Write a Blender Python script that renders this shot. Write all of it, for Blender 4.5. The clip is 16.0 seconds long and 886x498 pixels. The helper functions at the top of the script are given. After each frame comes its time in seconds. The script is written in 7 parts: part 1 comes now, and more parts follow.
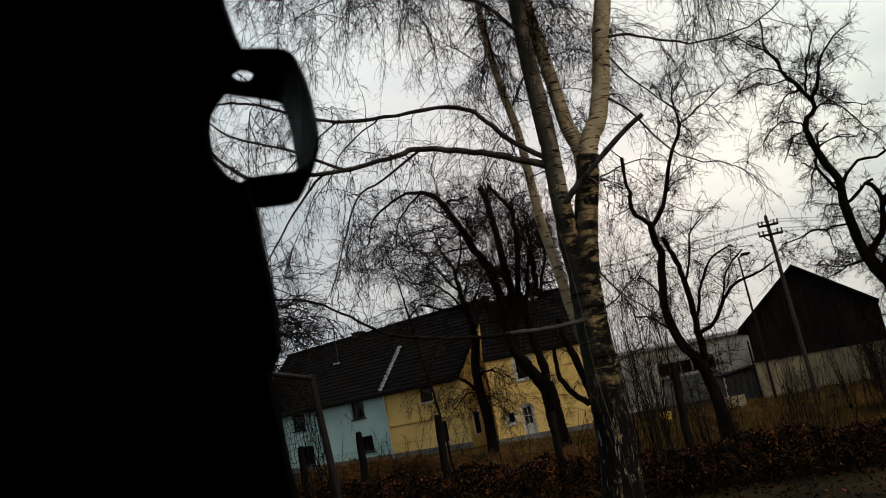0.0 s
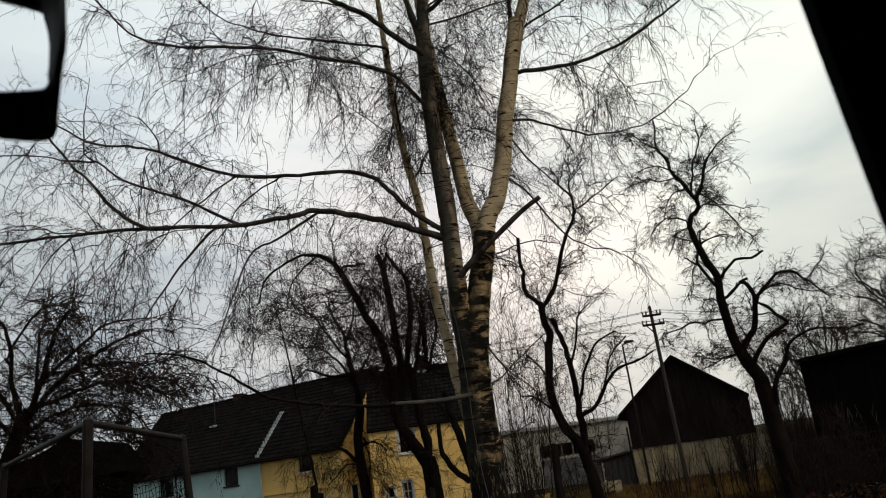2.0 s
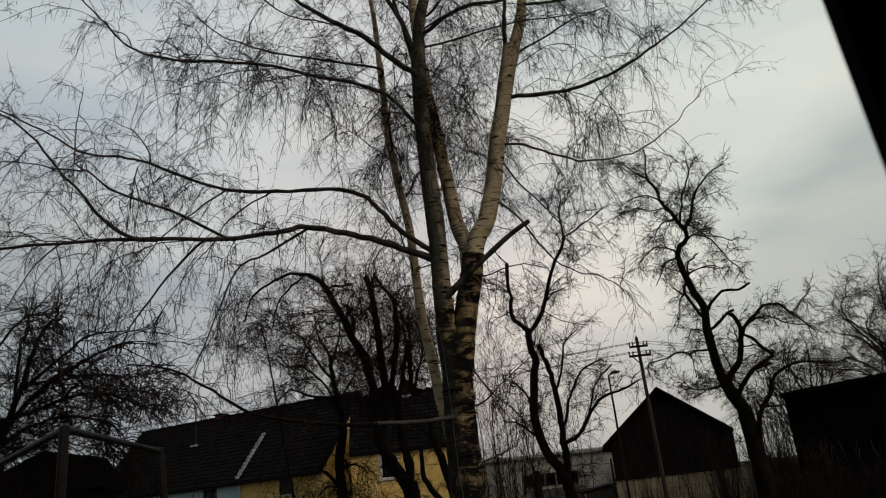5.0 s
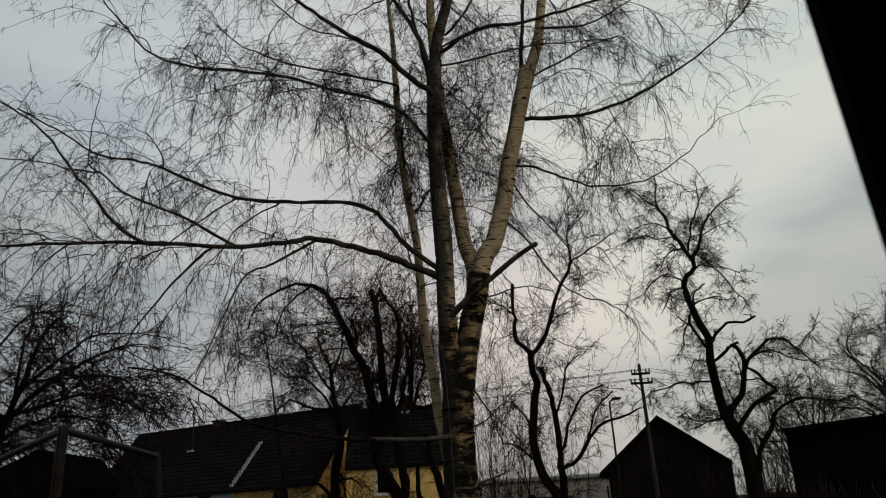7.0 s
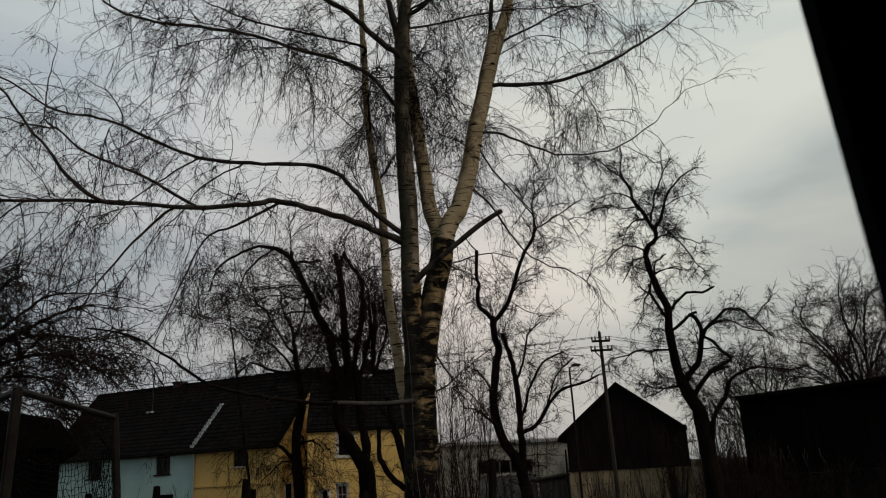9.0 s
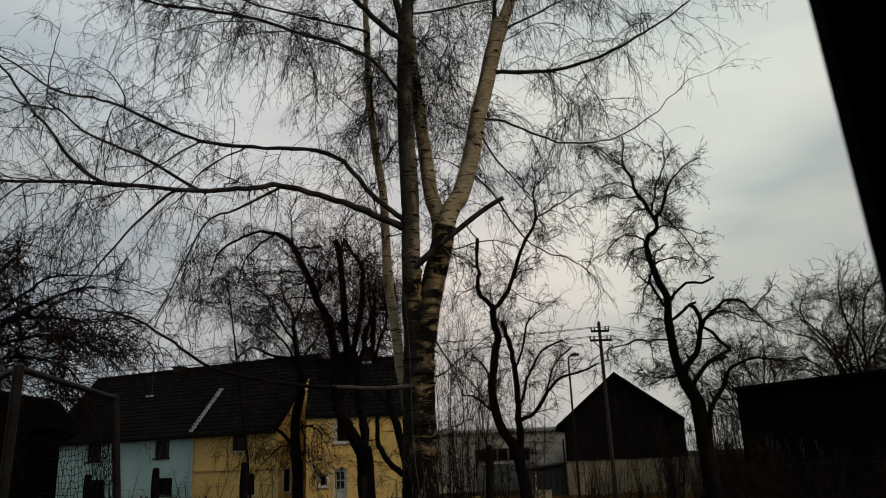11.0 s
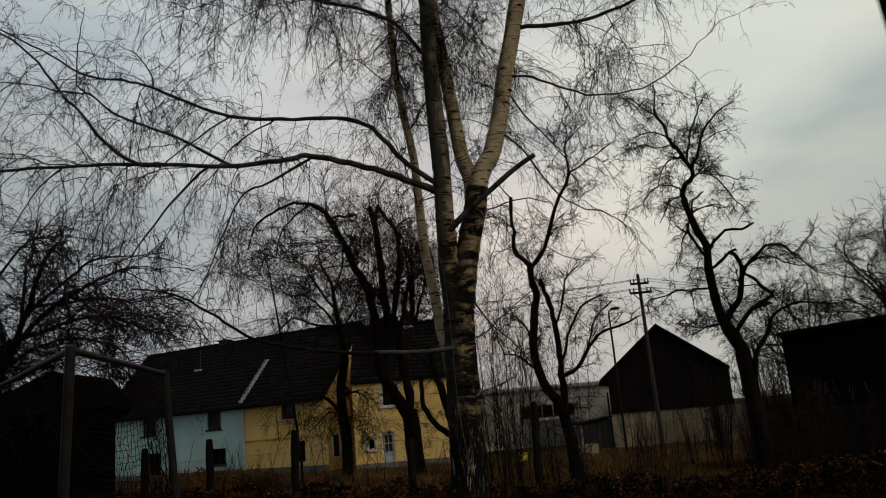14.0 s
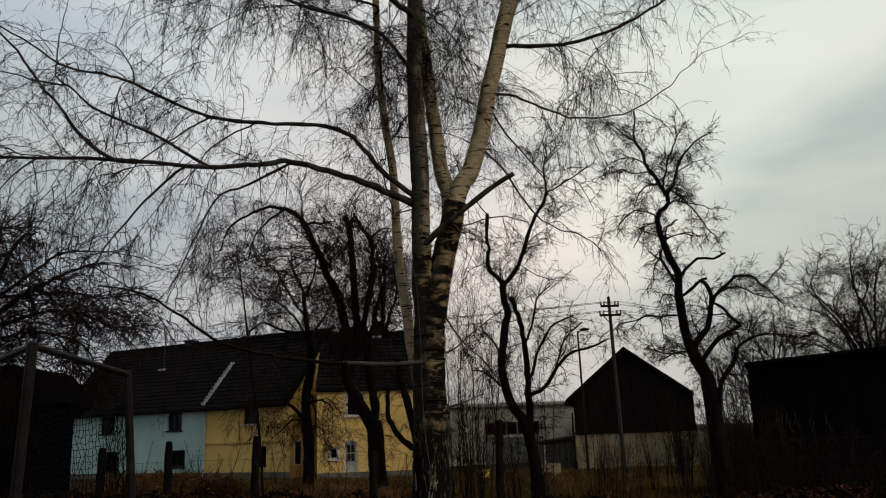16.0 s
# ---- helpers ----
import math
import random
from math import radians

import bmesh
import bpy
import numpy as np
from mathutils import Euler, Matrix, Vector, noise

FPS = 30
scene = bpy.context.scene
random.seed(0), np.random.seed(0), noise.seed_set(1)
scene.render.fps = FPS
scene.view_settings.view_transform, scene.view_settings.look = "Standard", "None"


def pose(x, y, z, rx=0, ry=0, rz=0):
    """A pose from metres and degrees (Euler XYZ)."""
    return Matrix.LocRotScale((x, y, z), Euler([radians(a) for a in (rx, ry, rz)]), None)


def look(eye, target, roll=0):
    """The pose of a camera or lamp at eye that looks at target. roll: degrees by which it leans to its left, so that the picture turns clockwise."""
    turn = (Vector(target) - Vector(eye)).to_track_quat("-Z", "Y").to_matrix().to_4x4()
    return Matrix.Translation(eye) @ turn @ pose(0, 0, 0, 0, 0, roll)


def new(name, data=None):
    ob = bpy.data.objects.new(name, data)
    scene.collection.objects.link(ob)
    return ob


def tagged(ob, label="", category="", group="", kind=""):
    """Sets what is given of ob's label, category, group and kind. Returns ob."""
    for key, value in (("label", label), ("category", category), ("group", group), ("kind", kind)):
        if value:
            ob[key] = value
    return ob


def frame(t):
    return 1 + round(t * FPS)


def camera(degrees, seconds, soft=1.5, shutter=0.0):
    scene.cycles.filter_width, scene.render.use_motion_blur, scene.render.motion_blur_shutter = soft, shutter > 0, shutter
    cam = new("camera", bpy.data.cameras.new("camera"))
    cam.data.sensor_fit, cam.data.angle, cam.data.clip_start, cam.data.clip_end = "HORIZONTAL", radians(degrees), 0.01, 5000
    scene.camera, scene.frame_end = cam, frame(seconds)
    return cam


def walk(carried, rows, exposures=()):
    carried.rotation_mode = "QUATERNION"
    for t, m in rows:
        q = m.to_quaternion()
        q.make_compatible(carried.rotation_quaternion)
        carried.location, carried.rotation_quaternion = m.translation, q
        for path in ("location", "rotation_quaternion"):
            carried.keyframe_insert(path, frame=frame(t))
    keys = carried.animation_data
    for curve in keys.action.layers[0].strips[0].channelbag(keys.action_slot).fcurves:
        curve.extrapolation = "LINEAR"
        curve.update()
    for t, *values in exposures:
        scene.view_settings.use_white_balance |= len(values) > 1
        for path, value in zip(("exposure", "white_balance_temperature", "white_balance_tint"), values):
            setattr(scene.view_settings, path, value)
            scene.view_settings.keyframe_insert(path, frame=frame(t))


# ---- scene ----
cam = camera(58.2, 16.0, soft=1.0)
PATH = [
    (0.0, pose(-0.0195, -0.0506, 1.8282, 101.56, 10.37, 10.73)),
    (0.5, pose(-0.0296, -0.0405, 1.8512, 104.85, 9.70, 7.85)),
    (1.0, pose(-0.034, -0.041, 1.807, 102.16, 5.59, 6.47)),
    (1.5, pose(-0.0161, 0.006, 1.810, 102.16, 7.64, 4.62)),
    (2.0, pose(-0.001, -0.009, 1.805, 105.29, 7.59, 2.32)),
    (2.5, pose(-0.0003, -0.014, 1.8118, 107.70, 8.14, 1.29)),
    (3.0, pose(0.001, -0.019, 1.8164, 107.98, 7.08, 0.07)),
    (3.5, pose(0.006, -0.024, 1.823, 109.63, 7.84, -0.33)),
    (4.0, pose(0.005, -0.016, 1.809, 107.40, 6.85, -2.47)),
    (4.5, pose(0.002, -0.008, 1.782, 106.37, 6.67, -3.17)),
    (5.0, pose(0.009, 0.0155, 1.730, 107.03, 6.02, 1.09)),
    (5.2, pose(0.009, 0.0175, 1.770, 108.54, 5.11, 2.49)),
    (7.3, pose(0.004, 0.0005, 1.744, 108.19, 3.05, 0.47)),
    (7.5, pose(0.013, 0.0205, 1.749, 108.52, 3.02, 0.36)),
    (8.0, pose(0.022, 0.022, 1.780, 107.35, 4.08, -1.56)),
    (8.5, pose(0.039, 0.0595, 1.775, 105.80, 3.33, -1.87)),
    (9.0, pose(0.010, 0.019, 1.756, 105.57, 2.85, -2.05)),
    (9.2, pose(0.018, 0.036, 1.775, 105.04, 2.79, -2.44)),
    (11.3, pose(0.007, 0.010, 1.716, 104.76, 2.01, -2.26)),
    (11.5, pose(0.011, 0.025, 1.722, 105.02, 1.92, -2.55)),
    (12.0, pose(0.007, 0.024, 1.734, 105.08, 1.49, -2.29)),
    (12.5, pose(0.019, 0.040, 1.726, 104.98, 1.59, -2.60)),
    (13.0, pose(0.001, 0.0082, 1.797, 103.82, 3.12, -2.19)),
    (13.5, pose(0.021, 0.044, 1.745, 101.37, 4.55, 0.07)),
    (14.0, pose(0.012, 0.023, 1.720, 102.22, 4.67, 1.01)),
    (14.5, pose(0.001, 0.017, 1.737, 102.70, 3.75, -0.37)),
    (15.0, pose(0.000, 0.021, 1.733, 103.52, 2.92, -2.78)),
    (15.5, pose(0.003, 0.029, 1.728, 103.36, 2.35, -2.43)),
    (16.0, pose(0.000, 0.029, 1.750, 102.94, 1.96, -1.54)),
]
EXPOSURES = [(0.0, 0.4), (0.5, 0.39), (1.0, 0.42), (1.6, 0.46), (2.5, 0.48), (3.0, 0.13), (3.5, -0.05), (5.0, -0.04), (7.5, -0.14), (9.0, -0.13), (12.0, -0.03), (13.0, -0.08), (14.0, -0.09), (14.7, 0.1), (16.0, 0.12)]
walk(cam, PATH, EXPOSURES)
cam.data.dof.use_dof, cam.data.dof.focus_distance, cam.data.dof.aperture_fstop = True, 14.0, 28.0

# ---- light ----
world = bpy.data.worlds.new("world")
scene.world = world
world.use_nodes = True
wt = world.node_tree
wt.nodes.clear()


def wnode(kind, **inputs):
    n = wt.nodes.new(kind)
    for k, v in inputs.items():
        n.inputs[k].default_value = v
    return n


def wmath(op, a, b=None):
    n = wt.nodes.new("ShaderNodeMath")
    n.operation = op
    for i, v in enumerate((a, b)):
        if v is None:
            continue
        if isinstance(v, (int, float)):
            n.inputs[i].default_value = v
        else:
            wt.links.new(v, n.inputs[i])
    return n.outputs[0]


SUN_HEIGHT, SUN_TURN = 38.0, 129.0
coords = wt.nodes.new("ShaderNodeTexCoord")
axes = wt.nodes.new("ShaderNodeSeparateXYZ")
wt.links.new(coords.outputs["Generated"], axes.inputs[0])
clear_sky = wt.nodes.new("ShaderNodeTexSky")
clear_sky.sky_type = "NISHITA"
clear_sky.sun_disc = False
clear_sky.sun_elevation, clear_sky.sun_rotation = radians(SUN_HEIGHT), radians(SUN_TURN)
dim_sky = wt.nodes.new("ShaderNodeVectorMath")
dim_sky.operation = "SCALE"
dim_sky.inputs["Scale"].default_value = 0.08
wt.links.new(clear_sky.outputs[0], dim_sky.inputs[0])
# cloud cover: soft sheets, drawn out along the horizon
stretch = wt.nodes.new("ShaderNodeMapping")
stretch.inputs["Scale"].default_value = (1.5, 1.5, 5.0)
stretch.inputs["Rotation"].default_value = (0.0, radians(-26), 0.0)
wt.links.new(coords.outputs["Generated"], stretch.inputs[0])
clouds = wnode("ShaderNodeTexNoise", Scale=1.3, Detail=5.0, Roughness=0.5, Distortion=0.4)
wt.links.new(stretch.outputs[0], clouds.inputs["Vector"])
ramp = wt.nodes.new("ShaderNodeValToRGB")
ramp.color_ramp.elements[0].position, ramp.color_ramp.elements[0].color = 0.36, (0.55, 0.585, 0.605, 1)
ramp.color_ramp.elements[1].position, ramp.color_ramp.elements[1].color = 0.58, (0.74, 0.735, 0.70, 1)
wt.links.new(clouds.outputs[0], ramp.inputs[0])
# the bright part of the sky lies ahead, a little to the right; the sky behind is dull
bright_way = Vector((math.sin(radians(22)) * math.cos(radians(18)), math.cos(radians(22)) * math.cos(radians(18)), math.sin(radians(18))))
dot = wt.nodes.new("ShaderNodeVectorMath")
dot.operation = "DOT_PRODUCT"
dot.inputs[1].default_value = bright_way
wt.links.new(coords.outputs["Generated"], dot.inputs[0])
glow = wt.nodes.new("ShaderNodeValToRGB")
glow.color_ramp.elements[0].position, glow.color_ramp.elements[0].color = 0.30, (0.40, 0.41, 0.42, 1)
glow.color_ramp.elements[1].position, glow.color_ramp.elements[1].color = 1.0, (1.10, 1.09, 1.04, 1)
for spot, tone in ((0.80, (0.78, 0.80, 0.83)), (0.90, (0.92, 0.93, 0.96)), (0.96, (1.04, 1.0, 0.98))):
    glow.color_ramp.elements.new(spot).color = (*tone, 1)
wt.links.new(wmath("ADD", wmath("MULTIPLY", dot.outputs["Value"], 0.5), 0.5), glow.inputs[0])
# thicker grey cloud low over the horizon
low = wt.nodes.new("ShaderNodeValToRGB")
low.color_ramp.elements[0].position, low.color_ramp.elements[0].color = 0.02, (0.72, 0.74, 0.75, 1)
low.color_ramp.elements[1].position, low.color_ramp.elements[1].color = 0.24, (1.0, 1.0, 1.0, 1)
low.color_ramp.elements.new(0.14).color = (0.76, 0.785, 0.795, 1)
low.color_ramp.elements.new(0.185).color = (0.93, 0.935, 0.935, 1)
tilt = wmath("MULTIPLY", wmath("MAXIMUM", wmath("SUBTRACT", axes.outputs[0], 0.26), 0.0), -0.80)
west = wmath("MULTIPLY", wmath("MAXIMUM", wmath("SUBTRACT", wmath("MULTIPLY", axes.outputs[0], -1.0), 0.02), 0.0), -0.42)
ragged = wmath("MULTIPLY", wmath("SUBTRACT", clouds.outputs[0], 0.5), 0.14)
wt.links.new(wmath("ADD", wmath("ADD", axes.outputs[2], wmath("ADD", tilt, west)), ragged), low.inputs[0])
hue = wt.nodes.new("ShaderNodeValToRGB")
hue.color_ramp.elements[0].position, hue.color_ramp.elements[0].color = 0.28, (0.98, 1.0, 0.995, 1)
hue.color_ramp.elements[1].position, hue.color_ramp.elements[1].color = 0.70, (0.985, 1.01, 0.98, 1)
hue.color_ramp.elements.new(0.52).color = (1.04, 1.0, 0.99, 1)
hue_noise = wnode("ShaderNodeTexNoise", Scale=2.4, Detail=2.0)
wt.links.new(coords.outputs["Generated"], hue_noise.inputs["Vector"])
across = wmath("MULTIPLY", wmath("ADD", axes.outputs[0], 1.0), 0.5)
wt.links.new(wmath("ADD", across, wmath("MULTIPLY", wmath("SUBTRACT", hue_noise.outputs[0], 0.5), 0.25)), hue.inputs[0])
# bluish high up, a faint rosy tinge towards the horizon
rise = wt.nodes.new("ShaderNodeValToRGB")
rise.color_ramp.elements[0].position, rise.color_ramp.elements[0].color = 0.12, (1.05, 1.0, 0.985, 1)
rise.color_ramp.elements[1].position, rise.color_ramp.elements[1].color = 0.52, (0.935, 1.0, 1.03, 1)
rise.color_ramp.elements.new(0.30).color = (1.015, 1.0, 0.985, 1)
wt.links.new(wmath("ADD", axes.outputs[2], wmath("MULTIPLY", wmath("SUBTRACT", hue_noise.outputs[0], 0.5), 0.35)), rise.inputs[0])
graded = wt.nodes.new("ShaderNodeVectorMath")
graded.operation = "MULTIPLY"
wt.links.new(hue.outputs[0], graded.inputs[0])
wt.links.new(rise.outputs[0], graded.inputs[1])
hued = wt.nodes.new("ShaderNodeVectorMath")
hued.operation = "MULTIPLY"
wt.links.new(ramp.outputs[0], hued.inputs[0])
wt.links.new(graded.outputs[0], hued.inputs[1])
banked = wt.nodes.new("ShaderNodeVectorMath")
banked.operation = "MULTIPLY"
wt.links.new(hued.outputs[0], banked.inputs[0])
wt.links.new(low.outputs[0], banked.inputs[1])
tinted = wt.nodes.new("ShaderNodeVectorMath")
tinted.operation = "MULTIPLY"
wt.links.new(banked.outputs[0], tinted.inputs[0])
wt.links.new(glow.outputs[0], tinted.inputs[1])
blend = wt.nodes.new("ShaderNodeMix")
blend.data_type = "RGBA"
blend.inputs["Factor"].default_value = 0.92
wt.links.new(dim_sky.outputs[0], blend.inputs["A"])
wt.links.new(tinted.outputs[0], blend.inputs["B"])
back = wnode("ShaderNodeBackground", Strength=1.0)
wt.links.new(blend.outputs["Result"], back.inputs[0])
wout = wt.nodes.new("ShaderNodeOutputWorld")
wt.links.new(back.outputs[0], wout.inputs[0])

sun_data = bpy.data.lights.new("sun", "SUN")
sun_data.energy, sun_data.angle, sun_data.color = 0.88, radians(30), (1.0, 0.87, 0.70)
sun = new("sun", sun_data)
sun.matrix_world = look((9.5, -7.6, 9.4), (0, 0, 0))

# ---- materials ----


def material(name, colour, second=None, rough=0.8, scale=4.0, stretch=(1, 1, 1), bump=0.3, fine=40.0, contrast=(0.35, 0.65), metal=0.0, vary=0.0, spec=0.25, distance=0.01):
    """Two tones laid by a coarse noise, a fine grain over them and a relief from both."""
    m = bpy.data.materials.new(name)
    m.use_nodes = True
    t = m.node_tree
    bsdf = t.nodes["Principled BSDF"]
    bsdf.inputs["Roughness"].default_value = rough
    bsdf.inputs["Metallic"].default_value = metal
    bsdf.inputs["Specular IOR Level"].default_value = spec
    tc = t.nodes.new("ShaderNodeTexCoord")
    mp = t.nodes.new("ShaderNodeMapping")
    mp.inputs["Scale"].default_value = stretch
    t.links.new(tc.outputs["Object"], mp.inputs[0])
    coarse = t.nodes.new("ShaderNodeTexNoise")
    coarse.inputs["Scale"].default_value, coarse.inputs["Detail"].default_value = scale, 5.0
    grain = t.nodes.new("ShaderNodeTexNoise")
    grain.inputs["Scale"].default_value, grain.inputs["Detail"].default_value = fine, 3.0
    for n in (coarse, grain):
        t.links.new(mp.outputs[0], n.inputs["Vector"])
    r = t.nodes.new("ShaderNodeValToRGB")
    r.color_ramp.elements[0].position, r.color_ramp.elements[1].position = contrast
    second = second or tuple(c * 0.7 for c in colour)
    r.color_ramp.elements[0].color, r.color_ramp.elements[1].color = (*second, 1), (*colour, 1)
    t.links.new(coarse.outputs[0], r.inputs[0])
    hsv = t.nodes.new("ShaderNodeHueSaturation")
    t.links.new(r.outputs[0], hsv.inputs["Color"])
    span = t.nodes.new("ShaderNodeMapRange")
    span.inputs["To Min"].default_value, span.inputs["To Max"].default_value = 0.75, 1.25
    t.links.new(grain.outputs[0], span.inputs[0])
    value = span.outputs[0]
    if vary:
        geo = t.nodes.new("ShaderNodeNewGeometry")
        isl = t.nodes.new("ShaderNodeMapRange")
        isl.inputs["To Min"].default_value, isl.inputs["To Max"].default_value = 1 - vary, 1 + vary
        t.links.new(geo.outputs["Random Per Island"], isl.inputs[0])
        mul = t.nodes.new("ShaderNodeMath")
        mul.operation = "MULTIPLY"
        t.links.new(value, mul.inputs[0])
        t.links.new(isl.outputs[0], mul.inputs[1])
        value = mul.outputs[0]
    t.links.new(value, hsv.inputs["Value"])
    t.links.new(hsv.outputs[0], bsdf.inputs["Base Color"])
    if bump:
        add = t.nodes.new("ShaderNodeMath")
        add.operation = "ADD"
        t.links.new(coarse.outputs[0], add.inputs[0])
        t.links.new(grain.outputs[0], add.inputs[1])
        b = t.nodes.new("ShaderNodeBump")
        b.inputs["Strength"].default_value, b.inputs["Distance"].default_value = bump, distance
        t.links.new(add.outputs[0], b.inputs["Height"])
        t.links.new(b.outputs[0], bsdf.inputs["Normal"])
    return m


def birch_bark(name, pale, stain, patch, amounts, foot=None, shade_tone=(0.035, 0.036, 0.026), shade_reach=0.9):
    """Birch bark: a pale skin with broad grey-brown stains, thin cross bands and black plates.
    amounts: how far stains, bands and plates reach (0 to 1). foot: heights between which it breaks into cracked ridges.
    The last two: a dark tone painted on the left side as shade, and how far it spreads."""
    m = material(name, pale, tuple(c * 0.72 for c in pale), rough=0.8, scale=5.0, stretch=(1, 1, 1.6), bump=0.5, fine=45, spec=0.05, distance=0.006)
    t = m.node_tree
    bsdf = t.nodes["Principled BSDF"]
    tone = bsdf.inputs["Base Color"].links[0].from_socket
    tc = t.nodes.new("ShaderNodeTexCoord")

    def mask(scale3, size, reach, soft, detail=5.0, twist=0.5):
        mp = t.nodes.new("ShaderNodeMapping")
        mp.inputs["Scale"].default_value = scale3
        t.links.new(tc.outputs["Object"], mp.inputs[0])
        n = t.nodes.new("ShaderNodeTexNoise")
        for key, value in (("Scale", size), ("Detail", detail), ("Distortion", twist), ("Roughness", 0.6)):
            n.inputs[key].default_value = value
        t.links.new(mp.outputs[0], n.inputs["Vector"])
        s = t.nodes.new("ShaderNodeMapRange")
        edge = 0.68 - 0.36 * reach
        s.inputs["From Min"].default_value, s.inputs["From Max"].default_value = edge, edge + soft
        t.links.new(n.outputs[0], s.inputs[0])
        return s.outputs[0]

    def mix(factor, a, b):
        x = t.nodes.new("ShaderNodeMix")
        x.data_type = "RGBA"
        t.links.new(factor, x.inputs["Factor"])
        t.links.new(a, x.inputs["A"])
        if isinstance(b, tuple):
            x.inputs["B"].default_value = (*b, 1)
        else:
            t.links.new(b, x.inputs["B"])
        return x.outputs["Result"]

    stains, bands, plates = amounts
    tone = mix(mask((1.3, 1.3, 1.0), 1.6, stains, 0.14), tone, stain)
    tone = mix(mask((1.0, 1.0, 9.0), 4.0, bands, 0.05, 3.0), tone, patch)
    tone = mix(mask((1.4, 1.4, 3.6), 2.0, plates, 0.12, 6.0, 0.6), tone, patch)
    # shade put into the colour of the left side, dark grey-green with ragged edges
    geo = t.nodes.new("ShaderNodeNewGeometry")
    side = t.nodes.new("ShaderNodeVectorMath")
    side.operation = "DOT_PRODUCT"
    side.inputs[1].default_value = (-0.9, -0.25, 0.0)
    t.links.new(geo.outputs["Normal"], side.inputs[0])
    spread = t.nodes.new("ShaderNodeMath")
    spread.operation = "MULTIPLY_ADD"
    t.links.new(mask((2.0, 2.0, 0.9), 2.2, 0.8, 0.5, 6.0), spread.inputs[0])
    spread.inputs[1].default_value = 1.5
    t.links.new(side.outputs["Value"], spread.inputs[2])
    shade_mask = t.nodes.new("ShaderNodeMapRange")
    shade_mask.inputs["From Min"].default_value, shade_mask.inputs["From Max"].default_value = 1.5 - shade_reach, 2.1 - shade_reach
    shade_mask.inputs["To Max"].default_value = 0.85
    t.links.new(spread.outputs[0], shade_mask.inputs[0])
    tone = mix(shade_mask.outputs[0], tone, shade_tone)
    if foot:
        axes = t.nodes.new("ShaderNodeSeparateXYZ")
        t.links.new(tc.outputs["Object"], axes.inputs[0])
        ragged = t.nodes.new("ShaderNodeMath")
        ragged.operation = "MULTIPLY_ADD"
        t.links.new(mask((3.0, 3.0, 1.2), 3.0, 0.5, 0.3), ragged.inputs[0])
        ragged.inputs[1].default_value = 0.5
        t.links.new(axes.outputs[2], ragged.inputs[2])
        low = t.nodes.new("ShaderNodeMapRange")
        low.inputs["From Min"].default_value, low.inputs["From Max"].default_value = foot[1] + 0.25, foot[0] + 0.25
        t.links.new(ragged.outputs[0], low.inputs[0])
        ridges = mix(mask((13.0, 13.0, 2.2), 1.7, 0.80, 0.06, 6.0, 0.9), tone, patch)
        greyed = mix(mask((9.0, 9.0, 2.0), 1.7, 0.40, 0.05, 6.0, 0.9), ridges, (0.22, 0.21, 0.185))
        blackened = mix(mask((13.0, 13.0, 2.2), 1.7, 0.78, 0.06, 6.0, 0.9), greyed, patch)
        tone = mix(low.outputs[0], tone, blackened)
    t.links.new(tone, bsdf.inputs["Base Color"])
    return m


def glass(name):
    m = bpy.data.materials.new(name)
    m.use_nodes = True
    b = m.node_tree.nodes["Principled BSDF"]
    b.inputs["Base Color"].default_value = (0.55, 0.6, 0.62, 1)
    b.inputs["Transmission Weight"].default_value = 1.0
    b.inputs["Roughness"].default_value = 0.03
    b.inputs["IOR"].default_value = 1.22
    return m


BARK_STEM = birch_bark("birch bark", (0.56, 0.435, 0.27), (0.29, 0.215, 0.13), (0.020, 0.015, 0.012), (0.50, 0.27, 0.27), shade_reach=0.5, shade_tone=(0.085, 0.075, 0.05))
# darker copy of the birch bark, with the middle stem's shade in its colour
BARK_SHADED = birch_bark("shaded copy of birch bark", (0.26, 0.205, 0.145), (0.07, 0.058, 0.046), (0.016, 0.012, 0.010), (0.70, 0.28, 0.32), shade_reach=1.45)
BARK_BASE = birch_bark("old birch bark", (0.37, 0.255, 0.125), (0.055, 0.042, 0.030), (0.007, 0.006, 0.005), (0.62, 0.30, 0.73), (1.35, 1.95), shade_tone=(0.024, 0.023, 0.018), shade_reach=1.12)
SCAR = material("black bark scar", (0.022, 0.016, 0.012), (0.008, 0.006, 0.005), rough=0.9, scale=30, bump=0.6, spec=0.04)
TWIG = material("twig bark", (0.020, 0.012, 0.009), rough=0.7, bump=0, spec=0.04)
LIMB = material("limb bark", (0.075, 0.064, 0.055), (0.022, 0.018, 0.016), rough=0.85, scale=8, stretch=(1, 1, 0.4), bump=0.5, spec=0.04)
BROWN_TWIG = material("reddish twig bark", (0.035, 0.018, 0.012), rough=0.8, bump=0, spec=0.04)
DARK_BARK = material("fruit tree bark", (0.015, 0.0105, 0.0085), (0.006, 0.0045, 0.004), rough=0.9, scale=6, stretch=(1, 1, 0.35), bump=0.8, distance=0.03, spec=0.04)
DEAD = material("bare grey wood", (0.078, 0.071, 0.063), (0.024, 0.02, 0.018), rough=0.85, scale=5, bump=0.4)
GREY_BOARD = material("weathered grey board", (0.10, 0.095, 0.09), (0.05, 0.047, 0.045), rough=0.9, scale=2, stretch=(3, 3, 0.4), bump=0.4)
SOIL = material("winter grass ground", (0.044, 0.028, 0.011), (0.012, 0.01, 0.005), rough=0.95, scale=0.6, fine=9, bump=0.8, distance=0.05, spec=0.04)
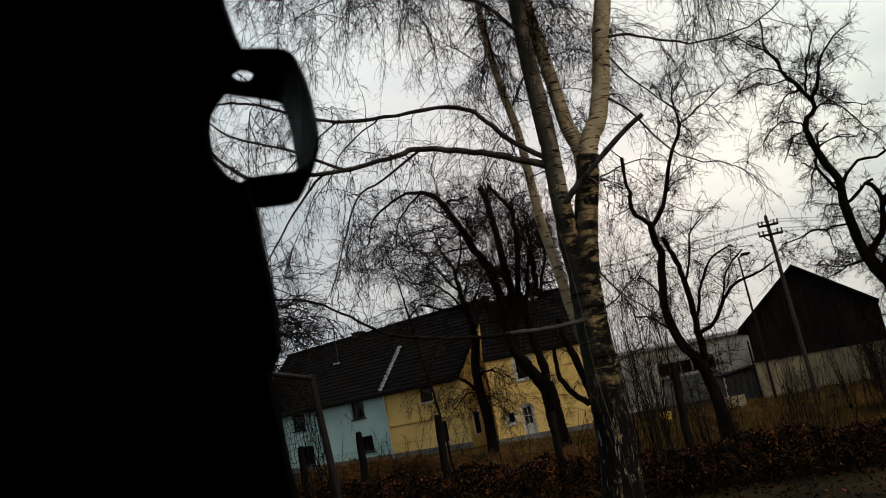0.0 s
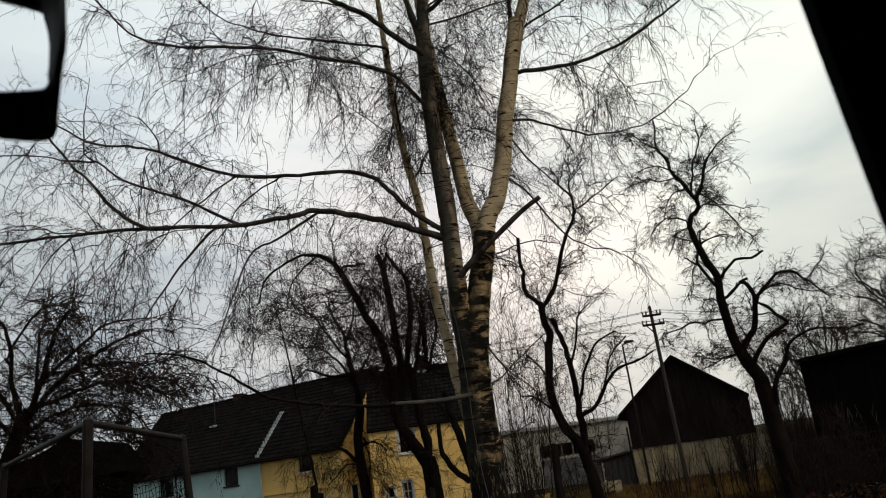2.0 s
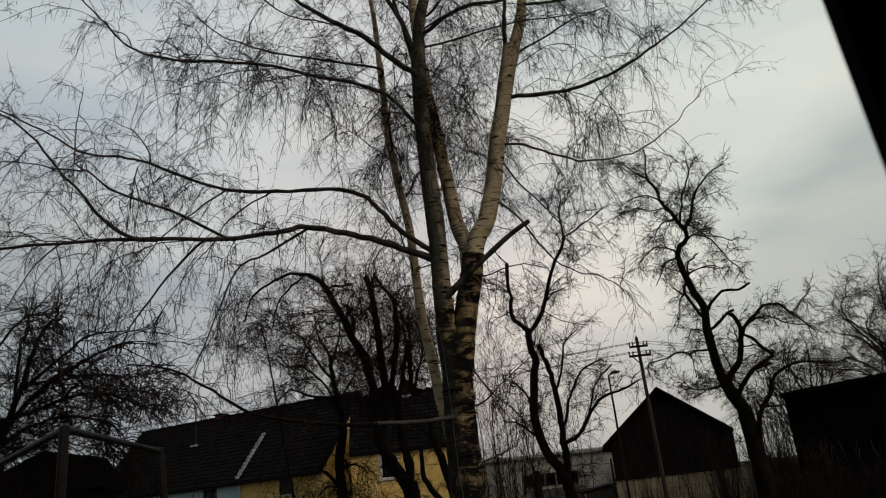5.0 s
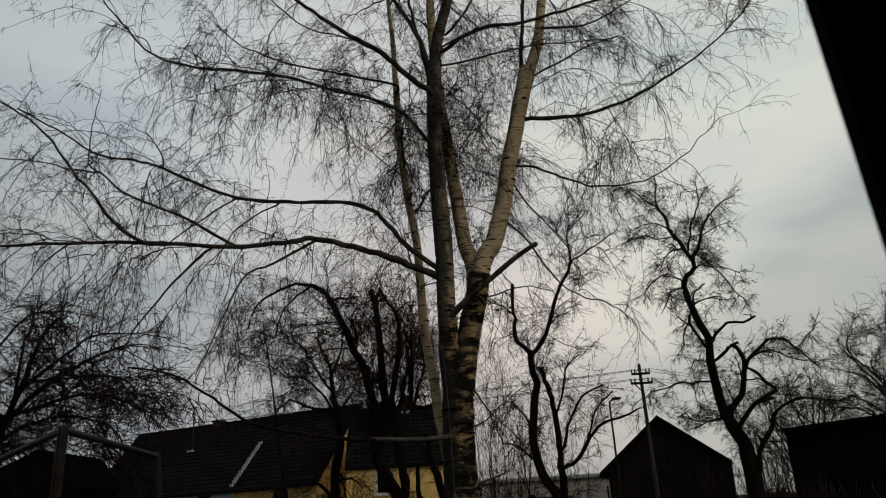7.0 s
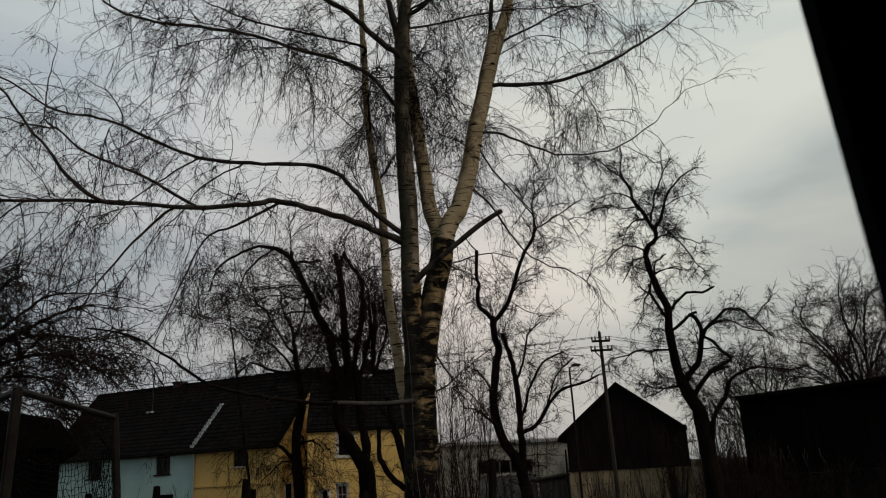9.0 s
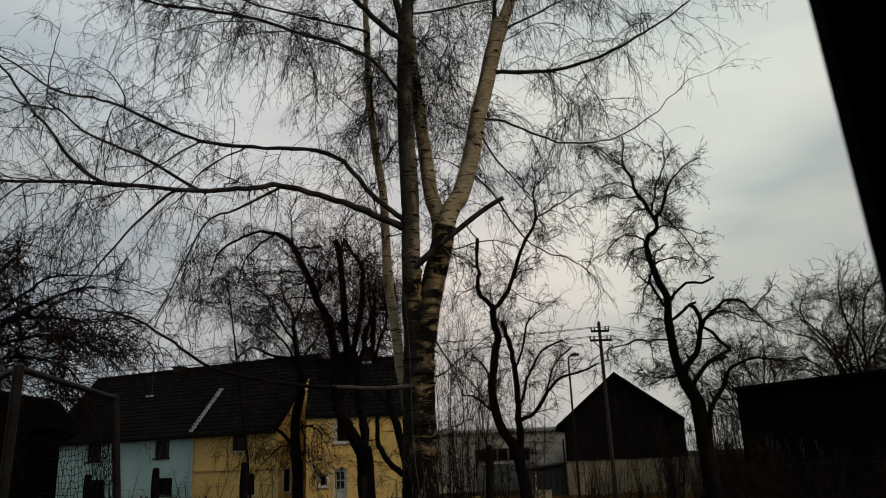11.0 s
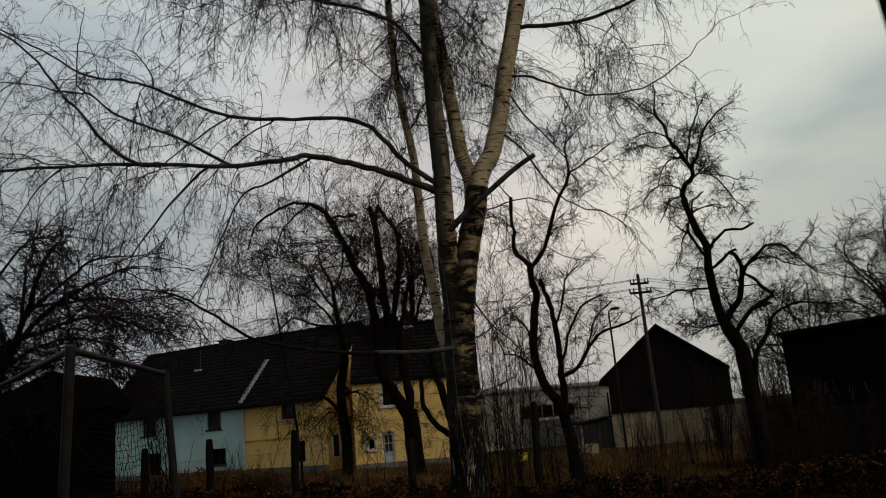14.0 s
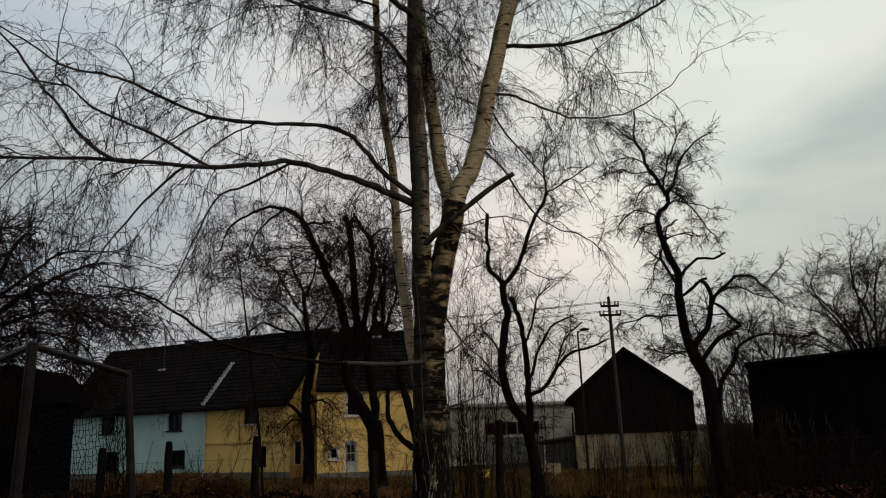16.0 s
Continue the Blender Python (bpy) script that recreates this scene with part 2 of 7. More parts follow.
GRASS = material("dry grass", (0.14, 0.079, 0.025), (0.05, 0.034, 0.01), rough=0.9, scale=0.8, bump=0, vary=0.4, spec=0.04)
# near-black second tone puts the dark gaps between leaves into the colour
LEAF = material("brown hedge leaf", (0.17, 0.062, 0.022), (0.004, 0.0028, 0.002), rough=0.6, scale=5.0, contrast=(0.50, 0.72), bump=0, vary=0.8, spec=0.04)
BRUSH = material("dead brush", (0.22, 0.112, 0.040), (0.020, 0.012, 0.006), rough=0.9, scale=1.0, bump=0, vary=0.5, spec=0.04)
POST = material("weathered post", (0.016, 0.013, 0.011), (0.007, 0.006, 0.005), rough=0.9, scale=5, stretch=(3, 3, 0.5), bump=0.6, spec=0.04)
MAST = material("weathered mast wood", (0.06, 0.052, 0.046), (0.03, 0.026, 0.023), rough=0.9, scale=4, stretch=(4, 4, 0.4), bump=0.4, spec=0.04)
PIPE = material("rusty grey pipe", (0.022, 0.019, 0.017), (0.014, 0.011, 0.01), rough=0.6, scale=7, bump=0.2, metal=0.2, spec=0.04)
WIRE = material("galvanised wire", (0.012, 0.012, 0.012), rough=0.5, bump=0, metal=0.6)
BLUE = material("pale blue render", (0.46, 0.64, 0.61), (0.35, 0.51, 0.49), rough=0.9, scale=0.5, fine=14, bump=0.3, contrast=(0.3, 0.7))
YELLOW = material("ochre yellow render", (0.80, 0.54, 0.19), (0.66, 0.43, 0.135), rough=0.9, scale=0.5, fine=14, bump=0.3, contrast=(0.3, 0.7))
WHITE = material("white paint", (0.74, 0.72, 0.67), rough=0.6, scale=2, bump=0.1)
TILE = material("dark roof tile", (0.0095, 0.008, 0.0075), (0.0045, 0.004, 0.004), rough=0.85, scale=1.5, bump=0.3, vary=0.35, spec=0.04)
SLATE = material("plain slate roof", (0.011, 0.01, 0.01), rough=0.85, scale=1.0, bump=0.3, spec=0.04)
ZINC = material("zinc flashing", (0.50, 0.54, 0.55), (0.36, 0.40, 0.42), rough=0.45, scale=3, bump=0.1, metal=0.3)
BRICK = material("sooty brick", (0.08, 0.04, 0.03), (0.03, 0.02, 0.015), rough=0.95, scale=6, bump=0.5)
FRAME = material("brown window frame", (0.03, 0.02, 0.016), rough=0.6, scale=6, bump=0.1, spec=0.04)
GLASS = glass("window glass")
DARK_BACKING = material("dark window backing", (0.02, 0.017, 0.015), rough=0.95, scale=5, stretch=(6, 6, 0.5), bump=0.3, spec=0.04)
BOARD = material("tarred barn board", (0.020, 0.0145, 0.0135), (0.009, 0.007, 0.0065), rough=0.9, scale=2, stretch=(3, 3, 0.4), bump=0.5, vary=0.3, spec=0.04)
PLINTH = material("grey house plinth", (0.17, 0.16, 0.14), (0.10, 0.09, 0.08), rough=0.95, scale=2.0, bump=0.4)
PLASTER = material("stained plaster", (0.42, 0.33, 0.20), (0.18, 0.14, 0.09), rough=0.95, scale=1.3, stretch=(1.6, 1.6, 0.5), bump=0.4)
SHEET = material("white sheet cladding", (0.46, 0.45, 0.41), (0.34, 0.34, 0.31), rough=0.6, scale=0.7, bump=0.1)
GREY_DOOR = material("grey sheet door", (0.15, 0.16, 0.165), (0.09, 0.10, 0.105), rough=0.6, scale=0.9, bump=0.1)
# darker copy of the barn board, tuned near black for both garden sheds
BLACK_BOARD = material("near-black shed board", (0.006, 0.005, 0.0045), (0.003, 0.0028, 0.0026), rough=0.95, scale=2, stretch=(3, 3, 0.4), bump=0.5, vary=0.3, spec=0.03)
# near-black: the unlit look of boards and handle is put into the colour
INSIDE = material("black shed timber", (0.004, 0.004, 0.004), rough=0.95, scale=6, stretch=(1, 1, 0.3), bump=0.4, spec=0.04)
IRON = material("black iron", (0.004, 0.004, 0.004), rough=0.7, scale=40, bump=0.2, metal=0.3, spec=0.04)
CERAMIC = material("brown insulator", (0.10, 0.06, 0.04), rough=0.3, scale=10, bump=0)
YELLOW_PLASTIC = material("yellow plastic", (0.65, 0.45, 0.05), rough=0.5, scale=3, bump=0.05)

# ---- building blocks ----


def mesh_from(name, verts, faces, mat, smooth=False):
    me = bpy.data.meshes.new(name)
    me.from_pydata([tuple(v) for v in verts], [], [tuple(f) for f in faces])
    me.materials.append(mat)
    if smooth:
        me.polygons.foreach_set("use_smooth", [True] * len(me.polygons))
    me.update()
    return me


def part(name, bm, mat, parent=None, label=""):
    """Links a bmesh, or a mesh, as one object under a thing or a part."""
    if isinstance(bm, bmesh.types.BMesh):
        me = bpy.data.meshes.new(name)
        bm.to_mesh(me)
        bm.free()
        me.materials.append(mat)
    else:
        me = bm
    ob = new(name, me)
    if parent:
        ob.parent = parent
    if label:
        ob["label"] = label
    return ob


def thing(name, at, label, category, group="", kind="", turn=0.0):
    ob = new(name)
    ob.empty_display_size = 0.2
    ob.matrix_world = pose(*at, 0, 0, turn)
    return tagged(ob, label, category, group, kind)


def box(bm, x0, x1, y0, y1, z0, z1, bevel=0.0):
    vs = [bm.verts.new(p) for p in ((x0, y0, z0), (x1, y0, z0), (x1, y1, z0), (x0, y1, z0), (x0, y0, z1), (x1, y0, z1), (x1, y1, z1), (x0, y1, z1))]
    fs = [bm.faces.new([vs[i] for i in f]) for f in ((3, 2, 1, 0), (4, 5, 6, 7), (0, 1, 5, 4), (1, 2, 6, 5), (2, 3, 7, 6), (3, 0, 4, 7))]
    if bevel:
        es = {e for f in fs for e in f.edges}
        bmesh.ops.bevel(bm, geom=list(es), offset=bevel, segments=1, affect="EDGES")
    return bm


def block(name, mat, parent, x0, x1, y0, y1, z0, z1, bevel=0.0, label=""):
    return part(name, box(bmesh.new(), x0, x1, y0, y1, z0, z1, bevel), mat, parent, label)


def prism(name, mat, parent, outline, y0, y1, label=""):
    """An outline in x and z, drawn out from y0 to y1."""
    bm = bmesh.new()
    a = [bm.verts.new((x, y0, z)) for x, z in outline]
    b = [bm.verts.new((x, y1, z)) for x, z in outline]
    bm.faces.new(a)
    bm.faces.new(b[::-1])
    n = len(a)
    for i in range(n):
        bm.faces.new((a[i], b[i], b[(i + 1) % n], a[(i + 1) % n]))
    bmesh.ops.recalc_face_normals(bm, faces=bm.faces)
    return part(name, bm, mat, parent, label)


def spline(points, count, wobble=0.0, rng=None):
    """A smooth line through the points, at even steps."""
    p = np.array(points, float)
    p = np.vstack([2 * p[0] - p[1], p, 2 * p[-1] - p[-2]])
    s = np.linspace(0, len(points) - 1 - 1e-6, count)
    i = s.astype(int)
    f = (s - i)[:, None]
    a, b, c, d = p[i], p[i + 1], p[i + 2], p[i + 3]
    out = 0.5 * (2 * b + (c - a) * f + (2 * a - 5 * b + 4 * c - d) * f ** 2 + (3 * b - a - 3 * c + d) * f ** 3)
    if wobble:
        out[1:-1] += rng.normal(0, wobble, (count - 2, 3))
    return out


def tubes(lines, radii, sides, cap=True):
    """Tapered tubes: lines (n, k, 3) and radii (n, k) to vertices and faces."""
    n, k, _ = lines.shape
    tan = np.gradient(lines, axis=1)
    tan /= np.linalg.norm(tan, axis=2, keepdims=True) + 1e-9
    ref = np.where(np.abs(tan[:, :, 2:3]) > 0.9, np.array([1.0, 0.13, 0.0]), np.array([0.07, 0.11, 1.0]))
    ref = np.broadcast_to(ref.mean(axis=1, keepdims=True), tan.shape)
    u = np.cross(tan, ref)
    u /= np.linalg.norm(u, axis=2, keepdims=True) + 1e-9
    v = np.cross(tan, u)
    ang = np.arange(sides) * 2 * np.pi / sides
    ring = u[:, :, None] * np.cos(ang)[None, None, :, None] + v[:, :, None] * np.sin(ang)[None, None, :, None]
    verts = (lines[:, :, None] + ring * radii[:, :, None, None]).reshape(-1, 3)
    base = (np.arange(n)[:, None, None] * k + np.arange(k - 1)[None, :, None]) * sides
    j = np.arange(sides)[None, None, :]
    j2 = (np.arange(sides) + 1) % sides
    j2 = j2[None, None, :]
    faces = np.stack([base + j, base + j2, base + sides + j2, base + sides + j], -1).reshape(-1, 4)
    return verts, faces


def tube_mesh(name, groups, mat, smooth=True):
    """One mesh of several groups of tubes: (lines, radii, sides)."""
    vs, fs, off = [], [], 0
    for lines, radii, sides in groups:
        v, f = tubes(lines, radii, sides)
        vs.append(v)
        fs.append(f + off)
        off += len(v)
    v, f = np.concatenate(vs), np.concatenate(fs)
    me = bpy.data.meshes.new(name)
    me.vertices.add(len(v))
    me.vertices.foreach_set("co", v.astype(np.float32).ravel())
    me.loops.add(f.size)
    me.loops.foreach_set("vertex_index", f.astype(np.int32).ravel())
    me.polygons.add(len(f))
    me.polygons.foreach_set("loop_start", np.arange(0, f.size, 4, dtype=np.int32))
    me.polygons.foreach_set("use_smooth", np.full(len(f), smooth))
    me.materials.append(mat)
    me.update(calc_edges=True)
    return me


def rod(name, a, b, r, mat, parent=None, sides=8, r2=None, label=""):
    line = np.array([[a, a, b, b]], float)
    line[0, 1] += (line[0, 2] - line[0, 0]) * 0.01
    line[0, 2] -= (line[0, 3] - line[0, 0]) * 0.01
    r2 = r if r2 is None else r2
    return part(name, tube_mesh(name, [(line, np.array([[1e-4, r, r2, 1e-4]]), sides)], mat, smooth=False), mat, parent, label)


def shoots(lines, rng, per, length, rise, gravity, steps, spread=1.0, first=0.15, wobble=0.17):
    """Side shoots from lines (n, k, 3): per of them on each, that start out sideways and bend by gravity."""
    n, k, _ = lines.shape
    m = n * per
    which = np.repeat(np.arange(n), per)
    s = (first + (1 - first) * rng.random(m)) * (k - 1.001)
    i = s.astype(int)
    f = (s - i)[:, None]
    base = lines[which, i] * (1 - f) + lines[which, i + 1] * f
    tan = lines[which, i + 1] - lines[which, i]
    tan /= np.linalg.norm(tan, axis=1, keepdims=True) + 1e-9
    way = tan * 0.7 + rng.normal(0, 1, (m, 3)) * spread * 0.7 + np.array([0, 0, rise])
    way /= np.linalg.norm(way, axis=1, keepdims=True)
    size = (length[0] + (length[1] - length[0]) * rng.random(m) ** 1.5) / (steps - 1)
    out = np.empty((m, steps, 3))
    out[:, 0] = base
    zig = rng.normal(0, wobble * 1.3, (m, 3))
    for j in range(1, steps):
        way = way + np.array([0, 0, -gravity]) + rng.normal(0, wobble, (m, 3)) + zig * (-1) ** j
        way /= np.linalg.norm(way, axis=1, keepdims=True)
        out[:, j] = out[:, j - 1] + way * size[:, None]
    return out


def taper(lines, r0, r1):
    n, k, _ = lines.shape
    return np.broadcast_to(np.linspace(r0, r1, k), (n, k))


class Tree:
    """A bare tree of named limbs, each along a line of places in the world; twigs grow from them by chance."""

    def __init__(self, name, foot, label, seed, group=""):
        self.foot = np.array(foot, float)
        self.ob = thing(name, foot, label, "tree", group)
        self.rng = np.random.default_rng(seed)
        self.lines = []
        self.drawn = []

    def rooted(self, p, reach, back):
        """The line p with a root inside the nearest limb drawn so far, a little way back along it."""
        best = None
        for line, r in self.drawn:
            gap = np.linalg.norm(line - p[0], axis=1)
            i = int(gap.argmin())
            if gap[i] < reach and (best is None or gap[i] < best[0]):
                best = (gap[i], line, i)
        if best is None:
            return p
        _, line, i = best
        way = p[1] - p[0]
        along = np.cumsum(np.linalg.norm(np.diff(line, axis=0), axis=1))
        along = np.concatenate([[0.0], along])
        k = int(np.abs(along - (along[i] - back)).argmin())
        if k == i and i > 0:
            k = i - 1
        root = line[k]
        if np.dot(p[0] - root, way) < 0:
            root = line[i]
        if np.linalg.norm(root - p[0]) < 0.01:
            return p
        return np.concatenate([[root], p])

    def limb(self, name, points, r0, r1, mat, sides=8, twiggy=True, wobble=0.0, flare=0.0, rough=0.0, label=""):
        p = np.array(points, float) - self.foot
        if name == "branch":
            p = self.rooted(p, 0.4, 0.07)
        length = np.linalg.norm(np.diff(p, axis=0), axis=1).sum()
        count = max(8, int(length / (0.035 if rough else 0.12)))
        line = spline(p, count, wobble, self.rng)
        r = np.linspace(r0, r1, count) * (1 + self.rng.normal(0, 0.008 if rough else 0.05, count))
        if flare:
            r = r * (1 + flare * np.exp(-np.linspace(0, length, count) / (0.35 if r0 > 0.1 else 0.1)))
        self.drawn.append((line, r))
        me = tube_mesh(name, [(line[None], r[None], sides)], mat)
        if rough:
            # bark plates and cracks, long along the trunk
            for i, v in enumerate(me.vertices):
                axis = line[i // sides]
                out = v.co - Vector(axis)
                k = noise.noise((v.co.x * 16, v.co.y * 16, v.co.z * 4)) + 0.6 * noise.noise((v.co.x * 34, v.co.y * 34, v.co.z * 11))
                v.co = Vector(axis) + out * (1 + rough * k)
        part(name, me, mat, self.ob, label)
        if twiggy:
            even = spline(p, 12)
            self.lines.append((even, length * twiggy))
        return line

    def side_limbs(self, points, count, length, rise, gravity, mat, r0=0.02, r1=0.006, first=0.2, twiggy=1.0):
        """Further branches along a stem, by chance."""
        stem = spline(np.array(points, float) - self.foot, 12)
        for line in shoots(stem[None], self.rng, count, length, rise, gravity, 9, 1.0, first, 0.09):
            line = self.rooted(line, 1.0, 0.12)
            part("branch", tube_mesh("branch", [(spline(line, 14)[None], np.linspace(r0, r1, 14)[None], 6)], mat), mat, self.ob)
            self.lines.append((spline(line, 12), twiggy * np.linalg.norm(np.diff(line, axis=0), axis=1).sum()))

    def scars(self, points, r0, r1, count):
        """Branch scars, placed only on the side of a stem that faces the camera: low ridged lenses with drooping brows.
        """
        stem = spline(np.array(points, float) - self.foot, 40)
        for i in range(count):
            at = (i + self.rng.uniform(0.15, 0.85)) / count
            c, radius = stem[int(at * 39)], r0 + (r1 - r0) * at
            a = self.rng.uniform(-1.25, 1.25)
            w, h = radius * self.rng.uniform(0.3, 0.75), radius * self.rng.uniform(0.05, 0.2) * self.rng.uniform(0.6, 1.5)
            bm = bmesh.new()
            rows = []
            for u in np.linspace(-1, 1, 9):
                swing = a + u * w / radius
                column = []
                for v in np.linspace(-1, 1, 5):
                    lift = 1.0 + 0.09 * max(0.0, (1 - u * u) * (1 - v * v))
                    z = v * h * (1 - 0.75 * abs(u)) - 0.55 * h * abs(u) ** 1.3
                    column.append(bm.verts.new(c + np.array((math.sin(swing) * radius * lift, -math.cos(swing) * radius * lift, z))))
                rows.append(column)
            for p, q in zip(rows, rows[1:]):
                for k in range(4):
                    bm.faces.new((p[k], q[k], q[k + 1], p[k + 1]))
            part("branch_scar", bm, SCAR, self.ob)

    def twigs(self, orders, mat, label="", wobble=0.17, catkins=0.0, first=0.15):
        """orders: rows of (per metre or per line, length, rise, gravity, steps, r0, r1, sides)."""
        groups = []
        per, length, rise, gravity, steps, r0, r1, sides = orders[0]
        rows = []
        for line, size in self.lines:
            grown = min(1.0, 0.42 + 0.24 * size)
            rows.append(shoots(line[None], self.rng, max(1, int(per * size)), (length[0], length[1] * grown), rise, gravity, steps, first=first, wobble=wobble))
        level = np.concatenate(rows)
        groups.append((level, taper(level, r0, r1), sides))
        for per, length, rise, gravity, steps, r0, r1, sides in orders[1:]:
            level = shoots(level, self.rng, per, length, rise, gravity, steps, wobble=wobble)
            groups.append((level, taper(level, r0, r1), sides))
        if catkins:
            # old catkins and buds at some of the tips
            tips = level[self.rng.random(len(level)) < catkins, -1]
            hang = np.array((0.0, 0.0, -1.0)) + self.rng.normal(0, 0.35, (len(tips), 3))
            size = self.rng.uniform(0.012, 0.032, (len(tips), 1))
            pods = np.stack([tips, tips + hang * size * 0.3, tips + hang * size * 0.7, tips + hang * size], 1)
            groups.append((pods, np.tile(np.array([0.0015, 0.0045, 0.004, 0.001]), (len(pods), 1)), 4))
        ob = part("crown", tube_mesh("crown", groups, mat), mat, self.ob, label)
        ob["kind"] = "stuff"
        return ob

# ---- the ground ----


def ground_z(x, y):
    fall = min(max((y - 16.0) / 29.0, 0.0), 1.0)
    rough = 0.05 * noise.noise((x * 0.35, y * 0.35, 0.0)) + 0.02 * noise.noise((x * 1.3, y * 1.3, 4.0))
    return -0.5 * fall + (rough if 3 < y < 60 else 0.0)


def build_ground():
    xs = np.concatenate([[-900, -300, -120, -60], np.linspace(-40, 40, 81), [60, 120, 300, 900]])
    ys = np.concatenate([[-300, -60, -20], np.linspace(-6, 70, 90), [90, 140, 260, 600, 1500]])
    verts = [(x, y, ground_z(x, y)) for y in ys for x in xs]
    n = len(xs)
    faces = [(j * n + i, j * n + i + 1, (j + 1) * n + i + 1, (j + 1) * n + i) for j in range(len(ys) - 1) for i in range(n - 1)]
    ob = new("ground", mesh_from("ground", verts, faces, SOIL, smooth=True))
    tagged(ob, "rough winter garden ground of dry brownish grass and bare soil", "ground", kind="structure")


build_ground()

# ---- the dark shed from which the garden is seen ----


def build_lookout():
    wall = thing("wall_north", (0, 0, 0), "black unlit shed wall with a narrow open hatch", "wall", kind="structure")
    left_edge = [(-0.1030, 1.45), (-0.1015, 1.775), (-0.0990, 1.79), (-0.0962, 1.80), (-0.0957, 1.815), (-0.0972, 1.838), (-0.0978, 1.8455), (-0.0945, 1.8505), (-0.0940, 1.860), (-0.0943, 1.869), (-0.0950, 1.877), (-0.0955, 1.886), (-0.0966, 1.8950), (-0.1020, 1.8988), (-0.1058, 1.9050), (-0.1062, 1.913), (-0.1050, 1.918), (-0.1005, 1.9226), (-0.0960, 1.930), (-0.0935, 1.9345), (-0.0950, 1.9395), (-0.0966, 1.948), (-0.0975, 1.96), (-0.0990, 1.9786), (-0.1040, 2.25)]
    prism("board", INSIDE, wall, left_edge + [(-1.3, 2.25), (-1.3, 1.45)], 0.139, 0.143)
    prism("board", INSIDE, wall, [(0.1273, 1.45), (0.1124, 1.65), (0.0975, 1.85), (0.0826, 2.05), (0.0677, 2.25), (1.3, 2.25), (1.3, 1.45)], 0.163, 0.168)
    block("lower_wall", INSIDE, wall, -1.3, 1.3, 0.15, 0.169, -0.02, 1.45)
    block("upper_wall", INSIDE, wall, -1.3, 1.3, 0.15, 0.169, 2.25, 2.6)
    # unseen walls, ceiling and floor, added to keep daylight off the hatch boards
    for name, dims in (("unseen_wall_west", (-1.34, -1.3, -2.0, 0.169)), ("unseen_wall_east", (1.3, 1.34, -2.0, 0.169)), ("unseen_wall_south", (-1.34, 1.34, -2.04, -2.0))):
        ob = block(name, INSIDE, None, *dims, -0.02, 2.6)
        tagged(ob, "unseen black wall added to keep the hatch boards unlit", "wall", kind="structure")
    tagged(block("ceiling", INSIDE, None, -1.34, 1.34, -2.04, 0.3, 2.6, 2.66), "unseen black ceiling added to keep the hatch boards unlit", "ceiling", kind="structure")
    tagged(block("floor", INSIDE, None, -1.3, 1.3, -2.0, 0.165, -0.02, 0.06), "unseen dark floor added to close the box round the camera", "floor", kind="structure")
    # small pull handle on the hatch board
    handle = thing("pull_handle", (-0.118, 0.168, 1.90), "small black iron pull handle on the hatch board", "handle")
    outer = [(-0.1060, 0.1410, 1.9365), (-0.0955, 0.1400, 1.9338), (-0.0810, 0.1390, 1.9295), (-0.0775, 0.1383, 1.9242), (-0.0757, 0.1378, 1.9160), (-0.0750, 0.1370, 1.9080), (-0.0755, 0.1380, 1.9020), (-0.0789, 0.1428, 1.8984), (-0.0865, 0.1560, 1.8972), (-0.0955, 0.1712, 1.8979), (-0.1030, 0.1730, 1.8985), (-0.1120, 0.1650, 1.8980)]
    inner = [(-0.1079, 0.1500, 1.9287), (-0.1004, 0.1560, 1.9278), (-0.0917, 0.1587, 1.9248), (-0.0893, 0.1580, 1.9203), (-0.0889, 0.1592, 1.9155), (-0.0883, 0.1580, 1.9090), (-0.0877, 0.1563, 1.9045), (-0.0882, 0.1570, 1.9020), (-0.0925, 0.1580, 1.9024), (-0.0989, 0.1582, 1.9031), (-0.1018, 0.1550, 1.9022), (-0.1025, 0.1500, 1.8993)]
    o = Vector((-0.118, 0.168, 1.90))
    bm = bmesh.new()

    def ring(a, b):
        return [bm.verts.new(Vector(p) - o) for p in (a, b, (b[0], b[1] + 0.003, b[2]), (a[0], a[1] + 0.003, a[2]))]

    def strip(pairs):
        rows = [ring(a, b) for a, b in pairs]
        for r, s in zip(rows, rows[1:]):
            for i in range(4):
                bm.faces.new((r[i], r[(i + 1) % 4], s[(i + 1) % 4], s[i]))
        bm.faces.new(rows[0])
        bm.faces.new(rows[-1][::-1])

    # the flat root of the upper arm, pierced by a small oval hole; from there on the grip
    fine_outer, fine_inner = spline(outer, 166), spline(inner, 166)
    hole_x, hole_z, half_x, half_z = -0.0973, 1.9304, 0.0032, 0.0011
    upper, lower = [], []
    for p, q in zip(fine_outer[:31], fine_inner[:31]):
        steps = [p + (q - p) * k / 80 for k in range(81)]
        inside = [k for k, m in enumerate(steps) if ((m[0] - hole_x) / half_x) ** 2 + ((m[2] - hole_z + 0.2 * (m[0] - hole_x)) / half_z) ** 2 < 1]
        first, last = (min(inside), max(inside)) if inside else (36, 36)
        upper.append((tuple(p), tuple(steps[first])))
        lower.append((tuple(steps[last]), tuple(q)))
    strip(upper)
    strip(lower)
    strip([(tuple(p), tuple(q)) for p, q in zip(fine_outer[30:], fine_inner[30:])])
    bmesh.ops.recalc_face_normals(bm, faces=bm.faces)
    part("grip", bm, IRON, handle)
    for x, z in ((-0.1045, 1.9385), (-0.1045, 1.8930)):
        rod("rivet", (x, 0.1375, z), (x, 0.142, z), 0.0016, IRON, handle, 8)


build_lookout()

# ---- houses ----


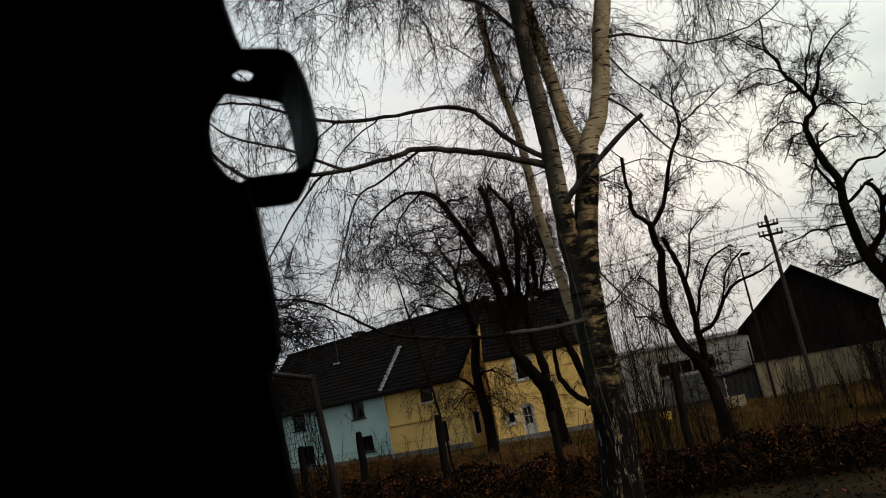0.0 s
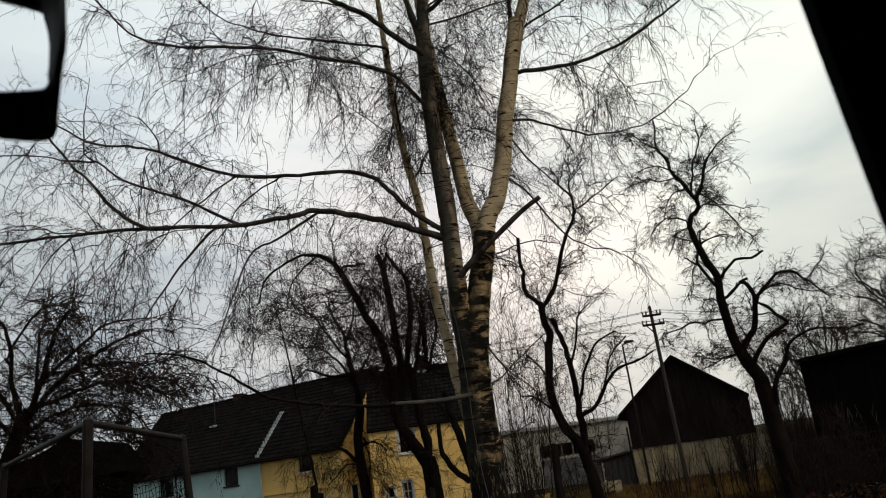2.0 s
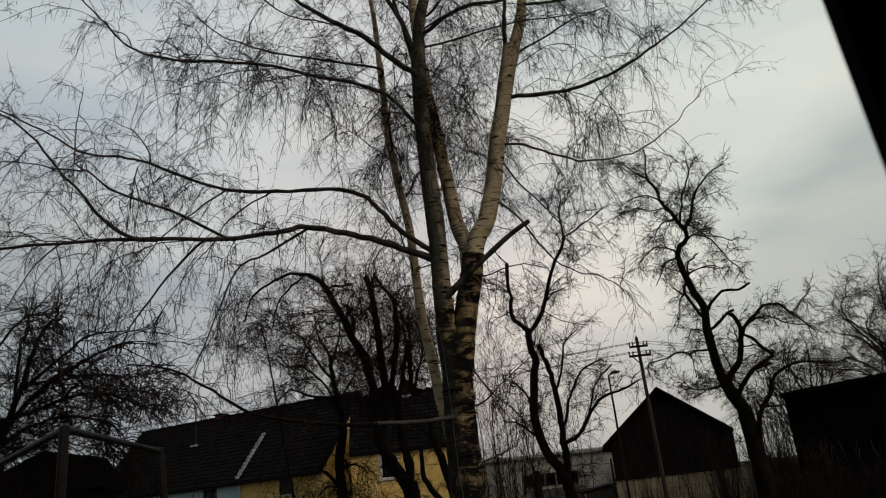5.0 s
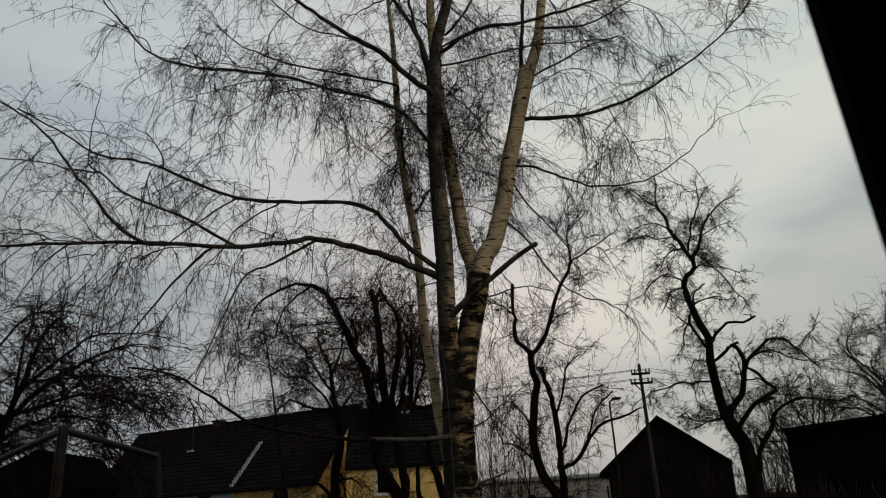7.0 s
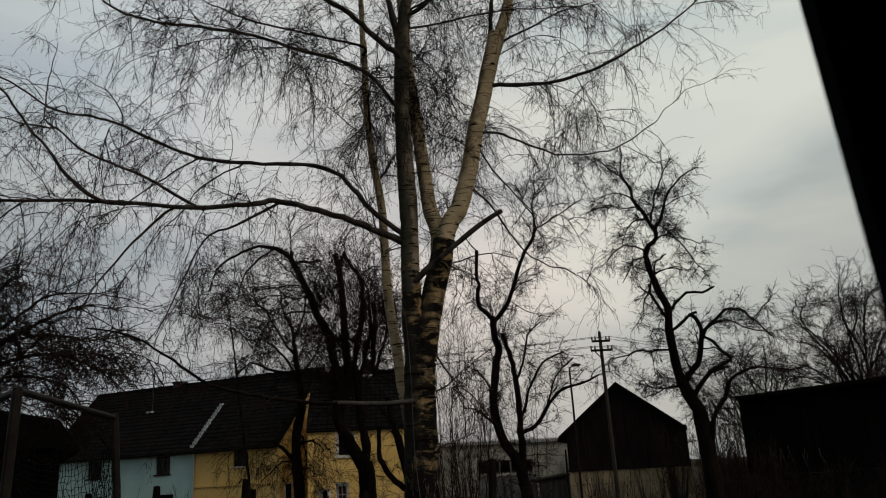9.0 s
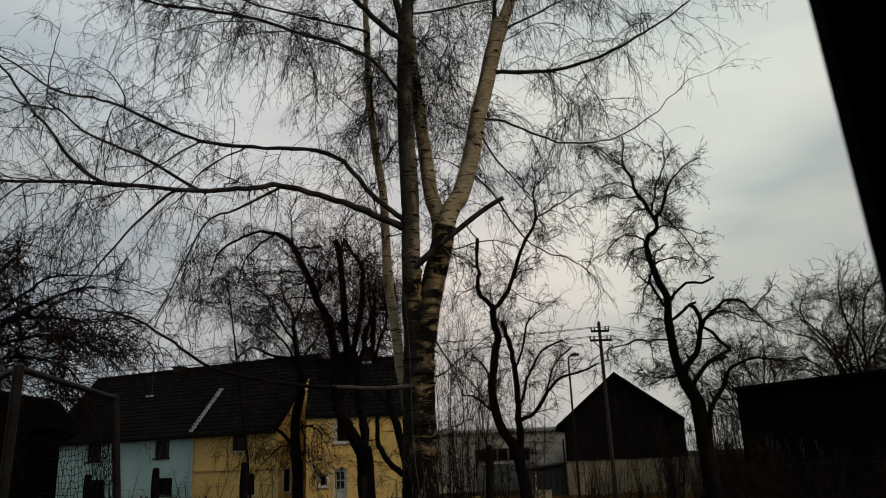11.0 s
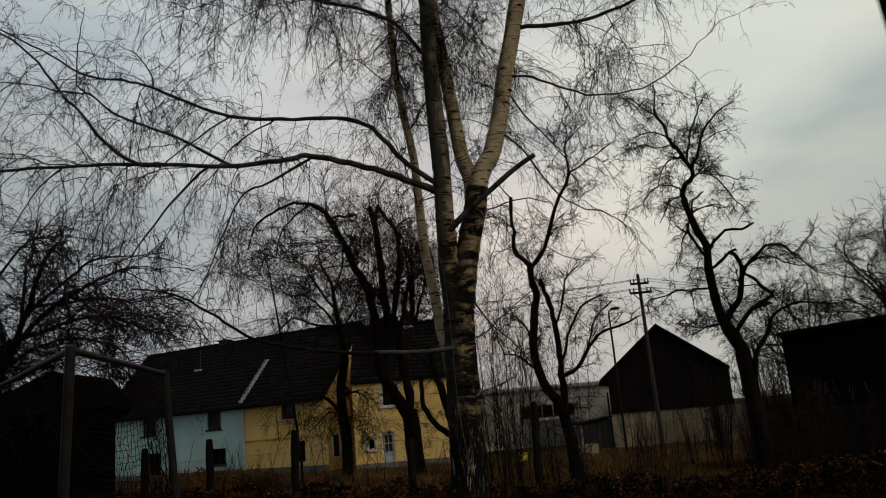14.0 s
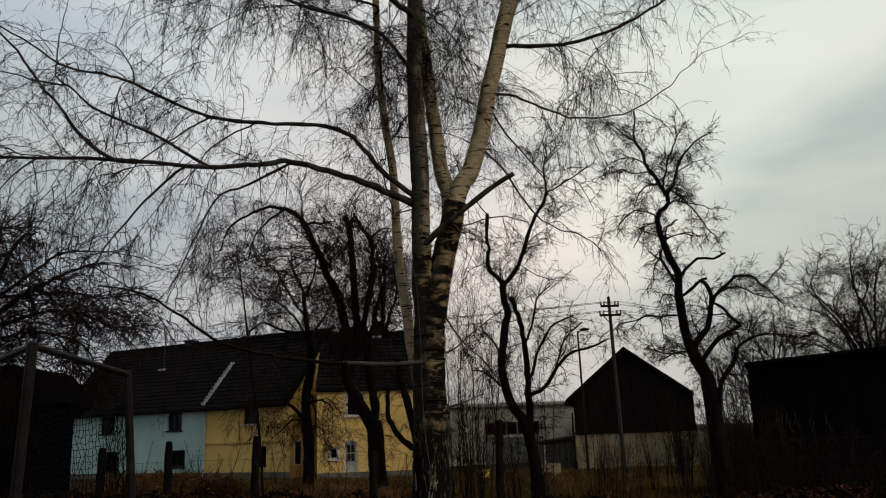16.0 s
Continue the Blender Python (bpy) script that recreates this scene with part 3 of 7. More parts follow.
def wall_mesh(x0, x1, z0, z1, holes, thick, y=0.0):
    """A wall in x and z with real openings (x0, x1, z0, z1) through its thickness."""
    bm = bmesh.new()
    xs = sorted({x0, x1, *[h[0] for h in holes], *[h[1] for h in holes]})
    zs = sorted({z0, z1, *[h[2] for h in holes], *[h[3] for h in holes]})
    for a, b in zip(xs, xs[1:]):
        for c, d in zip(zs, zs[1:]):
            if not any(h[0] <= a and b <= h[1] and h[2] <= c and d <= h[3] for h in holes):
                box(bm, a, b, y, y + thick, c, d)
    bmesh.ops.remove_doubles(bm, verts=bm.verts, dist=1e-4)
    return bm


def window(house, x0, x1, z0, z1, y, frame_mat, sill_mat=None, cross=True, dark_backing=True):
    w = part("window", box(bmesh.new(), x0, x1, y + 0.17, y + 0.18, z0, z1), GLASS, house)
    w.visible_shadow = False
    bm = bmesh.new()
    t = 0.07
    box(bm, x0, x0 + t, y + 0.12, y + 0.165, z0, z1)
    box(bm, x1 - t, x1, y + 0.12, y + 0.165, z0, z1)
    box(bm, x0 + t, x1 - t, y + 0.12, y + 0.165, z0, z0 + t)
    box(bm, x0 + t, x1 - t, y + 0.12, y + 0.165, z1 - t, z1)
    if cross:
        box(bm, (x0 + x1) / 2 - 0.03, (x0 + x1) / 2 + 0.03, y + 0.125, y + 0.16, z0 + t, z1 - t)
    part("window_frame", bm, frame_mat, w)
    if sill_mat:
        block("sill", sill_mat, w, x0 - 0.1, x1 + 0.1, y - 0.08, y + 0.12, z0 - 0.09, z0 - 0.002, 0.01)
    if dark_backing:
        # folded near-black sheet, added so the panes look dark like the room behind
        bm = bmesh.new()
        n = 14
        cols = [(x0 + (x1 - x0) * i / n, y + 0.3 + 0.03 * (-1) ** i) for i in range(n + 1)]
        vs = [[bm.verts.new((a, b, z)) for z in (z0, z1)] for a, b in cols]
        for p, q in zip(vs, vs[1:]):
            bm.faces.new((p[0], q[0], q[1], p[1]))
        part("dark_backing", bm, DARK_BACKING, w)


def tiled_slope(house, x0, x1, y0, z0, y1, z1, rng, tile=0.26, course=0.34, name="roof_tiles"):
    """Courses of overlapping roof tiles from the eave (y0, z0) up to the ridge (y1, z1)."""
    run = math.hypot(y1 - y0, z1 - z0)
    dy, dz = (y1 - y0) / run, (z1 - z0) / run
    ny, nz = -dz * math.copysign(1, y1 - y0), abs(dy)
    verts, faces = [], []
    rows, cols = int(run / course) + 1, int((x1 - x0) / tile)
    for r in range(rows):
        for c in range(cols):
            xa = x0 + (x1 - x0) * c / cols
            xb = x0 + (x1 - x0) * (c + 1) / cols - 0.012
            a, b = r * course, min((r + 1.15) * course, run)
            lift = 0.055 + rng.normal(0, 0.007)
            skew = rng.normal(0, 0.008)
            k = len(verts)
            for x, up in ((xa, 0.0), ((xa * 0.65 + xb * 0.35), 0.03), (xb, 0.0)):
                verts.append((x, y0 + dy * (a + skew) + ny * (lift + up), z0 + dz * (a + skew) + nz * (lift + up)))
                verts.append((x, y0 + dy * b + ny * (0.012 + up), z0 + dz * b + nz * (0.012 + up)))
                verts.append((x, y0 + dy * (a + skew), z0 + dz * (a + skew)))
            for i in (0, 3):
                faces.append((k + i, k + i + 3, k + i + 4, k + i + 1))
                faces.append((k + i + 2, k + i + 5, k + i + 3, k + i))
    ob = part(name, mesh_from(name, verts, faces, TILE), TILE, house)
    ob["kind"] = "stuff"


def gable_body(house, x0, x1, depth, eave, ridge, wall_mat, holes, rng, front_name="front_wall", gable_mat=None, over=(0.15, 0.15), eaves=0.35):
    th = 0.32
    part(front_name, wall_mesh(x0, x1, 0, eave, holes, th), wall_mat, house)
    block("back_wall", wall_mat, house, x0, x1, depth - th, depth, 0, eave)
    for xa, xb in ((x0, x0 + th), (x1 - th, x1)):
        bm = bmesh.new()
        prof = [(th + 0.002, 0), (depth - th - 0.002, 0), (depth - th - 0.002, eave), (depth / 2, ridge - 0.25), (th + 0.002, eave)]
        lo = [bm.verts.new((xa, y, z)) for y, z in prof]
        hi = [bm.verts.new((xb, y, z)) for y, z in prof]
        bm.faces.new(lo)
        bm.faces.new(hi[::-1])
        for i in range(5):
            bm.faces.new((lo[i], hi[i], hi[(i + 1) % 5], lo[(i + 1) % 5]))
        bmesh.ops.recalc_face_normals(bm, faces=bm.faces)
        part("gable_wall", bm, gable_mat or wall_mat, house)
    block("upper_floor", INSIDE, house, x0 + th, x1 - th, th, depth - th, eave * 0.52, eave * 0.52 + 0.15)
    # roof boards under the tiles, with an overhang
    slope = (ridge - eave) / (depth / 2)
    ya = -eaves
    bm = bmesh.new()
    for sgn in (1, -1):
        y_out = ya if sgn > 0 else depth - ya
        z_out = eave + slope * ya
        pts = [(y_out, z_out), (depth / 2, ridge), (depth / 2, ridge - 0.18), (y_out, z_out - 0.14)]
        lo = [bm.verts.new((x0 - over[0], y, z)) for y, z in pts]
        hi = [bm.verts.new((x1 + over[1], y, z)) for y, z in pts]
        bm.faces.new(lo)
        bm.faces.new(hi[::-1])
        for i in range(4):
            bm.faces.new((lo[i], hi[i], hi[(i + 1) % 4], lo[(i + 1) % 4]))
    bmesh.ops.recalc_face_normals(bm, faces=bm.faces)
    part("roof", bm, SLATE, house)
    tiled_slope(house, x0 - over[0], x1 + over[1], ya, eave + slope * ya, depth / 2, ridge, rng)
    n = int((x1 - x0) / 0.4)
    bm = bmesh.new()
    for i in range(n):
        a = x0 - over[0] + (x1 - x0 + sum(over)) * i / n
        b = x0 - over[0] + (x1 - x0 + sum(over)) * (i + 1.06) / n
        up = 0.02 * (i % 2)
        box(bm, a, b, depth / 2 - 0.12, depth / 2 + 0.12, ridge - 0.02, ridge + 0.09 + up)
    part("ridge_tiles", bm, TILE, house)
    rod("gutter", (x0 - over[0], ya - 0.06, eave + slope * ya - 0.06), (x1 + over[1], ya - 0.06, eave + slope * ya - 0.06), 0.06, SLATE, house)


def build_blue_house(rng):
    house = thing("house", (-13.1, 50.0, -0.5), "pale blue rendered terraced house with a dark tiled roof", "house", "row of houses", turn=-30)
    holes = [(-9.38, -8.02, 2.87, 3.95), (-3.21, -1.98, 2.9, 3.96), (-9.05, -7.55, 0.4, 1.71), (-3.05, -1.62, 0.7, 1.70)]
    gable_body(house, -13.6, -0.003, 8.0, 4.5, 8.8, BLUE, holes, rng, over=(0.15, 0.0))
    for h in holes:
        window(house, *h, 0.0, FRAME, FRAME)
    block("plinth", PLINTH, house, -13.6, -0.003, -0.04, -0.004, 0, 0.35)
    # zinc strip on the party wall, stepped like the tiles
    bm = bmesh.new()
    for i in range(14):
        a = 0.2 + i * 0.27
        y, z = -0.35 + a * 0.681, 4.124 + a * 0.732
        box(bm, -0.10 + (i % 2) * 0.02, 0.12 + (i % 2) * 0.02, y - 0.1, y + 0.09, z + 0.06, z + 0.23)
    part("roof_flashing", bm, ZINC, house, "pale zinc flashing strip up the roof")
    aerial = part("aerial", tube_mesh("aerial", [(np.array([[(-6.35, 2.4, 6.9), (-6.33, 2.4, 8.5), (-6.3, 2.4, 10.0)]]), np.full((1, 3), 0.04), 6)], MAST), MAST, house, "thin television aerial on the roof")
    for z, half in ((9.9, 0.35), (9.55, 0.3), (9.1, 0.22)):
        rod("crossbar", (-6.3 - half, 2.4, z), (-6.3 + half, 2.4, z + 0.03), 0.03, MAST, aerial, 6)
    block("aerial_foot", ZINC, aerial, -6.6, -6.1, 2.1, 2.6, 6.95, 7.08)
    chimney = block("chimney", BRICK, house, -6.0, -5.3, 3.8, 4.4, 8.2, 9.0, 0.02)
    block("chimney_cap", SLATE, chimney, -6.06, -5.24, 3.74, 4.46, 9.0, 9.08)


def build_yellow_house(rng):
    house = thing("house", (-13.1, 50.0, -0.5), "ochre yellow rendered terraced house with a dark tiled roof", "house", "row of houses", turn=-30)
    holes = [(3.04, 4.06, 3.1, 4.13), (3.85, 4.79, 0.6, 1.79)]
    gable_body(house, 0.003, 6.5, 8.0, 4.5, 8.8, YELLOW, holes, rng, over=(0.0, 0.05))
    for h in holes:
        window(house, *h, 0.0, FRAME, WHITE, cross=False)
    block("string_course", YELLOW, house, 0.003, 6.5, -0.07, -0.004, 2.0, 2.16, 0.01)
    block("plinth", PLINTH, house, 0.003, 6.5, -0.04, -0.004, 0, 0.35)
    rod("downpipe", (0.05, -0.1, 0.0), (0.05, -0.1, 4.2), 0.05, ZINC, house)
    # narrow white-framed window in the end wall; a dark block stands in for its pane
    win = block("window", DARK_BACKING, house, 6.504, 6.52, 0.45, 0.98, 0.75, 1.98)
    for y0, y1, z0, z1 in ((0.37, 0.45, 0.67, 2.06), (0.98, 1.06, 0.67, 2.06), (0.45, 0.98, 0.67, 0.75), (0.45, 0.98, 1.98, 2.06)):
        block("window_frame", WHITE, win, 6.504, 6.55, y0, y1, z0, z1)


def build_end_house(rng):
    house = thing("house", (-5.51, 43.5, -0.45), "ochre yellow rendered house end with white window frames", "house", "row of houses", turn=2)
    holes = [(1.55, 2.41, 3.2, 4.35), (0.67, 1.07, 1.0, 1.58), (1.42, 2.12, 0.0, 1.9)]
    gable_body(house, 0.0, 5.25, 7.0, 4.72, 8.0, YELLOW, holes, rng, over=(0.06, 0.15), eaves=0.1)
    for h in holes[:2]:
        window(house, *h, 0.0, WHITE, WHITE, cross=False)
        x0, x1, z0, z1 = h
        block("window_surround", WHITE, house, x0 - 0.11, x0 - 0.003, -0.03, -0.004, z0, z1 + 0.1)
        block("window_surround", WHITE, house, x1 + 0.003, x1 + 0.11, -0.03, -0.004, z0, z1 + 0.1)
    block("eaves_board", WHITE, house, 0.0, 5.25, -0.07, -0.004, 4.52, 4.6)
    block("plinth", PLINTH, house, 0.0, 5.25, -0.05, -0.004, 0.0, 0.3)
    door = block("front_door", SHEET, house, 1.5, 2.04, 0.12, 0.17, 0.02, 1.82, label="pale glazed front door")
    for x0, x1, z0, z1 in ((1.42, 1.5, 0, 1.9), (2.04, 2.12, 0, 1.9), (1.5, 2.04, 1.82, 1.9)):
        block("door_frame", WHITE, door, x0, x1, 0.06, 0.2, z0, z1)
    for x0 in (1.58, 1.79):
        for z0, z1 in ((0.85, 1.25), (1.3, 1.7)):
            block("door_pane", FRAME, door, x0, x0 + 0.17, 0.113, 0.119, z0, z1, label="dark glazed door pane")
    block("doorstep", PLINTH, house, 1.3, 2.25, -0.5, -0.06, -0.05, 0.1, 0.01)
    rod("door_handle", (1.56, 0.07, 0.95), (1.64, 0.07, 0.95), 0.015, ZINC, door, 6)
    chimney = block("chimney", BRICK, house, 2.95, 3.5, 3.2, 3.75, 7.6, 8.62, 0.02)
    block("chimney_cap", SLATE, chimney, 2.88, 3.57, 3.13, 3.82, 8.62, 8.7)
    block("chimney_flashing", ZINC, chimney, 2.9, 3.55, 3.1, 3.195, 7.66, 7.82)


row_rng = np.random.default_rng(5)
build_blue_house(row_rng)
build_yellow_house(row_rng)
build_end_house(row_rng)


def turn_about(ob, x, degrees):
    """Turns a thing about the upright line at its local x."""
    p = ob.matrix_world.translation
    ob.matrix_world = pose(p.x + x, p.y, p.z, 0, 0, degrees) @ pose(-x, 0, 0)


def build_barn():
    gz = -0.48
    barn = thing("barn", (0, 42.0, gz), "dark timber barn with a steep gable above a plastered lower wall", "barn")
    rng = np.random.default_rng(9)
    apex, left, right = (10.82, 6.14), (7.6, 3.5), (14.15, 3.62)

    def top(x):
        if x < apex[0]:
            return left[1] + (apex[1] - left[1]) * (x - left[0]) / (apex[0] - left[0])
        return apex[1] + (right[1] - apex[1]) * (x - apex[0]) / (right[0] - apex[0])

    x = 8.0
    while x < 14.05:
        bm = bmesh.new()
        w = 0.2 + rng.uniform(-0.03, 0.03)
        b = min(x + w - 0.012, 14.08)
        y = rng.uniform(-0.012, 0.012)
        vs = []
        for yy in (y, y + 0.04):
            vs += [bm.verts.new(p) for p in ((x, yy, 1.95), (b, yy, 1.95), (b, yy, top(b) + 0.05), (x, yy, top(x) + 0.05))]
        for f in ((0, 1, 2, 3), (7, 6, 5, 4), (0, 4, 5, 1), (1, 5, 6, 2), (2, 6, 7, 3), (3, 7, 4, 0)):
            bm.faces.new([vs[i] for i in f])
        part("plank", bm, BOARD, barn)
        x += w
    prism("gable_lining", BOARD, barn, [(8.02, 1.95), (14.07, 1.95), (14.07, top(14.07) + 0.05), (10.82, 6.19), (8.02, top(8.02) + 0.05)], 0.055, 0.08)
    block("gable_beam", BOARD, barn, 7.95, 14.1, -0.05, 0.1, 1.85, 1.97)
    part("lower_wall", wall_mesh(8.0, 14.1, 0.0, 1.85, [], 0.3, 0.0), PLASTER, barn)
    for x0, x1 in ((8.0, 8.3), (13.8, 14.1)):
        block("side_wall", PLASTER, barn, x0, x1, 0.302, 14.0, 0.0, 3.4)
    block("back_wall", PLASTER, barn, 8.3, 13.8, 13.7, 14.0, 0.0, 3.4)
    prism("back_gable", BOARD, barn, [(8.0, 3.4), (14.1, 3.4), (10.8, 6.0)], 13.7, 13.95)
    for a, b in ((left, apex), (apex, right)):
        prism("roof", SLATE, barn, [a, b, (b[0], b[1] + 0.14), (a[0], a[1] + 0.14)], -0.3, 14.3)
    rod("gutter", (7.57, -0.3, 3.45), (7.57, 14.3, 3.45), 0.07, SLATE, barn)
    rod("downpipe", (7.9, -0.08, 0.0), (7.9, -0.08, 3.0), 0.045, SLATE, barn)
    turn_about(barn, 10.7, -17)


def build_hall():
    hall = thing("hall", (0, 55.0, -0.55), "low white sheet-clad hall with a strip of dark windows", "hall")
    holes = [(4.3, 8.0, 1.95, 2.8), (4.3, 8.1, 0.0, 1.8)]
    bm = wall_mesh(0.0, 11.5, 0.0, 3.85, holes, 0.2)
    part("front_wall", bm, SHEET, hall)
    ribs = bmesh.new()
    for i in range(38):
        x = 0.1 + i * 0.3
        if not 4.15 < x < 8.2:
            box(ribs, x, x + 0.07, -0.03, -0.003, 0.0, 3.8)
        else:
            box(ribs, x, x + 0.07, -0.03, -0.003, 2.85, 3.8)
    part("cladding_ribs", ribs, SHEET, hall)
    for i in range(5):
        a = 4.3 + i * 0.74
        w = block("window", GLASS, hall, a + 0.05, a + 0.69, 0.1, 0.112, 2.0, 2.75)
        w.visible_shadow = False
        for x0, x1, z0, z1 in ((a, a + 0.05, 1.95, 2.8), (a + 0.69, a + 0.74, 1.95, 2.8), (a + 0.05, a + 0.69, 1.95, 2.0), (a + 0.05, a + 0.69, 2.75, 2.8)):
            block("window_frame", GREY_DOOR, w, x0, x1, 0.06, 0.14, z0, z1)
    for i in range(4):
        a = 4.31 + i * 0.95
        door = block("sheet_door", GREY_DOOR, hall, a, a + 0.93, 0.05, 0.11, 0.02, 1.78, 0.01)
        rod("door_handle", (a + 0.85, 0.02, 0.9), (a + 0.85, 0.02, 1.1), 0.015, ZINC, door, 6)
    block("side_wall", SHEET, hall, 0.0, 0.2, 0.202, 12.0, 0.0, 3.85)
    block("side_wall", SHEET, hall, 11.3, 11.5, 0.202, 12.0, 0.0, 3.85)
    block("back_wall", SHEET, hall, 0.0, 11.5, 12.002, 12.2, 0.0, 3.85)
    prism("roof", ZINC, hall, [(-0.15, 3.855), (11.65, 3.855), (11.65, 4.05), (-0.15, 4.05)], -0.25, 12.4)
    teeth = bmesh.new()
    for i in range(60):
        x = -0.1 + i * 0.195
        box(teeth, x, x + 0.1, -0.28, -0.252, 3.97, 4.12)
    part("roof_edge", teeth, SHEET, hall)["kind"] = "stuff"


def build_lean_to():
    hut = thing("lean_to", (0, 44.0, -0.5), "small dark lean-to beside the barn", "shed")
    prism("hut_body", GREY_BOARD, hut, [(6.65, 0), (8.3, 0), (8.3, 1.62), (6.65, 1.4)], 0.0, 2.2)
    prism("roof", SLATE, hut, [(6.5, 1.42), (8.32, 1.68), (8.32, 1.78), (6.5, 1.52)], -0.15, 2.3)
    rod("corner_post", (6.62, -0.06, 0.0), (6.62, -0.06, 1.4), 0.05, WHITE, hut, 6)
    crate = thing("crate", (5.95, 38.0, -0.4), "pale wooden crate standing on the grass", "crate")
    for i in range(4):
        block("slat", PLASTER, crate, -0.42, 0.42, -0.3, -0.275, 0.02 + i * 0.14, 0.13 + i * 0.14)
        block("slat", PLASTER, crate, -0.42, 0.42, 0.275, 0.3, 0.02 + i * 0.14, 0.13 + i * 0.14)
    for x in (-0.42, 0.385):
        block("end_panel", PLASTER, crate, x, x + 0.035, -0.274, 0.274, 0.0, 0.57)
    tub = thing("tub", (2.7, 36.0, -0.38), "yellow plastic tub in the grass", "tub")
    me = tube_mesh("tub_body", [(np.array([[(0, 0, 0), (0, 0, 0.02), (0, 0, 0.45), (0, 0, 0.47)]]), np.array([[0.001, 0.2, 0.26, 0.001]]), 14)], YELLOW_PLASTIC)
    part("tub_body", me, YELLOW_PLASTIC, tub)
    rod("rim", (0, 0, 0.43), (0, 0, 0.47), 0.28, YELLOW_PLASTIC, tub, 14)


def build_right_shed():
    shed = thing("garden_shed", (0, 18.0, -0.03), "low black timber shed with a sloping roof", "shed")
    rng = np.random.default_rng(12)
    x = 7.4
    while x < 14.0:
        w = 0.18 + rng.uniform(-0.02, 0.02)
        y = rng.uniform(-0.01, 0.01)
        block("plank", BLACK_BOARD, shed, x, x + w - 0.008, y, y + 0.03, 0.0, 3.03 + 0.055 * min(x - 7.4, 4.0))
        x += w
    prism("wall_lining", BLACK_BOARD, shed, [(7.42, 0), (13.98, 0), (13.98, 3.23), (11.4, 3.23), (7.42, 3.01)], 0.045, 0.07)
    block("side_wall", BLACK_BOARD, shed, 7.4, 7.43, 0.072, 4.0, 0.0, 3.0)
    block("back_wall", BLACK_BOARD, shed, 7.4, 14.0, 4.0, 4.03, 0.0, 3.0)
    prism("roof", BLACK_BOARD, shed, [(7.35, 2.99), (11.4, 3.23), (14.1, 3.23), (14.1, 3.31), (11.4, 3.31), (7.35, 3.07)], -0.15, 4.2)
    # a few pale dead stalks that lean against the boards
    for i in range(16):
        a = rng.uniform(7.9, 9.3)
        foot = rng.uniform(1.45, 1.7)
        rod("stalk", (a, -0.03, foot), (a + rng.uniform(-0.09, 0.09), -0.035, foot + rng.uniform(0.1, 0.36)), 0.003, GREY_BOARD, shed, 4)
    turn_about(shed, 7.4, -24)
    left = thing("garden_shed", (0, 16.0, 0.0), "black timber shed with a low gabled roof", "shed")
    x = -12.0
    while x < -6.85:
        y = rng.uniform(-0.01, 0.01)
        block("plank", BLACK_BOARD, left, x, x + 0.178, y, y + 0.03, 0.0, 2.6)
        x += 0.18
    block("side_wall", BLACK_BOARD, left, -6.90, -6.80, 0.032, 4.96, 0.0, 2.65)
    block("corner_board", BLACK_BOARD, left, -6.93, -6.79, -0.04, -0.012, 0.0, 2.6)
    block("back_wall", BLACK_BOARD, left, -12.0, -6.85, 4.97, 5.0, 0.0, 2.5)
    prism("roof", SLATE, left, [(-12.2, 2.3), (-8.6, 2.95), (-7.95, 3.27), (-6.85, 3.06), (-6.45, 2.5), (-6.5, 2.42), (-6.9, 2.55), (-12.2, 2.22)], -0.2, 5.2)
    turn_about(left, -6.81, 25)
    left.location.x += 0.06


build_barn()
build_hall()
build_lean_to()
build_right_shed()

# ---- poles, lamp and wires ----


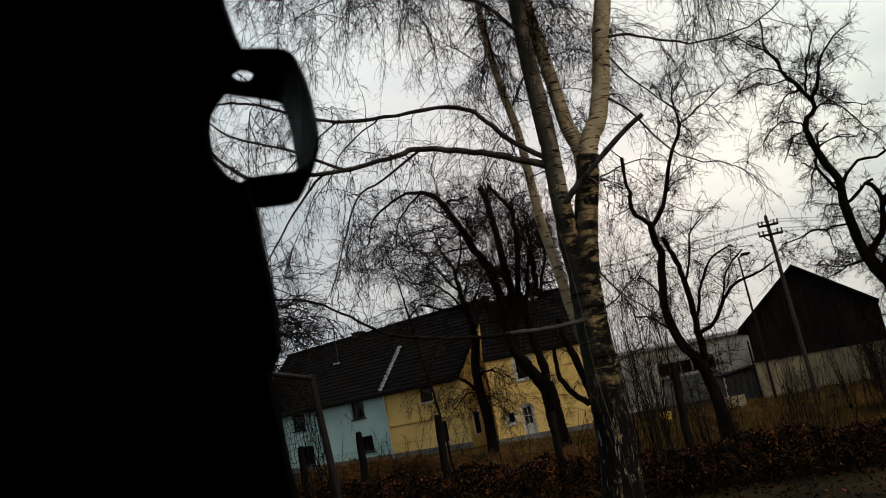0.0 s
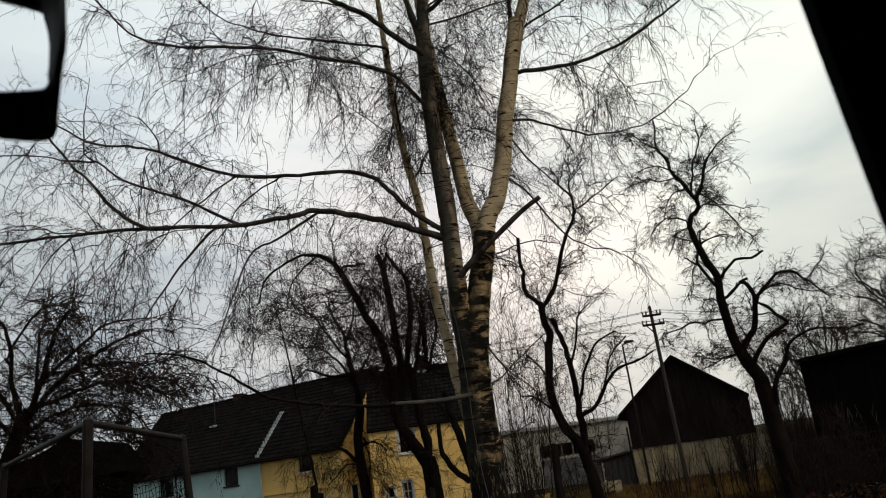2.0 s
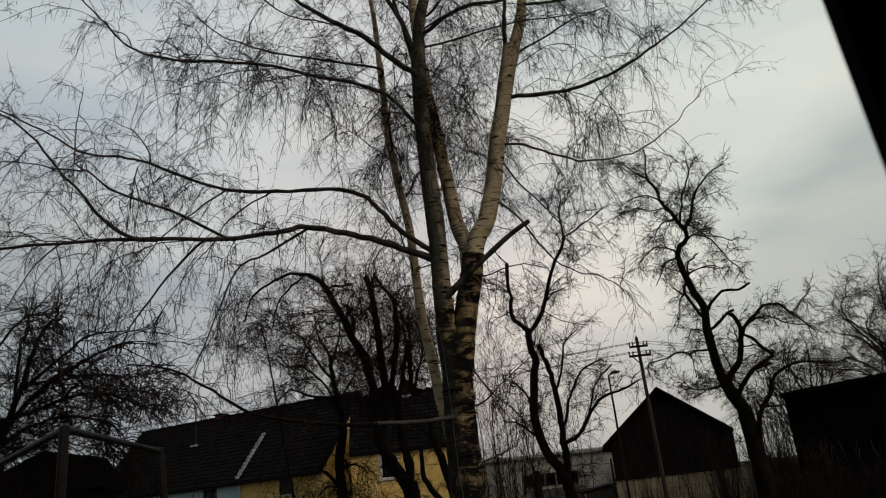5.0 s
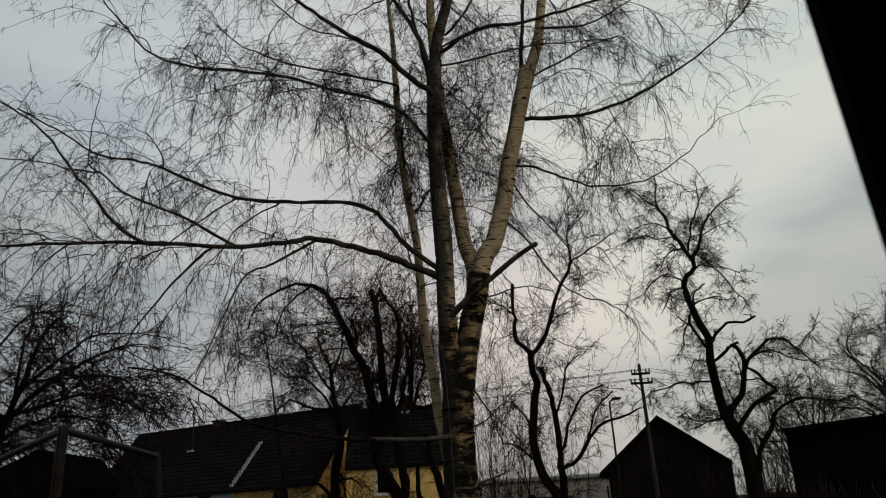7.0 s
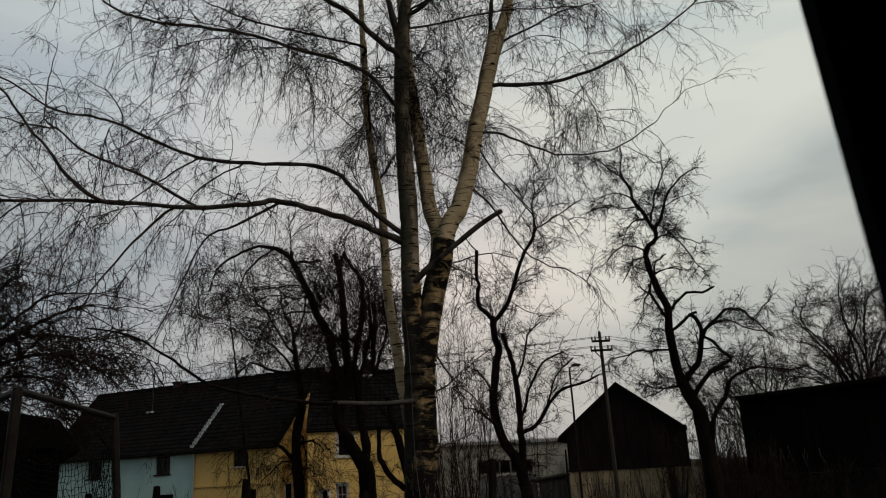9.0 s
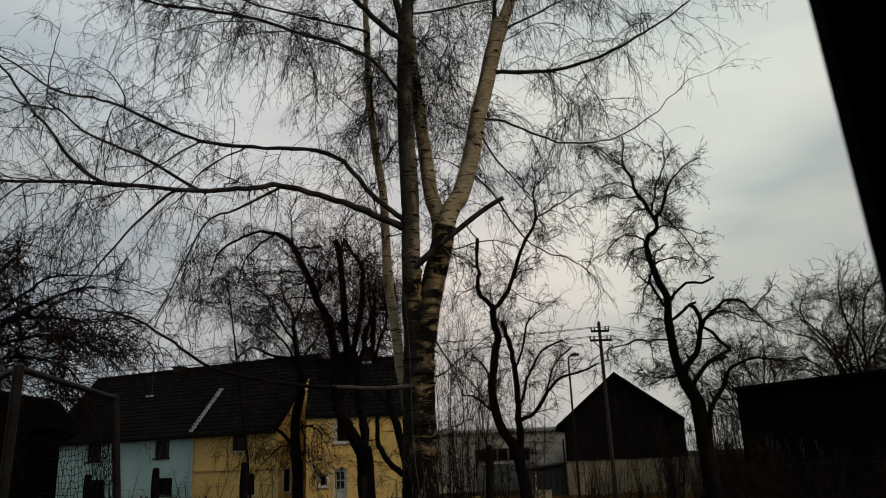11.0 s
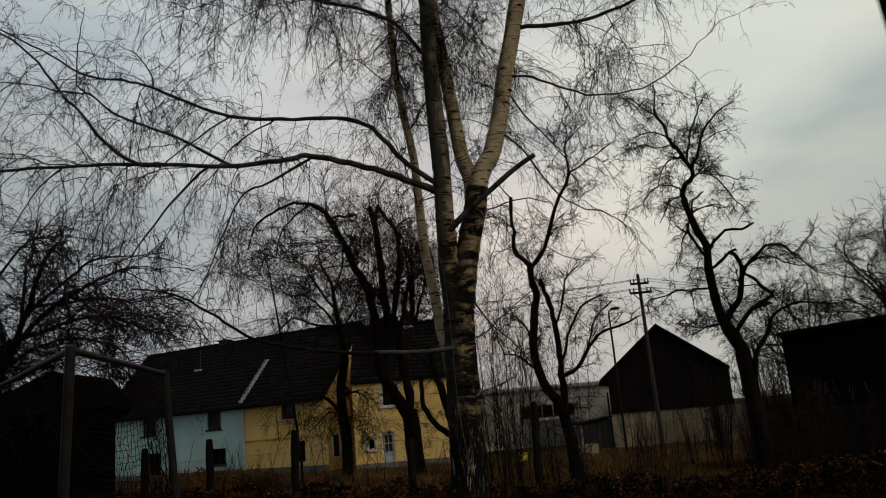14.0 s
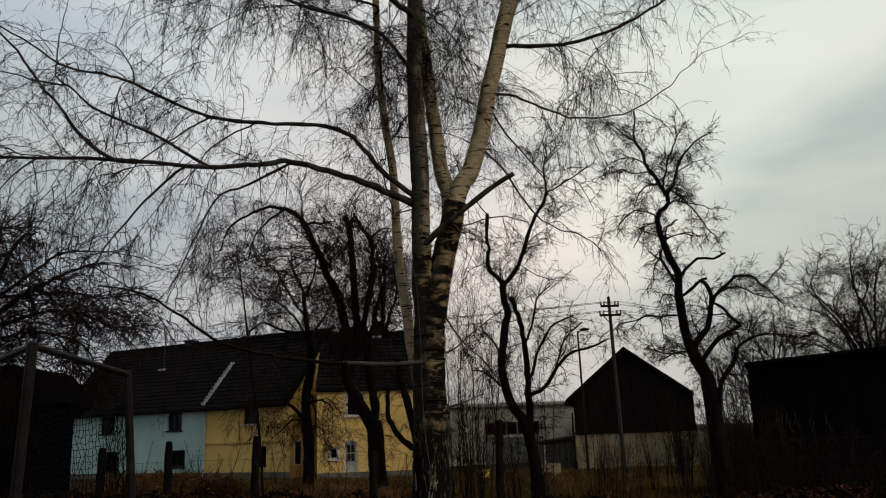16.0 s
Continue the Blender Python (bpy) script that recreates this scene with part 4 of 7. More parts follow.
def build_pole():
    gz = -0.35
    pole = thing("power_pole", (8.88, 36.0, gz), "dark wooden power pole with two crossarms and insulators", "power pole")
    rod("mast", (0.0, 0, -0.3), (-0.1, 0, 7.95), 0.10, MAST, pole, 10, 0.07)
    for z, half in ((7.45, 0.42), (7.03, 0.50)):
        arm = block("crossarm", POST, pole, -half - 0.1, half - 0.1, -0.16, -0.09, z - 0.05, z + 0.05, 0.008)
        for k in (-0.95, -0.6, 0.6, 0.95):
            rod("insulator", (k * half - 0.1, -0.125, z + 0.05), (k * half - 0.1, -0.125, z + 0.22), 0.042, CERAMIC, arm, 8, 0.03)
    rod("brace", (-0.42, -0.13, 6.98), (-0.08, -0.13, 6.6), 0.025, POST, pole, 6)
    lamp = thing("street_lamp", (8.1, 40.0, -0.42), "slim grey street lamp with a flat head", "street lamp")
    rod("mast", (0.0, 0, -0.2), (-0.05, 0, 6.9), 0.07, PIPE, lamp, 8, 0.045)
    rod("arm", (-0.05, 0, 6.85), (0.28, 0, 6.98), 0.035, PIPE, lamp, 8)
    head = bmesh.new()
    bmesh.ops.create_uvsphere(head, u_segments=12, v_segments=8, radius=0.5, matrix=Matrix.Translation((0.3, 0, 6.98)) @ Matrix.Diagonal((0.52, 0.32, 0.16, 1)))
    part("lamp_head", head, PIPE, lamp)
    far_pole = thing("power_pole", (60.0, 62.0, -0.6), "dark wooden power pole with two crossarms and insulators", "power pole")
    rod("mast", (0, 0, -0.3), (0, 0, 8.6), 0.15, POST, far_pole, 10, 0.1)
    block("crossarm", POST, far_pole, -0.7, 0.7, -0.16, -0.09, 8.0, 8.1, 0.008)
    left_pole = thing("power_pole", (-70.0, 50.0, -0.6), "dark wooden power pole with two crossarms and insulators", "power pole")
    rod("mast", (0, 0, -0.3), (0, 0, 9.0), 0.15, POST, left_pole, 10, 0.1)
    block("crossarm", POST, left_pole, -0.7, 0.7, -0.16, -0.09, 8.5, 8.6, 0.008)
    lines = []
    for z, half in ((7.3, 0.42), (6.88, 0.50)):
        for k in (-0.95, -0.6, 0.6, 0.95):
            a = np.array((8.85 + k * half, 35.88, z))
            for end in ((60.0 + k * 0.7, 61.9, 7.7), (-70.0 + k * 0.7, 49.9, 8.2)):
                s = np.linspace(0, 1, 15)[:, None]
                line = a * (1 - s) + np.array(end) * s
                line[:, 2] -= (4 * s * (1 - s) * 1.3)[:, 0]
                lines.append(line)
    wires = thing("overhead_wires", (8.85, 35.88, 7.0), "thin dark overhead wires strung between the poles", "power line")
    for line in lines:
        part("wire", tube_mesh("wire", [(line[None] - np.array((8.85, 35.88, 7.0)), np.full((1, 15), 0.0055), 4)], IRON), IRON, wires)


build_pole()

# ---- the garden: fence, frame, hedge ----


def build_post(x, y, height, lean, group):
    post = thing("fence_post", (x, y, ground_z(x, y) - 0.05), "weathered dark wooden fence post", "fence post", group)
    rng = np.random.default_rng(int(abs(x * 100)))
    line = spline([(0, 0, -0.2), (lean * 0.4, 0, height * 0.5), (lean, 0.01, height)], 10, 0.006, rng)
    r = np.linspace(0.082, 0.07, 10)
    r[-1] = 0.058
    part("post_body", tube_mesh("post_body", [(line[None], r[None], 9)], POST), POST, post)
    bm = bmesh.new()
    bmesh.ops.create_cone(bm, cap_ends=True, segments=9, radius1=0.06, radius2=0.035, depth=0.03, matrix=Matrix.Translation((lean, 0.01, height)))
    part("post_top", bm, POST, post)


def build_fence():
    for x, h, lean in ((-8.9, 1.75, 0.05), (-7.3, 1.7, 0.02), (-5.76, 1.72, 0.0), (-4.55, 1.76, -0.02), (-3.02, 1.82, 0.02), (-0.9, 1.5, 0.03), (1.4, 1.93, 0.05)):
        build_post(x, 15.0, h, lean, "fence posts")
    net = thing("wire_fence", (0, 15.1, 0.0), "rusty wire mesh strung along the fence posts", "wire fence")
    lines = []
    for i in range(-110, 110):
        x = i * 0.085
        for way in (-1, 1):
            lines.append([(x, 0, 0.15), (x + way * 0.62, 0.01, 0.77), (x + way * 1.24, 0, 1.39)])
    part("wire_mesh", tube_mesh("wire_mesh", [(np.array(lines, float), np.full((len(lines), 3), 0.0009), 3)], WIRE), WIRE, net)["kind"] = "stuff"
    for z in (0.2, 0.8, 1.4):
        s = np.linspace(-9.4, 9.4, 40)
        line = np.stack([s, 0 * s, z - 0.02 * np.abs(np.sin(s * 1.5))], 1)
        part("straining_wire", tube_mesh("straining_wire", [(line[None], np.full((1, 40), 0.002), 4)], WIRE), WIRE, net)


def build_goal():
    """A pipe frame with a sagging net."""
    g = thing("net_frame", (-3.0, 6.0, 0.0), "old pipe frame with a sagging garden net", "net frame")
    o = np.array((-3.0, 6.0, 0.0))
    a, b, c, d = np.array((-2.85, 6.0, 2.47)), np.array((-3.08, 8.6, 2.46)), np.array((-5.45, 9.4, 2.48)), np.array((-5.35, 11.2, 2.42))
    for p, q in ((a, b), (a, c)):
        rod("top_bar", p - o, q - o, 0.028, PIPE, g, 9)
    feet = ((a, (-2.93, 6.0, -0.1), 0.038), (b, (-2.86, 8.6, -0.1), 0.04), (c, (-5.6, 9.4, -0.1), 0.04), (d, (-5.4, 11.2, -0.1), 0.04))
    for top, foot, r in feet:
        rod("upright", np.array(foot) - o, top - o + (0, 0, 0.05), r, PIPE, g, 10)
    rng = np.random.default_rng(3)
    rows, cols = 26, 34
    grid = np.zeros((cols, rows, 3))
    for i in range(cols):
        for j in range(rows):
            s, h = i / (cols - 1), j / (rows - 1)
            p = b * (1 - s) + d * s + np.array((0.12, 0, 0)) * (1 - h)
            sag = 0.9 * (1 - h * 0.2) * s * (1 - s) + 0.28 * (1 - s * 0.5)
            grid[i, j] = p - o + (0, 0, -sag - (1 - h) * 1.75) + rng.normal(0, 0.009, 3)
    part("net", tube_mesh("net", [(grid, np.full((cols, rows), 0.004), 3), (grid.transpose(1, 0, 2), np.full((rows, cols), 0.004), 3)], IRON), IRON, g, "dark sagging square-mesh net")["kind"] = "stuff"
    side = np.zeros((16, rows, 3))
    for i in range(16):
        for j in range(rows):
            s, h = i / 15, j / (rows - 1)
            p = (a * 0.25 + b * 0.75) * (1 - s) + b * s
            side[i, j] = p - o + (0.12 * (1 - h), 0, -0.45 * (1 - s * 0.5) - (1 - h) * 1.7) + rng.normal(0, 0.015, 3)
    part("net", tube_mesh("net", [(side, np.full((16, rows), 0.003), 3), (side.transpose(1, 0, 2), np.full((rows, 16), 0.003), 3)], IRON), IRON, g, "dark sagging square-mesh net")["kind"] = "stuff"


def leaves_mesh(name, centres, size, mat, rng, up=0.0):
    """Small folded leaves, two faces each."""
    n = len(centres)
    d = rng.normal(0, 1, (n, 3)) + (0, 0, up)
    d /= np.linalg.norm(d, axis=1, keepdims=True)
    e = np.cross(d, rng.normal(0, 1, (n, 3)))
    e /= np.linalg.norm(e, axis=1, keepdims=True)
    f = np.cross(d, e)
    s = (size * rng.uniform(0.6, 1.3, n))[:, None]
    tip, left, right, root = centres + d * s, centres + e * s * 0.32 + f * s * 0.1, centres - e * s * 0.32 + f * s * 0.1, centres - d * s * 0.8
    v = np.stack([root, right, tip, left], 1).reshape(-1, 3)
    k = np.arange(n)[:, None] * 4
    faces = np.concatenate([k + [0, 1, 2], k + [0, 2, 3]], 1).reshape(-1, 3)
    me = bpy.data.meshes.new(name)
    me.from_pydata(v.tolist(), [], faces.tolist())
    me.materials.append(mat)
    return me


def hedge_top(x):
    pts_x = (-9, -4.1, -2.4, -0.6, 1.0, 2.6, 3.8, 9)
    pts_z = (1.0, 1.0, 0.90, 0.80, 0.66, 0.68, 0.54, 0.9)
    return np.interp(x, pts_x, pts_z)


def build_hedge():
    rng = np.random.default_rng(21)
    hedge = thing("hedge", (0, 12.6, 0.0), "low hedge with withered red-brown leaves", "hedge")
    n = 42000
    x = rng.uniform(-9, 9, n)
    lump = np.array([noise.noise((a * 1.7, 3.0, 0.0)) * 0.16 + noise.noise((a * 5.0, 8.0, 0.0)) * 0.08 for a in x])
    h = rng.random(n) ** 0.6
    z = 0.02 + (hedge_top(x) + lump) * h
    y = rng.normal(0, 0.32, n) * (1.15 - 0.5 * h)
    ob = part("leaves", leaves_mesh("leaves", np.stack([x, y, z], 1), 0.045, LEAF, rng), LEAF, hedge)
    ob["kind"] = "stuff"
    m = 900
    bx = rng.uniform(-9, 9, m)
    base = np.stack([bx, rng.normal(0, 0.2, m), np.zeros(m)], 1)
    top = base + np.stack([rng.normal(0, 0.18, m), rng.normal(0, 0.15, m), (hedge_top(bx)) * rng.uniform(0.8, 1.3, m)], 1)
    lines = np.stack([base, (base + top) / 2 + rng.normal(0, 0.05, (m, 3)), top], 1)
    stems = part("stem", tube_mesh("stem", [(lines, taper(lines, 0.007, 0.002), 4)], TWIG), TWIG, hedge)
    stems["kind"] = "stuff"


def bank_top(x):
    return np.interp(x, (-8.2, -7.0, -6.1, -5.2, -4.3, -3.6, -2.7, -1.8, -0.6, 0.4), (0.5, 1.0, 1.22, 1.2, 1.05, 0.92, 0.76, 0.66, 0.54, 0.3))


def build_heap():
    """A long low bank of dead brush and matted grass behind the hedge."""
    rng = np.random.default_rng(31)
    heap = thing("brush_heap", (-4.0, 18.0, 0.0), "long low heap of brown dead brush and matted dry grass", "brush heap")
    n = 32000
    x, y = rng.uniform(-4.2, 4.2, n), rng.normal(0, 0.6, n)
    lumpy = np.array([0.86 + 0.22 * noise.noise((a * 1.6, b * 1.6, 2.0)) + 0.16 * noise.noise((a * 5, b * 5, 6.0)) for a, b in zip(x, y)])
    high = bank_top(x - 4.0) * lumpy
    z = np.clip(high * np.exp(-y ** 2 / 1.0), 0, 2) * rng.random(n) ** 0.35 + 0.02
    part("litter", leaves_mesh("litter", np.stack([x, y, z], 1), 0.05, BRUSH, rng), BRUSH, heap)["kind"] = "stuff"
    m = 6500
    base = np.stack([rng.uniform(-4.2, 4.2, m), rng.normal(0, 0.45, m), np.zeros(m)], 1)
    base[:, 2] = 0.75 * bank_top(base[:, 0] - 4.0) * np.exp(-base[:, 1] ** 2 / 1.0)
    way = rng.normal(0, 0.5, (m, 3)) * (1, 1, 0.3) + (0, 0, 0.6)
    size = rng.uniform(0.15, 0.42, (m, 1))
    lines = np.stack([base, base + way * size * 0.6, base + way * size + rng.normal(0, 0.03, (m, 3)) - (0, 0, 0.04)], 1)
    part("dry_grass", tube_mesh("dry_grass", [(lines, taper(lines, 0.006, 0.003), 3)], BRUSH), BRUSH, heap)["kind"] = "stuff"
    m = 160
    base = np.stack([rng.uniform(-4.0, 4.0, m), rng.normal(0, 0.4, m), np.full(m, 0.3)], 1)
    way = rng.normal(0, 0.5, (m, 3)) + (0, 0, 0.9)
    lines = np.stack([base, base + way * 0.4, base + way * 0.7 + rng.normal(0, 0.1, (m, 3))], 1)
    part("stick", tube_mesh("stick", [(lines, taper(lines, 0.010, 0.004), 4)], TWIG), TWIG, heap)["kind"] = "stuff"


def build_grass():
    rng = np.random.default_rng(41)
    n = 45000
    y = 12.8 + 30 * rng.random(n) ** 1.4
    x = rng.uniform(-0.32, 0.42, n) * y
    clump = np.array([noise.noise((a * 0.8, b * 0.8, 7.0)) for a, b in zip(x, y)])
    size = 0.10 + 0.16 * np.clip(clump + 0.4, 0, 1)
    z = np.array([ground_z(a, b) for a, b in zip(x, y)])
    lean = rng.normal(0, 0.35, (n, 2))
    w = 0.006 + 0.0006 * y
    base = np.stack([x, y, z - 0.01], 1)
    side = np.stack([w, np.zeros(n), np.zeros(n)], 1)
    tip = base + np.stack([lean[:, 0] * size, lean[:, 1] * size, size * 1.2], 1)
    v = np.stack([base - side, base + side, tip], 1).reshape(-1, 3)
    me = mesh_from("grass", v.tolist(), (np.arange(n)[:, None] * 3 + [0, 1, 2]).tolist(), GRASS)
    tagged(new("grass", me), "dry yellow-brown winter grass blades", "grass", kind="stuff")
    litter = 7000
    c = np.stack([rng.uniform(-7, 9, litter), rng.uniform(4, 12.5, litter), np.zeros(litter)], 1)
    c[:, 2] = [ground_z(a, b) + 0.02 for a, b in c[:, :2]]
    tagged(new("fallen_leaves", leaves_mesh("fallen_leaves", c, 0.05, LEAF, rng)), "fallen brown leaves scattered on the garden ground", "leaves", kind="stuff")


build_fence()
build_goal()
build_hedge()
build_heap()
build_grass()

# ---- trees ----


def build_birch():
    t = Tree("birch", (0.06, 11.0, 0.0), "tall bare birch with several pale banded stems and hanging twigs", 101)
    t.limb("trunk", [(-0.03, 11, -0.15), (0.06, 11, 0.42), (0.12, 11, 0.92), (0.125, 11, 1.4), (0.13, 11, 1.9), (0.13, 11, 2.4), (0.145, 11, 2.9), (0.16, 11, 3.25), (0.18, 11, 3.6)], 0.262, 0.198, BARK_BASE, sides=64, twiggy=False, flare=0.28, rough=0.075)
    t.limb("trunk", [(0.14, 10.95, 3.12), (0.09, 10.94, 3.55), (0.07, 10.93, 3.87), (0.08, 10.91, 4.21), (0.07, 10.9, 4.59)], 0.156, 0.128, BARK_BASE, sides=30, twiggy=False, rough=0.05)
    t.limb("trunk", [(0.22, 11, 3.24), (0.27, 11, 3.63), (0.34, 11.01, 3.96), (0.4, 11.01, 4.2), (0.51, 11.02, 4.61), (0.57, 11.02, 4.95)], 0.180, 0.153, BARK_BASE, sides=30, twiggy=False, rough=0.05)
    t.limb("stem", [(0.07, 10.9, 4.18), (0.08, 10.9, 4.81), (0.09, 10.89, 5.43), (0.07, 10.89, 6), (0.05, 10.89, 6.58), (0.05, 10.89, 7.18), (0.07, 10.88, 7.83), (0.08, 10.88, 8.25)], 0.132, 0.104, BARK_SHADED, sides=24, twiggy=False, rough=0.02)
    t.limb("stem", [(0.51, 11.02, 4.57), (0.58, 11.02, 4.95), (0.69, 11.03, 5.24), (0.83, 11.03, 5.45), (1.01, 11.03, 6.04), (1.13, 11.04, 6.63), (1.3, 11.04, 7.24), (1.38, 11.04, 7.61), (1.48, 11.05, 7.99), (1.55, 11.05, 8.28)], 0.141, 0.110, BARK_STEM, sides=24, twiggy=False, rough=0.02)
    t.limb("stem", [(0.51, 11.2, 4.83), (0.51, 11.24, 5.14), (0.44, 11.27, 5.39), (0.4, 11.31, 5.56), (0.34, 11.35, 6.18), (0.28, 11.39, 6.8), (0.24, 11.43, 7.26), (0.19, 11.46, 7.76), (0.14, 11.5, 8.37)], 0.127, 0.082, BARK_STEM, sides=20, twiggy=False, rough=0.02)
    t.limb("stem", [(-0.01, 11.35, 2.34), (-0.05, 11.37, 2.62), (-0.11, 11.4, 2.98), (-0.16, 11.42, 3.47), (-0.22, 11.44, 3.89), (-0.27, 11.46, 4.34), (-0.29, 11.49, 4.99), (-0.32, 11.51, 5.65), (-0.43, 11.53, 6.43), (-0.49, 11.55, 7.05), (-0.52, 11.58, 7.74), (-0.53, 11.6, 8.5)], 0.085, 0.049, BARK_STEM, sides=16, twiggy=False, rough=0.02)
    t.limb("stem", [(0.08, 10.9, 5.23), (0.05, 10.88, 6.56), (0.09, 10.87, 7.79), (0.16, 10.85, 8.68), (0.4, 10.83, 9.59), (0.6, 10.82, 10.91), (0.82, 10.8, 12.56)], 0.127, 0.053, BARK_SHADED, sides=20, twiggy=False, rough=0.02)
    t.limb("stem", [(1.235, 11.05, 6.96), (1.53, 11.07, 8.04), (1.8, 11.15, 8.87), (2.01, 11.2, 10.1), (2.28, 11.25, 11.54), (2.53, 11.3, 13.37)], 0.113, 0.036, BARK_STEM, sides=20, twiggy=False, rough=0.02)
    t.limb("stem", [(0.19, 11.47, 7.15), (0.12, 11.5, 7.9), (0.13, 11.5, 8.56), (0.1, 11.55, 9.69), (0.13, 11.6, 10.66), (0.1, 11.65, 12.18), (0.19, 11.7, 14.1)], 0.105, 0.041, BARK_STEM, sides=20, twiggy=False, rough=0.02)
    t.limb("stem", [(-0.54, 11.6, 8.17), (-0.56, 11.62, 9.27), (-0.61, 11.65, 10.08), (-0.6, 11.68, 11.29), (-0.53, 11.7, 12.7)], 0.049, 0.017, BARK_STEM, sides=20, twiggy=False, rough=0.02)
    t.limb("branch", [(-0.02, 10.9, 4.91), (-0.57, 10.74, 5.14), (-0.94, 10.58, 5.24), (-1.65, 10.41, 5.41), (-2.05, 10.25, 5.33), (-2.77, 10.09, 5.26), (-3.95, 9.93, 5.34), (-4.8, 9.76, 5.32), (-5.95, 9.6, 5.28)], 0.058, 0.017, LIMB, wobble=0.006, twiggy=0.55, flare=0.7)
    t.limb("branch", [(-3.9, 9.9, 5.33), (-4.31, 9.8, 5.67), (-4.53, 9.7, 6), (-4.74, 9.6, 6.25), (-5.07, 9.5, 6.75), (-5.47, 9.4, 7.09), (-5.93, 9.3, 7.36)], 0.028, 0.010, LIMB, wobble=0.006, twiggy=0.9, flare=0.7)
    t.limb("branch", [(-2.7, 10.1, 5.27), (-3.28, 10.06, 5.63), (-3.72, 10.01, 5.85), (-4.2, 9.97, 6.08), (-4.49, 9.93, 6.35), (-4.67, 9.89, 6.49), (-4.67, 9.84, 6.8), (-4.64, 9.82, 7.15), (-4.56, 9.8, 7.59)], 0.025, 0.004, LIMB, wobble=0.006, twiggy=0.55, flare=0.7)
    t.limb("branch", [(-4.59, 9.9, 6.38), (-4.93, 9.83, 6.42), (-5.28, 9.77, 6.51), (-5.99, 9.7, 6.6)], 0.014, 0.007, LIMB, wobble=0.006, twiggy=0.9, flare=0.7)
    t.limb("branch", [(-0.05, 10.9, 5.06), (-0.44, 10.86, 5.38), (-0.7, 10.82, 5.72), (-0.92, 10.78, 5.94), (-1.31, 10.73, 6.06), (-2.12, 10.69, 6.1), (-2.67, 10.65, 6.16), (-3.14, 10.61, 6.29), (-3.89, 10.57, 6.68), (-4.23, 10.52, 6.79), (-4.86, 10.48, 6.94), (-5.42, 10.44, 7.32), (-6.06, 10.4, 7.71)], 0.042, 0.011, LIMB, wobble=0.006, twiggy=0.9, flare=0.7)
    t.limb("branch", [(-3.92, 10.6, 6.7), (-3.96, 10.6, 6.93), (-4.09, 10.6, 7.15), (-4.22, 10.6, 7.31)], 0.013, 0.007, LIMB, wobble=0.006, twiggy=0.9, flare=0.7)
    t.limb("branch", [(-1.76, 10.6, 5.43), (-2.28, 10.56, 5.15), (-2.67, 10.52, 4.97), (-2.9, 10.48, 4.53), (-3.05, 10.44, 4.14), (-3.27, 10.4, 3.62)], 0.022, 0.007, LIMB, wobble=0.006, twiggy=0.55, flare=0.7)
    t.limb("branch", [(-3.04, 10.1, 5.26), (-3.45, 10.07, 4.86), (-3.74, 10.05, 4.5), (-3.95, 10.02, 4.2), (-4.12, 10, 3.77)], 0.021, 0.007, LIMB, wobble=0.006, twiggy=0.55, flare=0.7)
    t.limb("branch", [(-2.28, 10.7, 6.08), (-2.76, 10.67, 5.81), (-3, 10.63, 5.48), (-3.16, 10.6, 5.15)], 0.015, 0.006, LIMB, wobble=0.006, twiggy=0.55, flare=0.7)
    t.limb("branch", [(-2.86, 10.6, 6.17), (-3.36, 10.53, 5.81), (-3.74, 10.47, 5.49), (-4.02, 10.4, 5.09)], 0.015, 0.006, LIMB, wobble=0.006, twiggy=0.55, flare=0.7)
    t.limb("branch", [(-4.82, 9.8, 5.32), (-5.09, 9.77, 5.07), (-5.28, 9.73, 4.77), (-5.47, 9.7, 4.41)], 0.014, 0.005, LIMB, wobble=0.006, twiggy=0.55, flare=0.7)
    t.limb("branch", [(-0.93, 10.4, 2.66), (-1.49, 10.27, 2.7), (-2.04, 10.13, 2.79), (-2.5, 10, 2.95), (-2.96, 9.87, 3.28), (-3.4, 9.73, 3.54), (-3.84, 9.6, 3.61)], 0.027, 0.010, DARK_BARK, wobble=0.01, twiggy=0.55)
    t.limb("branch", [(0.07, 10.8, 2.68), (-0.16, 10.67, 2.65), (-0.49, 10.53, 2.64), (-0.98, 10.39, 2.662)], 0.034, 0.027, DEAD, wobble=0.006, twiggy=False, flare=0.7, label="bare weathered grey branch")
    t.limb("branch", [(0.14, 10.8, 4.31), (0.38, 10.73, 4.51), (0.62, 10.65, 4.7), (1.04, 10.58, 5.01), (1.38, 10.5, 5.2)], 0.053, 0.033, LIMB, wobble=0.005, twiggy=False)
    t.limb("branch", [(1.41, 11, 7.37), (1.86, 11.03, 7.39), (2.41, 11.06, 7.44), (3.09, 11.09, 7.66), (3.71, 11.11, 8.01), (4.27, 11.14, 8.38), (4.86, 11.17, 8.86), (5.5, 11.2, 9.58)], 0.039, 0.008, LIMB, wobble=0.006, twiggy=0.7, flare=0.7)
    t.limb("branch", [(1.24, 11, 6.61), (1.55, 11, 6.55), (1.95, 11, 6.36), (2.35, 11, 6.21), (2.78, 11, 6.2), (3.23, 11, 6.28), (3.85, 11, 6.67), (4.08, 11, 6.93), (4.3, 11, 7.06)], 0.023, 0.004, LIMB, wobble=0.009, twiggy=0.8, flare=0.7)
    t.limb("branch", [(1.16, 11, 6.33), (1.41, 10.97, 5.9), (1.73, 10.93, 5.47), (1.94, 10.9, 5.23)], 0.018, 0.008, LIMB, wobble=0.006, twiggy=0.55, flare=0.7)
